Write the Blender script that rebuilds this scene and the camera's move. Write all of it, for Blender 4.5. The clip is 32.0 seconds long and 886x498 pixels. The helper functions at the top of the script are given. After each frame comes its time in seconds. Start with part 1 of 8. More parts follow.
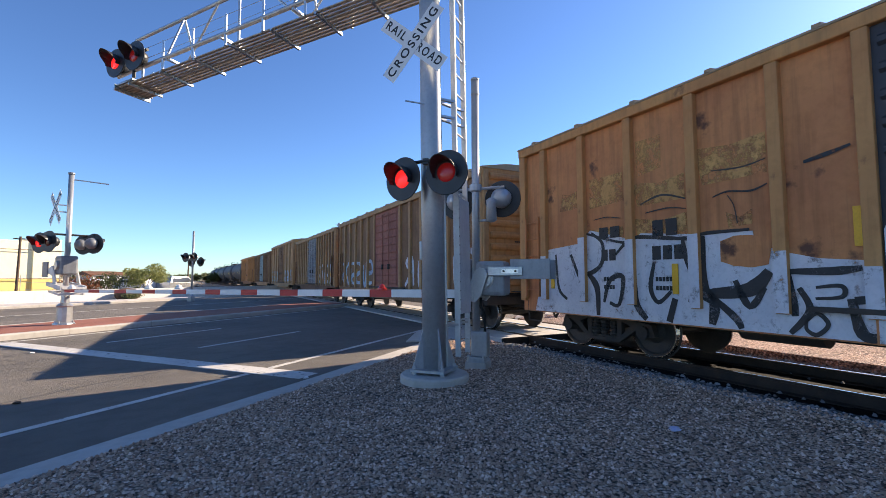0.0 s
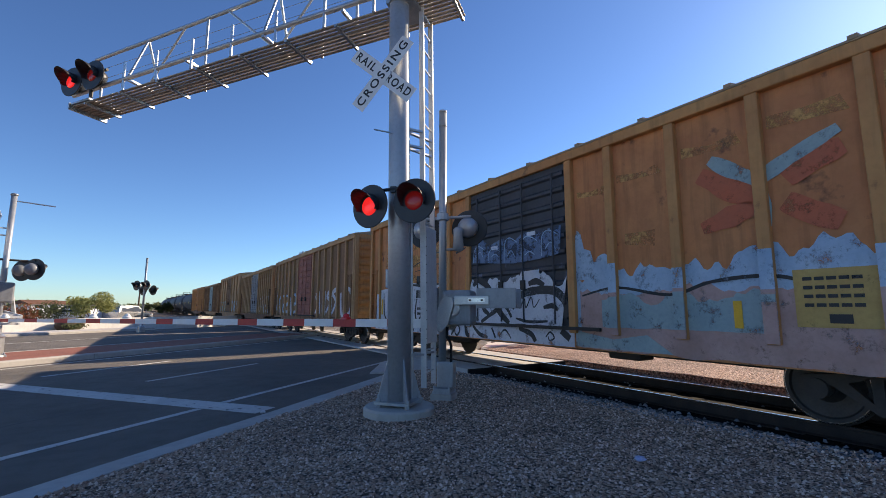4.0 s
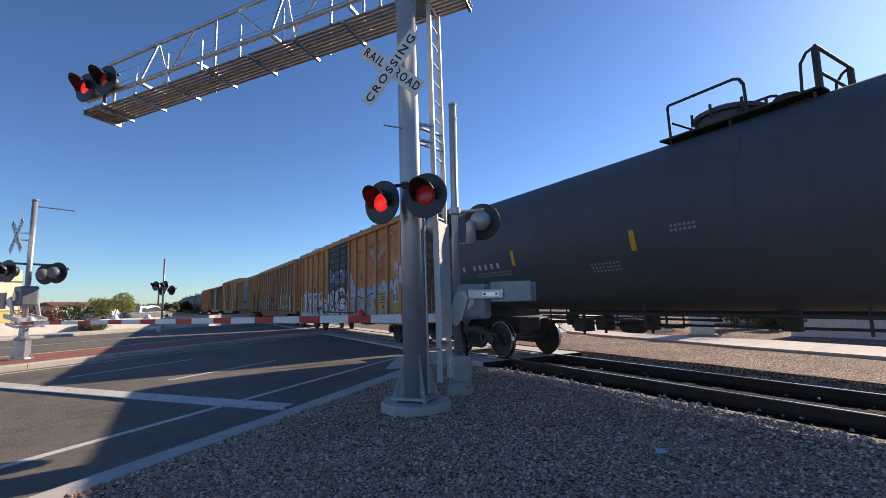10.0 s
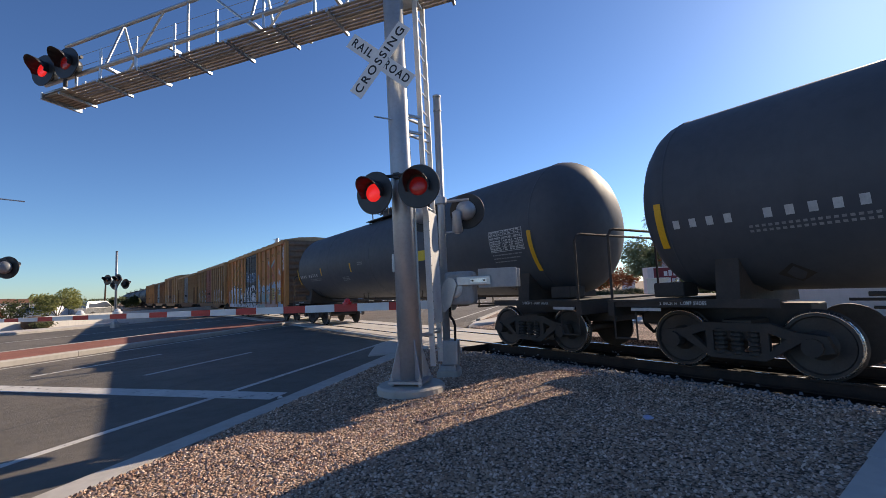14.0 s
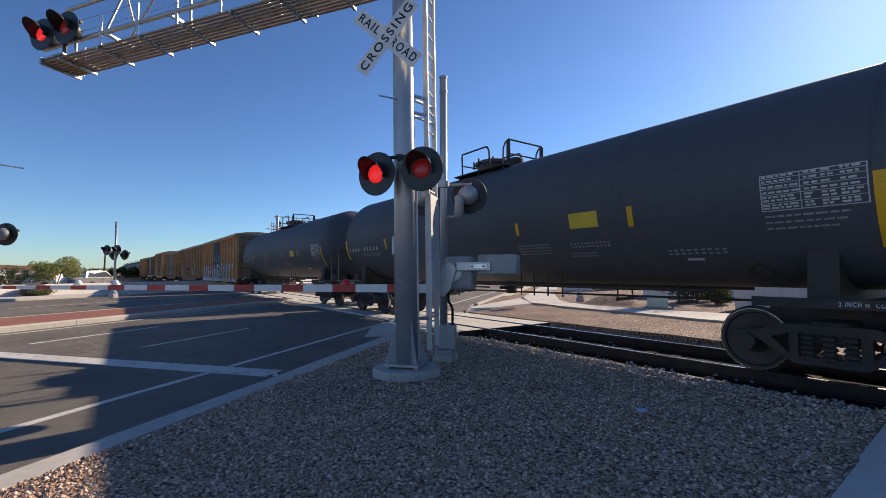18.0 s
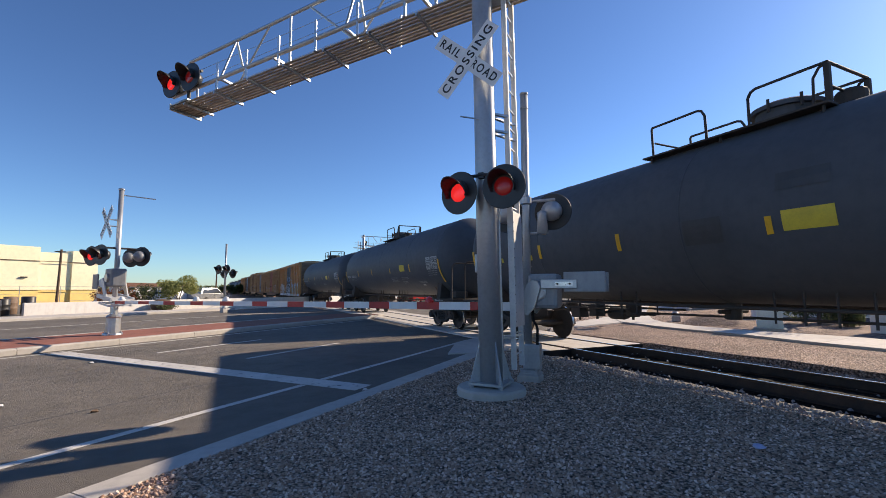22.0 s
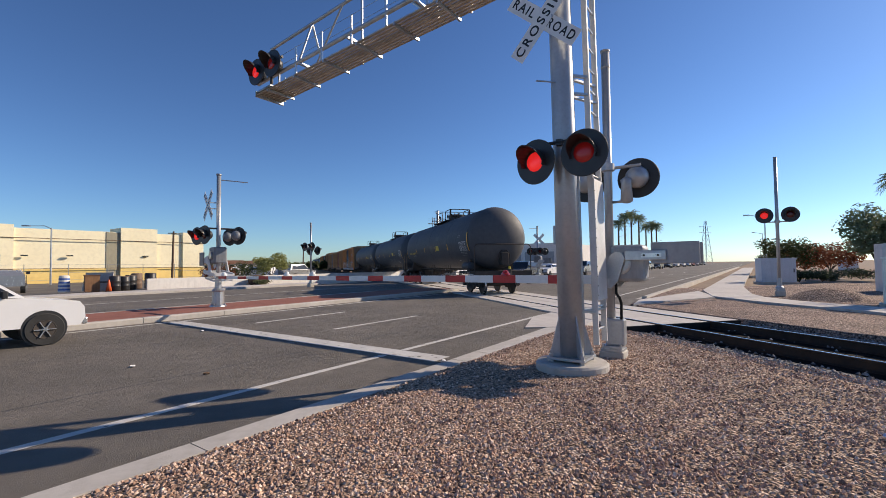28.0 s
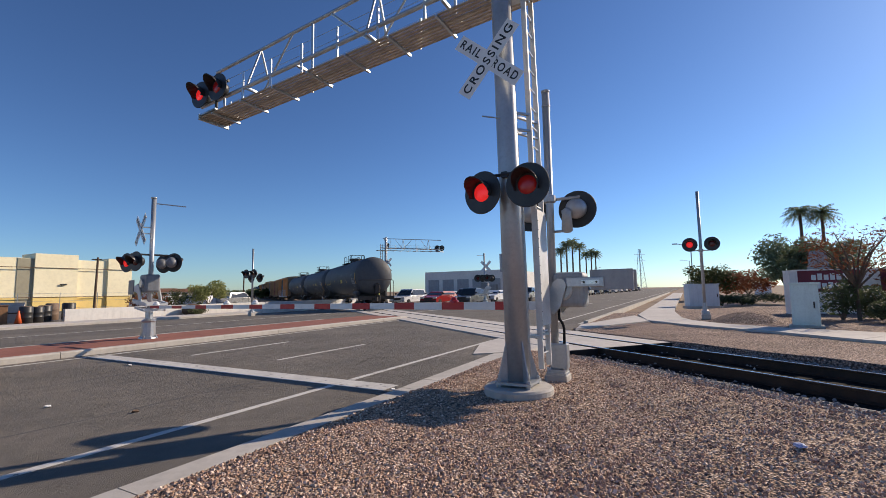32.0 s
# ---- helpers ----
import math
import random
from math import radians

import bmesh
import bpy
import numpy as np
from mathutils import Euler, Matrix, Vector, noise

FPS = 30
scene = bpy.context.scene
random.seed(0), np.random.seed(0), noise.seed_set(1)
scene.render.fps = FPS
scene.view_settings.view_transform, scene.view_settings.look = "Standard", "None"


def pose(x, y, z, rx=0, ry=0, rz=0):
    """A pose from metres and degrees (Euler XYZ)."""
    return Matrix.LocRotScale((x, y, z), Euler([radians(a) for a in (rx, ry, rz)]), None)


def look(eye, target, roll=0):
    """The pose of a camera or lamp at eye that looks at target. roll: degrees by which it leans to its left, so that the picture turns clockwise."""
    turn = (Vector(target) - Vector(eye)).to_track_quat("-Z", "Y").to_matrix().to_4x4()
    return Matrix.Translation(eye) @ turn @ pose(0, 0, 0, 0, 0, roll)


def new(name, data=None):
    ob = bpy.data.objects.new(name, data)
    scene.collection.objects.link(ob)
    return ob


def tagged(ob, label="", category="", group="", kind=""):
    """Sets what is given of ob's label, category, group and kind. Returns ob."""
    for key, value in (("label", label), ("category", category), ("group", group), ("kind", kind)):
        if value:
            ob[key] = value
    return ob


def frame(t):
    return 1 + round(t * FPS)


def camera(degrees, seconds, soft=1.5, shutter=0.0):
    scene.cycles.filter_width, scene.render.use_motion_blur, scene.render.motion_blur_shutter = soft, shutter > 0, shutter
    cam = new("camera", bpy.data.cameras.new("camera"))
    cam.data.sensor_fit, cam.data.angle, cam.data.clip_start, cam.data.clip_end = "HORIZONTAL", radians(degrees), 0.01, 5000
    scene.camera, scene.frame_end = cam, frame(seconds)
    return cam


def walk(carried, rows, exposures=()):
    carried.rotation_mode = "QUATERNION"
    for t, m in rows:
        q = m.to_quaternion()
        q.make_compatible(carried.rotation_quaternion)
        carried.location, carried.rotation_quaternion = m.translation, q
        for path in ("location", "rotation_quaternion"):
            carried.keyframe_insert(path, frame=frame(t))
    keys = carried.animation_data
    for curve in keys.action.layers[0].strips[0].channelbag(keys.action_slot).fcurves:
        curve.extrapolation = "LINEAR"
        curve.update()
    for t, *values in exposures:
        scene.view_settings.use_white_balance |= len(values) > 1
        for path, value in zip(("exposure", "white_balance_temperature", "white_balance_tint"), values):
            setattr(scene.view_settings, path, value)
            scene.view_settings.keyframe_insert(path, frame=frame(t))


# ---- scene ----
cam = camera(89.8, 32.0, 0.85)
PATH = [
    (0, (1.406, -0.071, 1.480), (3.423, 3.374, 1.740), -0.12),
    (0.5, (1.431, -0.087, 1.467), (3.502, 3.314, 1.849), -0.10),
    (1, (1.422, -0.090, 1.462), (3.549, 3.266, 1.926), 0.23),
    (1.5, (1.412, -0.079, 1.474), (3.627, 3.214, 1.976), 0.35),
    (2, (1.414, -0.067, 1.471), (3.677, 3.190, 1.992), 0.37),
    (2.5, (1.411, -0.072, 1.451), (3.691, 3.171, 1.985), 0.38),
    (4.5, (1.417, -0.021, 1.458), (3.647, 3.258, 1.987), -0.32),
    (5, (1.410, -0.011, 1.470), (3.557, 3.323, 1.999), -0.73),
    (5.5, (1.404, 0.000, 1.470), (3.483, 3.375, 2.007), -1.14),
    (6, (1.409, 0.027, 1.477), (3.424, 3.438, 2.029), -1.13),
    (6.5, (1.400, 0.021, 1.464), (3.369, 3.457, 2.027), -1.03),
    (7, (1.399, 0.007, 1.461), (3.348, 3.454, 2.029), -0.92),
    (7.5, (1.417, 0.030, 1.482), (3.351, 3.487, 2.041), -0.76),
    (8, (1.423, 0.027, 1.475), (3.348, 3.489, 2.033), -0.53),
    (8.5, (1.410, 0.007, 1.458), (3.332, 3.472, 2.002), -0.55),
    (9, (1.409, 0.001, 1.461), (3.338, 3.466, 1.982), -0.55),
    (9.5, (1.421, -0.009, 1.469), (3.402, 3.430, 1.971), -0.71),
    (10, (1.418, -0.014, 1.471), (3.589, 3.312, 1.946), -1.16),
    (10.5, (1.417, 0.004, 1.465), (3.622, 3.309, 1.929), -1.15),
    (11, (1.391, 0.021, 1.480), (3.596, 3.328, 1.933), -1.22),
    (11.5, (1.317, -0.017, 1.484), (3.521, 3.292, 1.918), -1.23),
    (12, (1.188, -0.023, 1.475), (3.379, 3.299, 1.880), -1.22),
    (12.5, (1.065, 0.047, 1.473), (3.205, 3.404, 1.868), -2.52),
    (13, (0.989, 0.103, 1.476), (3.102, 3.476, 1.869), -3.19),
    (13.5, (0.965, 0.098, 1.475), (3.307, 3.320, 1.841), -3.56),
    (14, (0.934, 0.059, 1.467), (3.398, 3.189, 1.826), -2.38),
    (14.5, (0.931, 0.019, 1.422), (3.436, 3.116, 1.794), -0.90),
    (15, (0.952, 0.026, 1.409), (3.527, 3.067, 1.758), -0.26),
    (15.5, (0.959, 0.054, 1.422), (3.570, 3.066, 1.745), 0.64),
    (17.5, (0.966, 0.104, 1.476), (3.566, 3.135, 1.694), 0.93),
    (18, (0.961, 0.103, 1.488), (3.429, 3.244, 1.697), -0.11),
    (18.5, (0.966, 0.122, 1.490), (3.339, 3.333, 1.719), -0.66),
    (19, (0.945, 0.123, 1.497), (3.212, 3.410, 1.744), -1.10),
    (19.5, (0.934, 0.126, 1.508), (3.011, 3.533, 1.785), -1.15),
    (20, (0.939, 0.152, 1.507), (2.954, 3.594, 1.822), -0.90),
    (20.5, (0.920, 0.149, 1.491), (2.838, 3.644, 1.821), -0.61),
    (21, (0.921, 0.138, 1.498), (2.789, 3.660, 1.832), -0.18),
    (21.5, (0.924, 0.133, 1.503), (2.784, 3.657, 1.850), -0.06),
    (22, (0.926, 0.128, 1.504), (2.789, 3.649, 1.864), -0.11),
    (22.5, (0.936, 0.126, 1.497), (2.811, 3.640, 1.870), -0.16),
    (23, (0.940, 0.129, 1.493), (2.864, 3.615, 1.873), -0.09),
    (23.5, (0.937, 0.120, 1.498), (2.942, 3.562, 1.861), 0.17),
    (24, (0.931, 0.130, 1.496), (3.013, 3.527, 1.850), 0.52),
    (24.5, (0.920, 0.128, 1.492), (3.033, 3.507, 1.830), 1.04),
    (26.5, (0.908, 0.170, 1.480), (2.783, 3.692, 1.762), -0.28),
    (27, (0.922, 0.213, 1.477), (2.403, 3.920, 1.732), -0.60),
    (27.5, (0.925, 0.220, 1.477), (2.255, 3.987, 1.684), -0.63),
    (28, (0.929, 0.204, 1.482), (2.189, 3.998, 1.621), -0.63),
    (28.5, (0.922, 0.194, 1.479), (2.081, 4.021, 1.590), -0.50),
    (29, (0.918, 0.161, 1.471), (2.269, 3.925, 1.573), -0.39),
    (29.5, (0.903, 0.146, 1.477), (2.442, 3.837, 1.590), -0.28),
    (30, (0.890, 0.138, 1.478), (2.458, 3.814, 1.638), -0.44),
    (30.5, (0.880, 0.143, 1.487), (2.494, 3.796, 1.713), -0.75),
    (31, (0.881, 0.139, 1.488), (2.506, 3.782, 1.784), -0.96),
    (31.5, (0.884, 0.125, 1.485), (2.530, 3.754, 1.830), -1.01),
    (32, (0.878, 0.128, 1.487), (2.568, 3.734, 1.860), -0.96),
]
walk(cam, [(t, look(eye, target, roll)) for t, eye, target, roll in PATH],
     [(0, 0.97, 7500, 14), (1, 0.8, 7500, 14), (2, 0.62, 7500, 14), (4.5, 0.58, 7500, 14), (6, 0.38, 7500, 14), (8, 0.37, 7500, 14), (12, 0.48, 7500, 14), (13.5, 0.35, 7500, 14), (15, 0.22, 7500, 14), (18, 0.3, 7500, 14), (20, 0.3, 7500, 14), (21, 0.47, 7500, 14), (23, 0.41, 7500, 14), (24, 0.03, 7400, 14), (27, 0.03, 7250, 14), (28.5, 0.14, 7250, 14), (30, 0.15, 7250, 14), (32, 0.03, 7250, 14)])

# ---- light ----
SUN_BEARING, SUN_HEIGHT = 86.2, 27.2
world = bpy.data.worlds.new("sky")
scene.world = world
world.use_nodes = True
_n = world.node_tree.nodes
_sky = _n.new("ShaderNodeTexSky")
_sky.sky_type = 'NISHITA'
_sky.sun_disc = False
_sky.sun_elevation = radians(SUN_HEIGHT)
_sky.sun_rotation = radians(SUN_BEARING)
_sky.altitude = 900
_sky.air_density = 1.0
_sky.dust_density = 0.4
_sky.ozone_density = 4.5
_tone = _n.new("ShaderNodeMix")
_tone.data_type, _tone.blend_type = 'RGBA', 'MULTIPLY'
_tone.inputs[0].default_value = 1.0
_tone.inputs[7].default_value = (0.72, 0.88, 1.02, 1)
_scale = _n.new("ShaderNodeVectorMath")
_scale.operation = 'SCALE'
_scale.inputs["Scale"].default_value = 1 / 3.1
_deep = _n.new("ShaderNodeGamma")
_deep.inputs["Gamma"].default_value = 1.18
_back = _n.new("ShaderNodeVectorMath")
_back.operation = 'SCALE'
_back.inputs["Scale"].default_value = 3.1
_wl = world.node_tree.links
_wl.new(_sky.outputs[0], _tone.inputs[6])
_wl.new(_tone.outputs[2], _scale.inputs[0])
_wl.new(_scale.outputs[0], _deep.inputs[0])
_wl.new(_deep.outputs[0], _back.inputs[0])
_wl.new(_back.outputs[0], _n["Background"].inputs[0])
_n["Background"].inputs[1].default_value = 0.115
sun = new("sun", bpy.data.lights.new("sun", 'SUN'))
sun.data.energy = 5.0
sun.data.angle = radians(0.53)
sun.data.color = (1.0, 0.90, 0.76)
_b, _h = radians(SUN_BEARING), radians(SUN_HEIGHT)
sun.matrix_world = look((60 * math.sin(_b) * math.cos(_h), 60 * math.cos(_b) * math.cos(_h), 60 * math.sin(_h)), (0, 0, 0))
scene.view_settings.exposure = 0.0


# ---- materials ----
def mat(name, c1, c2=None, scale=3.0, rough=0.7, metal=0.0, bump=0.0, bscale=40.0, rust=None, rust_at=0.62, rust_scale=1.3,
        streak=0.0, emit=0.0, island=0.0, fine_amt=0.5):
    m = bpy.data.materials.new(name)
    m.use_nodes = True
    nt = m.node_tree
    b = nt.nodes["Principled BSDF"]
    b.inputs["Roughness"].default_value = rough
    b.inputs["Metallic"].default_value = metal
    co = nt.nodes.new("ShaderNodeTexCoord")

    def noise_tex(sc, detail=5.0, stretch=None):
        n = nt.nodes.new("ShaderNodeTexNoise")
        n.inputs["Scale"].default_value = sc
        n.inputs["Detail"].default_value = detail
        n.inputs["Roughness"].default_value = 0.6
        if stretch:
            mp = nt.nodes.new("ShaderNodeMapping")
            mp.inputs["Scale"].default_value = stretch
            nt.links.new(co.outputs["Object"], mp.inputs[0])
            nt.links.new(mp.outputs[0], n.inputs["Vector"])
        else:
            nt.links.new(co.outputs["Object"], n.inputs["Vector"])
        return n

    def ramp(src, lo, hi):
        r = nt.nodes.new("ShaderNodeMapRange")
        r.inputs[1].default_value, r.inputs[2].default_value = lo, hi
        r.clamp = True
        nt.links.new(src, r.inputs[0])
        return r.outputs[0]

    def mixc(fac, a, bcol):
        x = nt.nodes.new("ShaderNodeMix")
        x.data_type = 'RGBA'
        nt.links.new(fac, x.inputs[0])
        for sock, v in ((6, a), (7, bcol)):
            if isinstance(v, tuple):
                x.inputs[sock].default_value = (*v, 1)
            else:
                nt.links.new(v, x.inputs[sock])
        return x.outputs[2]

    c2 = c2 or tuple(v * 0.8 for v in c1)
    col = mixc(ramp(noise_tex(scale).outputs[0], 0.35, 0.65), c1, c2)
    fine = noise_tex(scale * 9)
    fm = nt.nodes.new("ShaderNodeMath")
    fm.operation = 'MULTIPLY'
    fm.inputs[1].default_value = fine_amt
    nt.links.new(ramp(fine.outputs[0], 0.45, 0.85), fm.inputs[0])
    col = mixc(fm.outputs[0], col, tuple(v * 0.72 for v in c2))
    if streak:
        st = noise_tex(1.0, 4.0, (7, 7, 0.5))
        mul = nt.nodes.new("ShaderNodeMath")
        mul.operation = 'MULTIPLY'
        mul.inputs[1].default_value = streak
        nt.links.new(ramp(st.outputs[0], 0.48, 0.75), mul.inputs[0])
        col = mixc(mul.outputs[0], col, tuple(v * 0.35 for v in c2))
    if rust:
        col = mixc(ramp(noise_tex(rust_scale, 9.0).outputs[0], rust_at, rust_at + 0.06), col, rust)
    if island:
        oi = nt.nodes.new("ShaderNodeObjectInfo")
        mp = ramp(oi.outputs["Random"], 0, 1)
        mm = nt.nodes.new("ShaderNodeMath")
        mm.operation = 'MULTIPLY'
        mm.inputs[1].default_value = island
        nt.links.new(mp, mm.inputs[0])
        col = mixc(mm.outputs[0], col, tuple(v * 0.5 for v in c2))
    nt.links.new(col, b.inputs["Base Color"])
    rr = nt.nodes.new("ShaderNodeMapRange")
    rr.inputs[3].default_value, rr.inputs[4].default_value = max(0.05, rough - 0.12), min(1, rough + 0.12)
    nt.links.new(fine.outputs[0], rr.inputs[0])
    nt.links.new(rr.outputs[0], b.inputs["Roughness"])
    if bump:
        bn = nt.nodes.new("ShaderNodeBump")
        bn.inputs["Strength"].default_value = bump
        bn.inputs["Distance"].default_value = 0.02
        nt.links.new(noise_tex(bscale).outputs[0], bn.inputs["Height"])
        nt.links.new(bn.outputs[0], b.inputs["Normal"])
    if emit:
        b.inputs["Emission Color"].default_value = (*c1, 1)
        b.inputs["Emission Strength"].default_value = emit
    return m


def gravel_mat(name, cols, scale, bump=1.0):
    """Loose stones: one colour a stone, by cells, with a bump and shade painted into the gaps."""
    m = bpy.data.materials.new(name)
    m.use_nodes = True
    nt = m.node_tree
    b = nt.nodes["Principled BSDF"]
    b.inputs["Roughness"].default_value = 0.9
    co = nt.nodes.new("ShaderNodeTexCoord")
    v = nt.nodes.new("ShaderNodeTexVoronoi")
    v.inputs["Scale"].default_value = scale
    v.inputs["Randomness"].default_value = 1.0
    nt.links.new(co.outputs["Object"], v.inputs["Vector"])
    sep = nt.nodes.new("ShaderNodeSeparateColor")
    nt.links.new(v.outputs["Color"], sep.inputs[0])
    rp = nt.nodes.new("ShaderNodeValToRGB")
    els = rp.color_ramp.elements
    while len(els) < len(cols):
        els.new(0.5)
    for k, c in enumerate(cols):
        els[k].position = k / (len(cols) - 1)
        els[k].color = (*c, 1)
    nt.links.new(sep.outputs[0], rp.inputs[0])
    big = nt.nodes.new("ShaderNodeTexNoise")
    big.inputs["Scale"].default_value = 0.7
    big.inputs["Detail"].default_value = 4
    nt.links.new(co.outputs["Object"], big.inputs["Vector"])
    mr = nt.nodes.new("ShaderNodeMapRange")
    mr.inputs[1].default_value, mr.inputs[2].default_value = 0.3, 0.7
    mr.inputs[3].default_value, mr.inputs[4].default_value = 0.75, 1.12
    nt.links.new(big.outputs[0], mr.inputs[0])
    # colour falls off away from each cell's centre: painted shade between stones
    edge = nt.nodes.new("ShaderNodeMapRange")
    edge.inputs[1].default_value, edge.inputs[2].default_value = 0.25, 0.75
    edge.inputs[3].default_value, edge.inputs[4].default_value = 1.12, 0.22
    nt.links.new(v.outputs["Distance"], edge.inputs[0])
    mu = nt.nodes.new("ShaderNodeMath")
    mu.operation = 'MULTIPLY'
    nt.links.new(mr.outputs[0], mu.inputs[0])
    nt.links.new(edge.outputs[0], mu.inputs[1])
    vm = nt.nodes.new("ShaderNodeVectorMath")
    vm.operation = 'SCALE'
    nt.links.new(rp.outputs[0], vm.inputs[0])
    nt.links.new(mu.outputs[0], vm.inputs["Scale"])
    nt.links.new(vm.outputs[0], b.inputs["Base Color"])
    bn = nt.nodes.new("ShaderNodeBump")
    bn.invert = True
    bn.inputs["Strength"].default_value = bump
    bn.inputs["Distance"].default_value = 0.03
    nt.links.new(v.outputs["Distance"], bn.inputs["Height"])
    nt.links.new(bn.outputs[0], b.inputs["Normal"])
    return m


M = {}
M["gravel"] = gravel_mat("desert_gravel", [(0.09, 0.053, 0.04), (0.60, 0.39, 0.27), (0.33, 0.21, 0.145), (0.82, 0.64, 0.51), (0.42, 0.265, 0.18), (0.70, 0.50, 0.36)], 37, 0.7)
M["ballast"] = gravel_mat("ballast_stone", [(0.10, 0.10, 0.11), (0.28, 0.27, 0.27), (0.18, 0.17, 0.17), (0.42, 0.41, 0.40)], 16)
M["farrock"] = gravel_mat("brown_ballast", [(0.15, 0.095, 0.075), (0.52, 0.365, 0.285), (0.34, 0.225, 0.175), (0.70, 0.54, 0.45)], 27)
M["dirt"] = mat("desert_dirt", (0.30, 0.22, 0.15), (0.24, 0.17, 0.12), 0.3, 0.95, bump=0.4, bscale=6)
M["asphalt"] = mat("worn_asphalt", (0.205, 0.182, 0.155), (0.140, 0.127, 0.111), 0.35, 0.88, bump=0.8, bscale=140)
M["patch"] = mat("dark_crack_sealant", (0.035, 0.034, 0.033), (0.025, 0.025, 0.025), 2, 0.6)
M["conc"] = mat("concrete", (0.52, 0.485, 0.44), (0.43, 0.40, 0.36), 0.8, 0.9, bump=0.25, bscale=60, streak=0.15)
M["walkconc"] = mat("sidewalk_concrete", (0.58, 0.54, 0.49), (0.50, 0.46, 0.42), 0.5, 0.9, bump=0.2, bscale=70)
M["paint"] = mat("road_paint", (0.62, 0.60, 0.56), (0.50, 0.48, 0.45), 1.5, 0.8, rust=(0.13, 0.125, 0.12), rust_at=0.60, rust_scale=7, bump=0.2, bscale=120)
M["medbrick"] = mat("red_brick_paver", (0.32, 0.12, 0.08), (0.25, 0.09, 0.06), 1.2, 0.9, bump=0.3, bscale=30)
M["oily"] = gravel_mat("near_black_ballast", [(0.012, 0.011, 0.011), (0.03, 0.028, 0.026), (0.018, 0.017, 0.016), (0.05, 0.046, 0.042)], 16)
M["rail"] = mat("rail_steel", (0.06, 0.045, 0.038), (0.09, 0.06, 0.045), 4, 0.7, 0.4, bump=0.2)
M["railtop"] = mat("polished_rail_head", (0.55, 0.54, 0.52), (0.45, 0.44, 0.43), 6, 0.22, 1.0)
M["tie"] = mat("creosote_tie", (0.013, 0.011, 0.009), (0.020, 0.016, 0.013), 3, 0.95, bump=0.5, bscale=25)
M["rubber"] = mat("black_rubber_edge", (0.02, 0.02, 0.02), (0.03, 0.03, 0.03), 5, 0.8)
M["galv"] = mat("galvanised_steel", (0.50, 0.52, 0.53), (0.40, 0.42, 0.44), 5, 0.38, 0.75, bump=0.05, bscale=60)
# steel tinted brown: ground bounce on the underside, put into the colour
M["grating"] = mat("bounce_tinted_steel_grating", (0.46, 0.39, 0.31), (0.34, 0.28, 0.22), 6, 0.7, 0.1)
M["alu"] = mat("bright_aluminium", (0.72, 0.72, 0.71), (0.62, 0.62, 0.62), 4, 0.30, 0.85)
M["silver"] = mat("silver_paint", (0.44, 0.46, 0.48), (0.37, 0.385, 0.40), 2.2, 0.40, 0.45, bump=0.05, bscale=50, streak=0.08)
M["guard"] = mat("pale_aluminium_sheet", (0.68, 0.68, 0.66), (0.58, 0.58, 0.57), 3, 0.5, 0.2, streak=0.15)
M["steelgrey"] = mat("weathered_grey_housing", (0.24, 0.25, 0.265), (0.18, 0.19, 0.20), 2, 0.5, 0.1, streak=0.3)
M["greybox"] = mat("grey_enamel", (0.35, 0.365, 0.375), (0.29, 0.305, 0.315), 2, 0.5, 0.1, streak=0.3)
M["black"] = mat("black_enamel", (0.018, 0.018, 0.019), (0.03, 0.03, 0.03), 4, 0.45)
M["white"] = mat("white_sheeting", (0.78, 0.78, 0.77), (0.70, 0.70, 0.69), 3, 0.4, fine_amt=0.05)
M["letter"] = mat("black_lettering", (0.015, 0.015, 0.015), (0.02, 0.02, 0.02), 5, 0.5)
M["red"] = mat("red_sheeting", (0.55, 0.035, 0.03), (0.45, 0.03, 0.025), 3, 0.45)
M["redlens"] = mat("red_lens_lit", (1.0, 0.03, 0.03), (0.9, 0.02, 0.02), 30, 0.25, emit=0.5)
M["dimlens"] = mat("red_lens_half_lit", (0.30, 0.012, 0.012), (0.2, 0.01, 0.01), 30, 0.25, emit=0.12)
M["darklens"] = mat("red_lens_dark", (0.10, 0.008, 0.008), (0.07, 0.006, 0.006), 30, 0.2)
M["orange"] = mat("boxcar_faded_orange", (0.66, 0.265, 0.095), (0.52, 0.19, 0.072), 0.9, 0.75, bump=0.12, bscale=12, rust=(0.14, 0.055, 0.03), rust_at=0.60, streak=0.5)
M["ochre"] = mat("boxcar_ochre", (0.62, 0.30, 0.105), (0.50, 0.22, 0.078), 0.9, 0.75, bump=0.1, bscale=12, rust=(0.16, 0.065, 0.035), rust_at=0.62, streak=0.45)
# sheet tan, darkened for the shade that side posts cast on it
M["tan"] = mat("boxcar_shade_darkened_tan", (0.30, 0.155, 0.072), (0.21, 0.10, 0.048), 0.9, 0.75, bump=0.1, bscale=12, rust=(0.15, 0.07, 0.04), rust_at=0.6, streak=0.5)
M["gsteel"] = mat("boxcar_grey_door", (0.28, 0.29, 0.30), (0.2, 0.2, 0.21), 1.2, 0.7, streak=0.5, rust=(0.55, 0.56, 0.6), rust_at=0.62, rust_scale=2.5)
M["tactile"] = mat("dark_red_tactile_plate", (0.12, 0.045, 0.035), (0.10, 0.04, 0.03), 3, 0.8)
M["oxide"] = mat("boxcar_oxide_red", (0.42, 0.16, 0.115), (0.32, 0.115, 0.08), 0.9, 0.8, bump=0.1, bscale=12, streak=0.5)
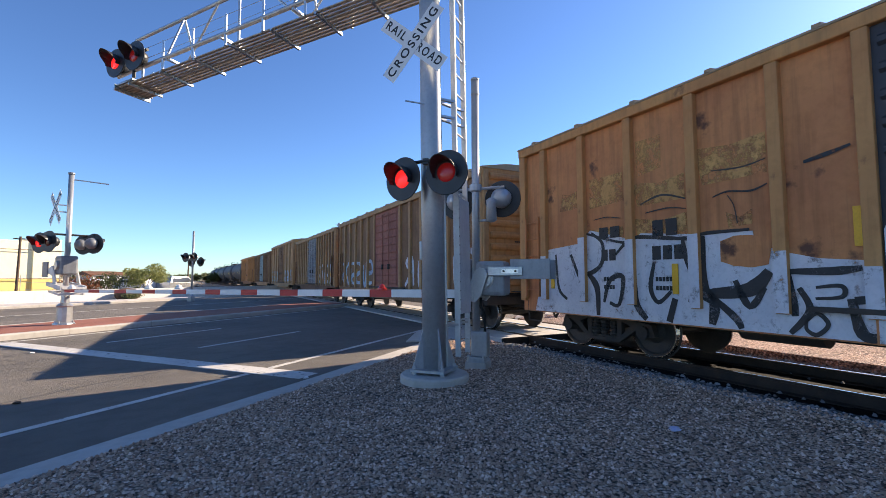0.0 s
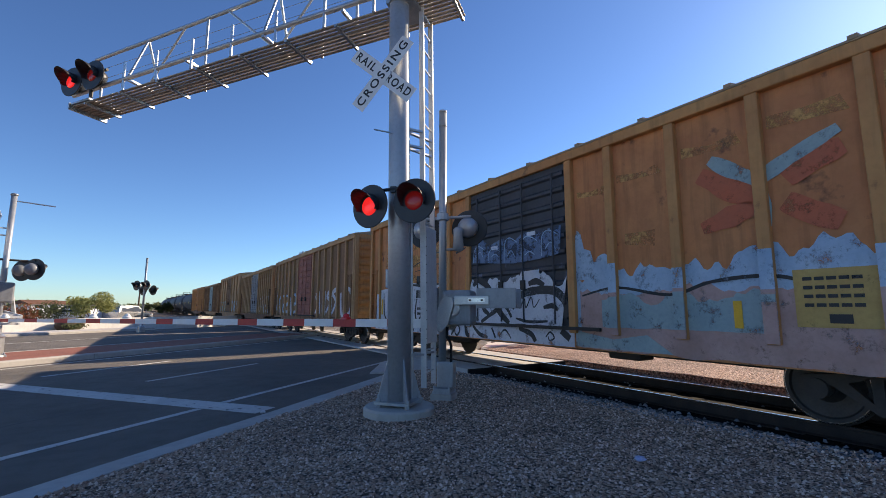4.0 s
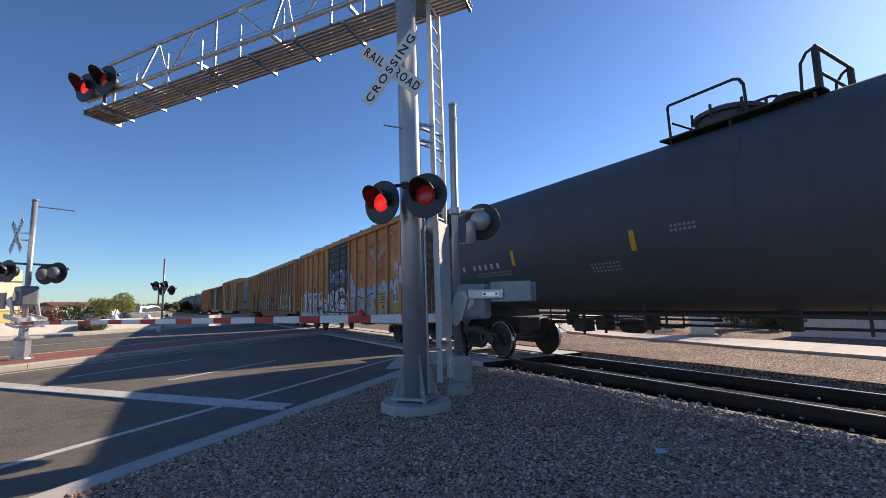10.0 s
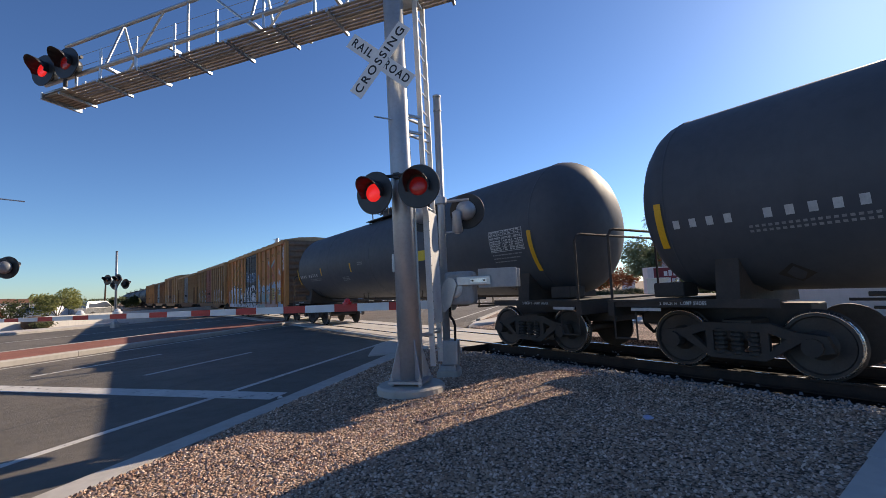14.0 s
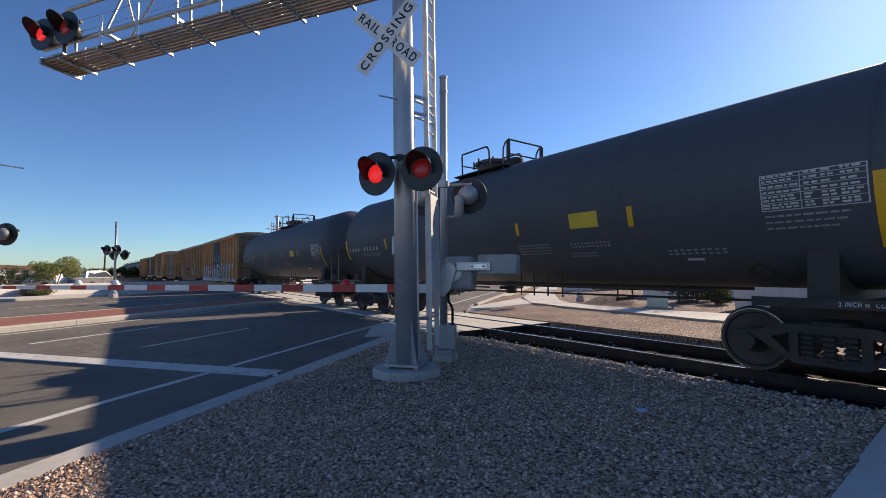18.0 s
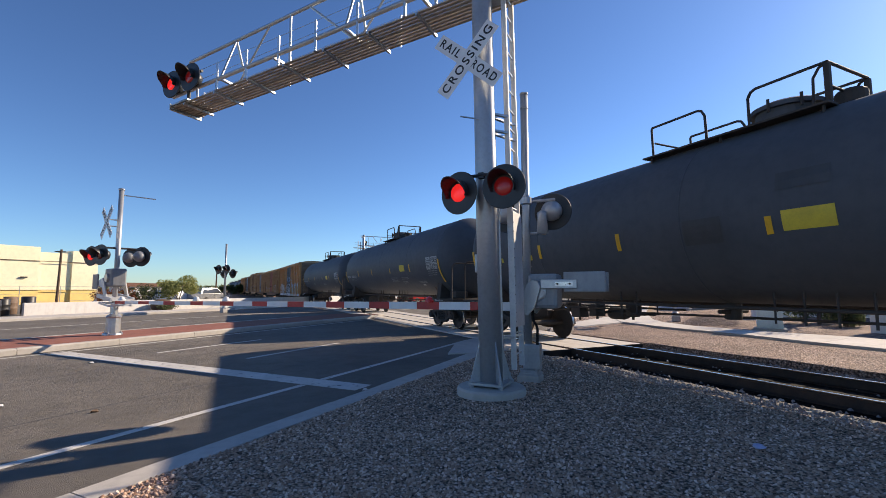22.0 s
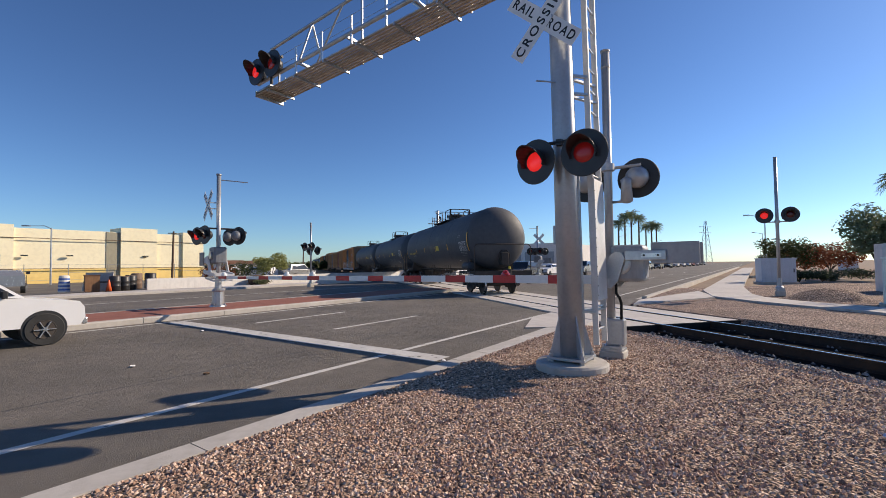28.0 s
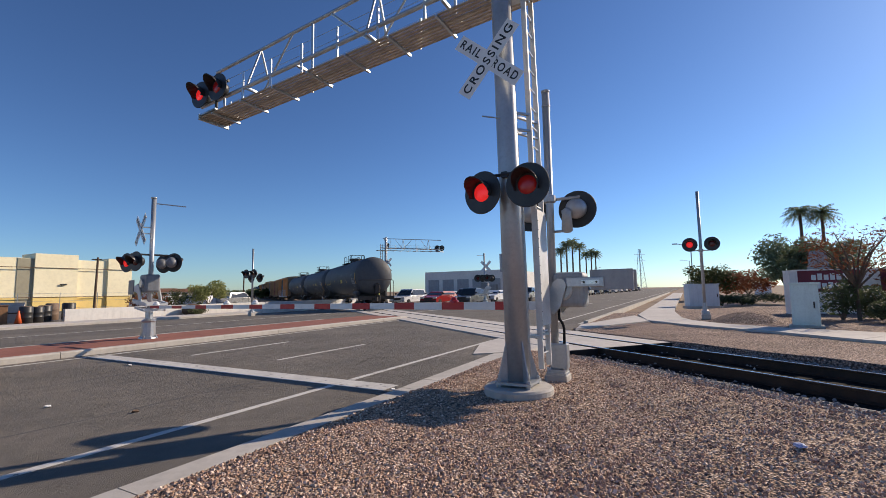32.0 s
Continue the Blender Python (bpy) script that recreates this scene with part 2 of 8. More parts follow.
# sheet brown with real streaks, deepened further to paint in post shade
M["brown"] = mat("boxcar_weathered_shade_brown", (0.23, 0.105, 0.055), (0.155, 0.07, 0.036), 0.9, 0.8, bump=0.1, bscale=12, streak=0.5)
M["endgrey"] = mat("boxcar_sooty_end", (0.25, 0.165, 0.11), (0.16, 0.105, 0.075), 1.2, 0.7, bump=0.1, bscale=20, streak=0.5)
M["doorblack"] = mat("boxcar_black_door", (0.05, 0.05, 0.06), (0.035, 0.035, 0.04), 1.5, 0.6, streak=0.4, rust=(0.13, 0.15, 0.22), rust_at=0.62, rust_scale=1.6)
M["postan"] = mat("boxcar_light_tan", (0.52, 0.30, 0.14), (0.40, 0.21, 0.095), 1.1, 0.75, streak=0.45)
M["galvroof"] = mat("boxcar_galvanised_roof", (0.42, 0.30, 0.18), (0.33, 0.22, 0.13), 1, 0.6, 0.2)
M["steel"] = mat("dark_running_gear", (0.062, 0.055, 0.050), (0.088, 0.072, 0.062), 3, 0.75, 0.3, bump=0.2, bscale=30)
M["wheel"] = mat("wheel_steel", (0.085, 0.074, 0.066), (0.06, 0.052, 0.048), 4, 0.6, 0.5)
M["tread"] = mat("bright_wheel_tread", (0.5, 0.49, 0.48), (0.42, 0.41, 0.4), 6, 0.25, 1.0)
M["tank"] = mat("tank_black_paint", (0.072, 0.080, 0.092), (0.084, 0.092, 0.104), 0.6, 0.6, bump=0.02, bscale=5, streak=0.12)
M["tank2"] = mat("tank_dusty_grey_paint", (0.090, 0.095, 0.104), (0.075, 0.079, 0.087), 0.6, 0.62, bump=0.02, bscale=5, streak=0.12)
for _key in ("tank", "tank2"):
    M[_key].node_tree.nodes["Principled BSDF"].inputs["Specular IOR Level"].default_value = 0.3
M["tankdark"] = mat("tank_dark_repaint", (0.045, 0.046, 0.048), (0.06, 0.06, 0.062), 1.5, 0.5, streak=0.3)
M["yellow"] = mat("yellow_reflector", (0.85, 0.45, 0.02), (0.75, 0.38, 0.02), 4, 0.5)
M["ylabel"] = mat("yellow_label", (0.75, 0.55, 0.05), (0.65, 0.46, 0.05), 4, 0.5)
M["stencil"] = mat("white_stencil", (0.60, 0.60, 0.58), (0.45, 0.45, 0.44), 8, 0.7)
M["faint"] = mat("faint_stencil_print", (0.34, 0.34, 0.34), (0.24, 0.24, 0.24), 9, 0.7)
M["gwhite"] = mat("white_spray_paint", (0.66, 0.67, 0.70), (0.55, 0.57, 0.62), 2, 0.6)
M["gblack"] = mat("black_spray_paint", (0.02, 0.02, 0.022), (0.03, 0.03, 0.03), 3, 0.6)
M["gblue"] = mat("light_blue_spray_paint", (0.40, 0.54, 0.66), (0.28, 0.42, 0.56), 2, 0.6)
M["gteal"] = mat("teal_spray_paint", (0.32, 0.42, 0.42), (0.24, 0.34, 0.36), 2, 0.6)
M["gpink"] = mat("pink_spray_paint", (0.52, 0.33, 0.29), (0.42, 0.25, 0.21), 2, 0.6)
M["gred"] = mat("red_spray_paint", (0.56, 0.12, 0.045), (0.50, 0.12, 0.05), 2, 0.6)
M["gteal2"] = mat("grey_blue_spray_paint", (0.30, 0.40, 0.40), (0.24, 0.33, 0.34), 2, 0.6)
M["ghost"] = mat("bare_ochre_patch", (0.66, 0.36, 0.12), (0.56, 0.28, 0.09), 2.5, 0.75, rust=(0.42, 0.18, 0.07), rust_at=0.52, rust_scale=3.5)
M["leafg"] = mat("grey_green_leaves", (0.24, 0.29, 0.17), (0.17, 0.22, 0.125), 2, 0.7)
M["conecolor"] = mat("orange_cone_plastic", (0.75, 0.13, 0.03), (0.65, 0.10, 0.03), 4, 0.5)
M["gslate"] = mat("slate_blue_spray_paint", (0.13, 0.21, 0.33), (0.09, 0.15, 0.25), 2.5, 0.6)
M["gyellow"] = mat("yellow_spray_paint", (0.56, 0.36, 0.11), (0.46, 0.28, 0.08), 2, 0.6)
M["cream"] = mat("cream_stucco", (0.90, 0.82, 0.58), (0.87, 0.785, 0.545), 0.3, 0.9, bump=0.2, bscale=30)
# cream stucco darkened to olive: shade of the wall's return as a colour
M["recess"] = mat("shaded_olive_stucco", (0.36, 0.33, 0.24), (0.31, 0.285, 0.21), 0.3, 0.9, bump=0.2, bscale=30)
M["mustard"] = mat("mustard_stucco", (0.86, 0.64, 0.24), (0.82, 0.60, 0.22), 0.3, 0.9, bump=0.2, bscale=30)
M["whitewall"] = mat("white_stucco", (0.78, 0.76, 0.72), (0.70, 0.68, 0.64), 0.4, 0.9, bump=0.2, bscale=30, streak=0.15)
M["glass"] = mat("dark_window", (0.02, 0.025, 0.03), (0.03, 0.035, 0.04), 1, 0.08)
M["wood"] = mat("weathered_pole_wood", (0.16, 0.10, 0.065), (0.11, 0.07, 0.045), 2, 0.95, streak=0.4)
M["bark"] = mat("bark", (0.14, 0.10, 0.075), (0.09, 0.065, 0.05), 5, 0.95, bump=0.5, bscale=20)
M["leaf"] = mat("olive_leaves", (0.09, 0.11, 0.035), (0.06, 0.075, 0.025), 2, 0.7)
M["leafd"] = mat("dark_green_leaves", (0.07, 0.09, 0.04), (0.09, 0.115, 0.05), 2, 0.65)
M["leafy"] = mat("yellow_green_leaves", (0.30, 0.31, 0.10), (0.22, 0.24, 0.075), 2, 0.7)
M["leafr"] = mat("russet_leaves", (0.28, 0.09, 0.035), (0.18, 0.065, 0.03), 2, 0.75)
for _name, _keep in (("gwhite", 0.36), ("gblack", 0.36), ("gblue", 0.37), ("gteal", 0.36), ("gteal2", 0.38), ("gpink", 0.35), ("gred", 0.38), ("gyellow", 0.34), ("gslate", 0.42), ("ghost", 0.45)):
    # worn spray paint: the car's own paint shows through where it has flaked or misted out
    _nt = M[_name].node_tree
    _co = _nt.nodes.new("ShaderNodeTexCoord")
    _no = _nt.nodes.new("ShaderNodeTexNoise")
    _no.inputs["Scale"].default_value = 3.2
    _no.inputs["Detail"].default_value = 12
    _no.inputs["Roughness"].default_value = 0.78
    _nt.links.new(_co.outputs["Object"], _no.inputs["Vector"])
    _mr = _nt.nodes.new("ShaderNodeMapRange")
    _mr.inputs[1].default_value, _mr.inputs[2].default_value = _keep - 0.03, _keep + 0.10
    _nt.links.new(_no.outputs[0], _mr.inputs[0])
    _nt.links.new(_mr.outputs[0], _nt.nodes["Principled BSDF"].inputs["Alpha"])
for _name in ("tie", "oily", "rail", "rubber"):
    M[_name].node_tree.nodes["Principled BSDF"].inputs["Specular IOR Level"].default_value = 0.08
for _name in ("asphalt", "gravel", "ballast", "farrock", "dirt", "steel"):
    M[_name].node_tree.nodes["Principled BSDF"].inputs["Specular IOR Level"].default_value = 0.25
for _name in ("leaf", "leafd", "leafy", "leafr", "leafg"):
    # thin leaves let part of the light through
    _nt = M[_name].node_tree
    _b = _nt.nodes["Principled BSDF"]
    _tr = _nt.nodes.new("ShaderNodeBsdfTranslucent")
    _mx = _nt.nodes.new("ShaderNodeMixShader")
    _mx.inputs[0].default_value = 0.45
    _nt.links.new(_b.inputs["Base Color"].links[0].from_socket, _tr.inputs["Color"])
    _nt.links.new(_b.outputs[0], _mx.inputs[1])
    _nt.links.new(_tr.outputs[0], _mx.inputs[2])
    _nt.links.new(_mx.outputs[0], _nt.nodes["Material Output"].inputs["Surface"])
M["signred"] = mat("maroon_sign_face", (0.22, 0.03, 0.045), (0.18, 0.025, 0.04), 2, 0.6)
M["carwhite"] = mat("white_car_paint", (0.75, 0.75, 0.75), (0.72, 0.72, 0.72), 2, 0.2, fine_amt=0.05)
M["cargrey"] = mat("grey_car_paint", (0.12, 0.13, 0.14), (0.11, 0.12, 0.13), 2, 0.2, 0.4, fine_amt=0.05)
M["carsilver"] = mat("silver_car_paint", (0.45, 0.46, 0.47), (0.42, 0.43, 0.44), 2, 0.25, 0.6, fine_amt=0.05)
M["carred"] = mat("red_car_paint", (0.35, 0.03, 0.03), (0.3, 0.025, 0.025), 2, 0.2, fine_amt=0.05)
M["tyre"] = mat("tyre_rubber", (0.025, 0.025, 0.025), (0.035, 0.035, 0.035), 5, 0.9)
M["headlamp"] = mat("headlamp_glass", (0.7, 0.7, 0.68), (0.6, 0.6, 0.6), 6, 0.1)
M["litter"] = mat("blue_litter_paper", (0.35, 0.4, 0.7), (0.5, 0.52, 0.6), 20, 0.7)
M["litterw"] = mat("white_litter_paper", (0.75, 0.75, 0.75), (0.65, 0.65, 0.65), 20, 0.7)
M["bluedrum"] = mat("blue_white_stripe", (0.10, 0.18, 0.45), (0.08, 0.15, 0.4), 3, 0.5)
M["beige"] = mat("pale_green_enamel", (0.70, 0.79, 0.74), (0.64, 0.73, 0.68), 2, 0.5, streak=0.2)
M["blueenamel"] = mat("pale_blue_grey_enamel", (0.60, 0.66, 0.71), (0.54, 0.60, 0.65), 2, 0.5, streak=0.2)


# ---- mesh helpers ----
def box(bm, x0, x1, y0, y1, z0, z1, bev=0.0):
    r = bmesh.ops.create_cube(bm, size=1.0, matrix=Matrix.Translation(((x0 + x1) / 2, (y0 + y1) / 2, (z0 + z1) / 2)) @ Matrix.Diagonal((x1 - x0, y1 - y0, z1 - z0, 1)))
    if bev:
        es = list({e for v in r["verts"] for e in v.link_edges})
        bmesh.ops.bevel(bm, geom=es, offset=bev, segments=2, affect='EDGES', profile=0.5)
    return r["verts"]


def rod(bm, a, b, r, n=8, r2=None, caps=True):
    """A round bar from a to b, by its end points."""
    a, b = Vector(a), Vector(b)
    d = b - a
    if d.length < 1e-6:
        return
    m = Matrix.Translation((a + b) / 2) @ d.to_track_quat('Z', 'Y').to_matrix().to_4x4()
    bmesh.ops.create_cone(bm, cap_ends=caps, cap_tris=False, segments=n, radius1=r, radius2=r if r2 is None else r2, depth=d.length, matrix=m)


def bar(bm, a, b, w, h, up=(0, 0, 1)):
    """A square bar from a to b, w wide and h high."""
    a, b = Vector(a), Vector(b)
    d = (b - a)
    z = Vector(up)
    if abs(d.normalized().dot(z)) > 0.95:
        z = Vector((1, 0, 0))
    x = d.cross(z).normalized()
    z = x.cross(d).normalized()
    vs = []
    for p in (a, b):
        for sx, sz in ((-1, -1), (1, -1), (1, 1), (-1, 1)):
            vs.append(bm.verts.new(p + x * sx * w / 2 + z * sz * h / 2))
    for f in ((3, 2, 1, 0), (4, 5, 6, 7), (0, 1, 5, 4), (1, 2, 6, 5), (2, 3, 7, 6), (3, 0, 4, 7)):
        bm.faces.new([vs[i] for i in f])


def prism(bm, pts, axis, a, b):
    """An outline in a plane, drawn out along an axis (0, 1, 2) from a to b."""
    ring = []
    for c in (a, b):
        row = []
        for p, q in pts:
            xyz = [p, q]
            xyz.insert(axis, c)
            row.append(bm.verts.new(xyz))
        ring.append(row)
    n = len(pts)
    bm.faces.new(ring[0])
    bm.faces.new(list(reversed(ring[1])))
    for i in range(n):
        bm.faces.new((ring[0][i], ring[1][i], ring[1][(i + 1) % n], ring[0][(i + 1) % n]))
    bmesh.ops.recalc_face_normals(bm, faces=bm.faces[:])


def lathe(bm, prof, n=32, axis='y', origin=(0, 0, 0), caps=True):
    """Turns rows of (distance along, radius) round an axis."""
    rings = []
    for d, r in prof:
        row = []
        for k in range(n):
            a = 2 * math.pi * k / n
            c, s = math.cos(a) * r, math.sin(a) * r
            p = {'y': (c, d, s), 'z': (c, s, d), 'x': (d, c, s)}[axis]
            row.append(bm.verts.new(Vector(p) + Vector(origin)))
        rings.append(row)
    for i in range(len(rings) - 1):
        for k in range(n):
            bm.faces.new((rings[i][k], rings[i][(k + 1) % n], rings[i + 1][(k + 1) % n], rings[i + 1][k]))
    if caps:
        bm.faces.new(rings[0])
        bm.faces.new(rings[-1])
    bmesh.ops.recalc_face_normals(bm, faces=bm.faces[:])


def mesh_of(name, bm, material, smooth=False):
    me = bpy.data.meshes.new(name)
    bm.to_mesh(me)
    bm.free()
    me.materials.append(material)
    if smooth:
        for p in me.polygons:
            p.use_smooth = True
    return me


def part(name, bm, material, parent=None, label="", smooth=False):
    """Links a bmesh as one mesh object under a thing or a part."""
    ob = new(name, mesh_of(name, bm, material, smooth))
    if parent:
        ob.parent = parent
    if label:
        ob["label"] = label
    return ob


def loose(name, bm, material, parent, label="", smooth=False):
    """Links every separate piece of a bmesh as a part of its own."""
    bm.verts.index_update()
    bm.verts.ensure_lookup_table()
    seen, out = set(), []
    for v0 in bm.verts:
        if v0.index in seen:
            continue
        stack, island = [v0], []
        seen.add(v0.index)
        while stack:
            v = stack.pop()
            island.append(v)
            for e in v.link_edges:
                w = e.other_vert(v)
                if w.index not in seen:
                    seen.add(w.index)
                    stack.append(w)
        nb = bmesh.new()
        made = {v: nb.verts.new(v.co) for v in island}
        for f in {f for v in island for f in v.link_faces}:
            nb.faces.new([made[v] for v in f.verts])
        out.append(part(name, nb, material, parent, label, smooth))
    bm.free()
    return out


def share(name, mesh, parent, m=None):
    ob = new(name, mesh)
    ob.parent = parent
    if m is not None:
        ob.matrix_basis = m
    return ob


def structure(name, bm, material, label="", smooth=False):
    return tagged(part(name, bm, material, None, "", smooth), label, "", "", "structure")


def thing(name, label, category, at=None, group=""):
    ob = new(name)
    ob.empty_display_size = 0.2
    if at is not None:
        ob.matrix_world = at
    return tagged(ob, label, category, group)


def B():
    return bmesh.new()


# Road frame: u runs along the road, v to its far side.
RD = Vector((0.804, 0.595, 0))
RL = Vector((-0.595, 0.804, 0))
ROAD_TURN = -53.5


def W(u, v, z=0.0):
    p = RD * u + RL * v
    return Vector((p.x, p.y, z))


def road_quad(bm, u0, u1, v0, v1, z0, z1):
    """A slab in the road frame."""
    vs = [bm.verts.new(W(u, v, z)) for z in (z0, z1) for u, v in ((u0, v0), (u1, v0), (u1, v1), (u0, v1))]
    for f in ((3, 2, 1, 0), (4, 5, 6, 7), (0, 1, 5, 4), (1, 2, 6, 5), (2, 3, 7, 6), (3, 0, 4, 7)):
        bm.faces.new([vs[i] for i in f])
    bmesh.ops.recalc_face_normals(bm, faces=bm.faces[:])


# Track: straight past the crossing, then a slow bend.
RAIL_TOP = 0.06
_track = []
_p = [9.4 - math.tan(radians(2.6)) * 183, -180.0]
_s = -180.0
while _s < 420:
    _hd = 2.6 if _s < 26 else (2.6 - 3.1 * min(1, (_s - 26) / 44))
    _track.append((_s, _p[0], _p[1], _hd))
    _p[0] += math.sin(radians(_hd))
    _p[1] += math.cos(radians(_hd))
    _s += 1.0


def track(s):
    i = max(0, min(len(_track) - 2, int(math.floor(s + 180))))
    a, b = _track[i], _track[i + 1]
    f = s - a[0]
    return a[1] + (b[1] - a[1]) * f, a[2] + (b[2] - a[2]) * f, a[3] + (b[3] - a[3]) * f


def on_track(s, z=RAIL_TOP):
    x, y, h = track(s)
    return pose(x, y, z, 0, 0, -h)


# Way that the train has gone since the start.
GONE = [(0, 0), (1, 1.48), (2, 3.15), (2.5, 4.03), (3.75, 6.28), (5, 8.63), (5.5, 9.58), (6, 10.61), (7, 12.74),
        (7.5, 13.89), (8, 15.03), (9, 17.37), (9.5, 18.57), (10.25, 20.45), (11, 22.43), (11.5, 23.78), (12, 25.16), (13, 27.98),
        (13.5, 29.41), (14, 30.82), (14.5, 32.22), (15.5, 35.2), (17, 39.8), (18, 43.0), (19, 46.33), (19.5, 48.02), (20, 49.73), (21, 53.21), (22, 56.8), (22.5, 58.68), (23, 60.57), (23.5, 62.45), (24, 64.35), (24.5, 66.25), (25.5, 70.05), (26.5, 73.8), (27, 75.6), (27.5, 77.4),
        (28, 79.25), (29, 83.0), (30, 86.6), (31, 90.3), (32, 93.85)]


def gone(t):
    for (a, x), (b, y) in zip(GONE, GONE[1:]):
        if t <= b:
            return x + (y - x) * (t - a) / (b - a)
    return GONE[-1][1]


# ---- ground, road and track ----
def verge_z(x, y):
    """Height of the gravel: level with the footpath, falling away towards the mast."""
    f = max(0.0, min(1.0, (y - 1.2) / 3.2))
    return 0.10 - 0.035 * f * f * (3 - 2 * f) + 0.022 * noise.noise((x * 0.9, y * 0.9, 0))


def x_kerb(y, v=3.2):
    return (0.804 * y - v) / 0.595


def build_ground():
    bm = B()
    box(bm, -2500, 2500, -2500, 2500, -0.5, -0.16)
    structure("ground", bm, M["dirt"], "flat pale desert dirt reaching to the horizon")
    bm = B()
    road_quad(bm, -160, 900, 3.3, 27.6, -0.4, 0.0)
    structure("road", bm, M["asphalt"], "worn grey asphalt of a wide divided road")
    # gravel verge between the kerb and the ballast
    bm = B()
    ys = [-60, -40, -25, -15, -9, -6] + [-6 + 0.08 * k for k in range(1, 191)]
    rows = []
    for y in ys:
        x1 = track(y)[0] - 1.75
        x0 = max(-60.0, min(x_kerb(y), x1 - 0.05))
        row = []
        n = 120
        for k in range(n + 1):
            x = x0 + (x1 - x0) * (k / n)
            near = min(1, (x1 - x) / 1.2)
            e = min(1.0, (x - x_kerb(y)) / 0.5)
            z = verge_z(x, y) + 0.012 * noise.noise((x * 5, y * 5, 3)) + 0.006 * noise.noise((x * 17, y * 17, 7))
            z = z * (0.35 + 0.65 * max(0, e)) - 0.16 * (1 - max(0, near)) ** 2
            row.append(bm.verts.new((x, y, z)))
        rows.append(row)
    for a, b in zip(rows, rows[1:]):
        for k in range(120):
            bm.faces.new((a[k], a[k + 1], b[k + 1], b[k]))
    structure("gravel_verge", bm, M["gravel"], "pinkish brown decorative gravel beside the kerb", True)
    # verge on the far side of the track
    bm = B()
    rows = []
    for k in range(0, 90):
        y = -70 + k * 1.0
        x0 = track(y)[0] + 1.75
        x1 = max(x0 + 0.1, min(120.0, 120.0 if y < 2 else 120))
        xk = x_kerb(y, 3.25)
        x0 = max(x0, xk)
        row = []
        for j in range(41):
            x = x0 + (x1 - x0) * (j / 40) ** 2.2
            z = 0.05 + 0.03 * noise.noise((x * 0.7, y * 0.7, 5)) - (0.12 if j == 0 else 0)
            row.append(bm.verts.new((x, y, z)))
        rows.append(row)
    for a, b in zip(rows, rows[1:]):
        for j in range(40):
            bm.faces.new((a[j], a[j + 1], b[j + 1], b[j]))
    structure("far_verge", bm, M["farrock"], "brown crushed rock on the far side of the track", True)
    # ballast bed: grey shoulders, near-black between and beside the rails
    for name, m, offs, lab in (("ballast", "ballast", (-2.6, -2.2, -1.75, -1.35, -1.1), "grey crushed stone ballast beside the rails"),
                               ("ballast_bed", "oily", (-1.1, -0.72, -0.36, 0.0, 0.36, 0.72, 1.1), "near-black ballast between the rails"),
                               ("ballast_far", "farrock", (1.1, 1.35, 1.75, 2.2, 2.6), "brown crushed stone beside the far rail")):
        bm = B()
        rows = []
        for k in range(-170, 400, 1):
            x, y, h = track(k)
            row = []
            for off in offs:
                a = abs(off)
                z = (-0.14 if a > 2.3 else -0.06 if a > 1.6 else -0.085 if a > 1.2 else -0.125) + 0.02 * noise.noise((off * 3, k * 1.7, 1))
                row.append(bm.verts.new((x + off * math.cos(radians(h)), y - off * math.sin(radians(h)), z)))
            rows.append(row)
        for p, q in zip(rows, rows[1:]):
            for j in range(len(offs) - 1):
                bm.faces.new((p[j], p[j + 1], q[j + 1], q[j]))
        structure(name, bm, M[m], lab, True)


def build_rails():
    for side, name in ((-1, "near"), (1, "far")):
        rail = tagged(new("rail"), "worn steel rail with a polished head", "rail", "rails of the track", "structure")
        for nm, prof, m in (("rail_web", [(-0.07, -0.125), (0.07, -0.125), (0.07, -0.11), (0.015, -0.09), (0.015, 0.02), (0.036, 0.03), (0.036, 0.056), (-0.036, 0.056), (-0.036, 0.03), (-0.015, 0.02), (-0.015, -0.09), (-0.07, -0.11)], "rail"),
                            ("rail_head", [(-0.026, 0.056), (0.026, 0.056), (0.02, 0.06), (-0.02, 0.06)], "railtop")):
            bm = B()
            last = None
            for k in range(-170, 400, 2):
                x, y, h = track(k)
                c, s = math.cos(radians(h)), math.sin(radians(h))
                ring = [bm.verts.new((x + (side * 0.753 + p) * c, y - (side * 0.753 + p) * s, q)) for p, q in prof]
                if last:
                    for i in range(len(prof)):
                        bm.faces.new((last[i], last[(i + 1) % len(prof)], ring[(i + 1) % len(prof)], ring[i]))
                last = ring
            bmesh.ops.recalc_face_normals(bm, faces=bm.faces[:])
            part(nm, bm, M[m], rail)


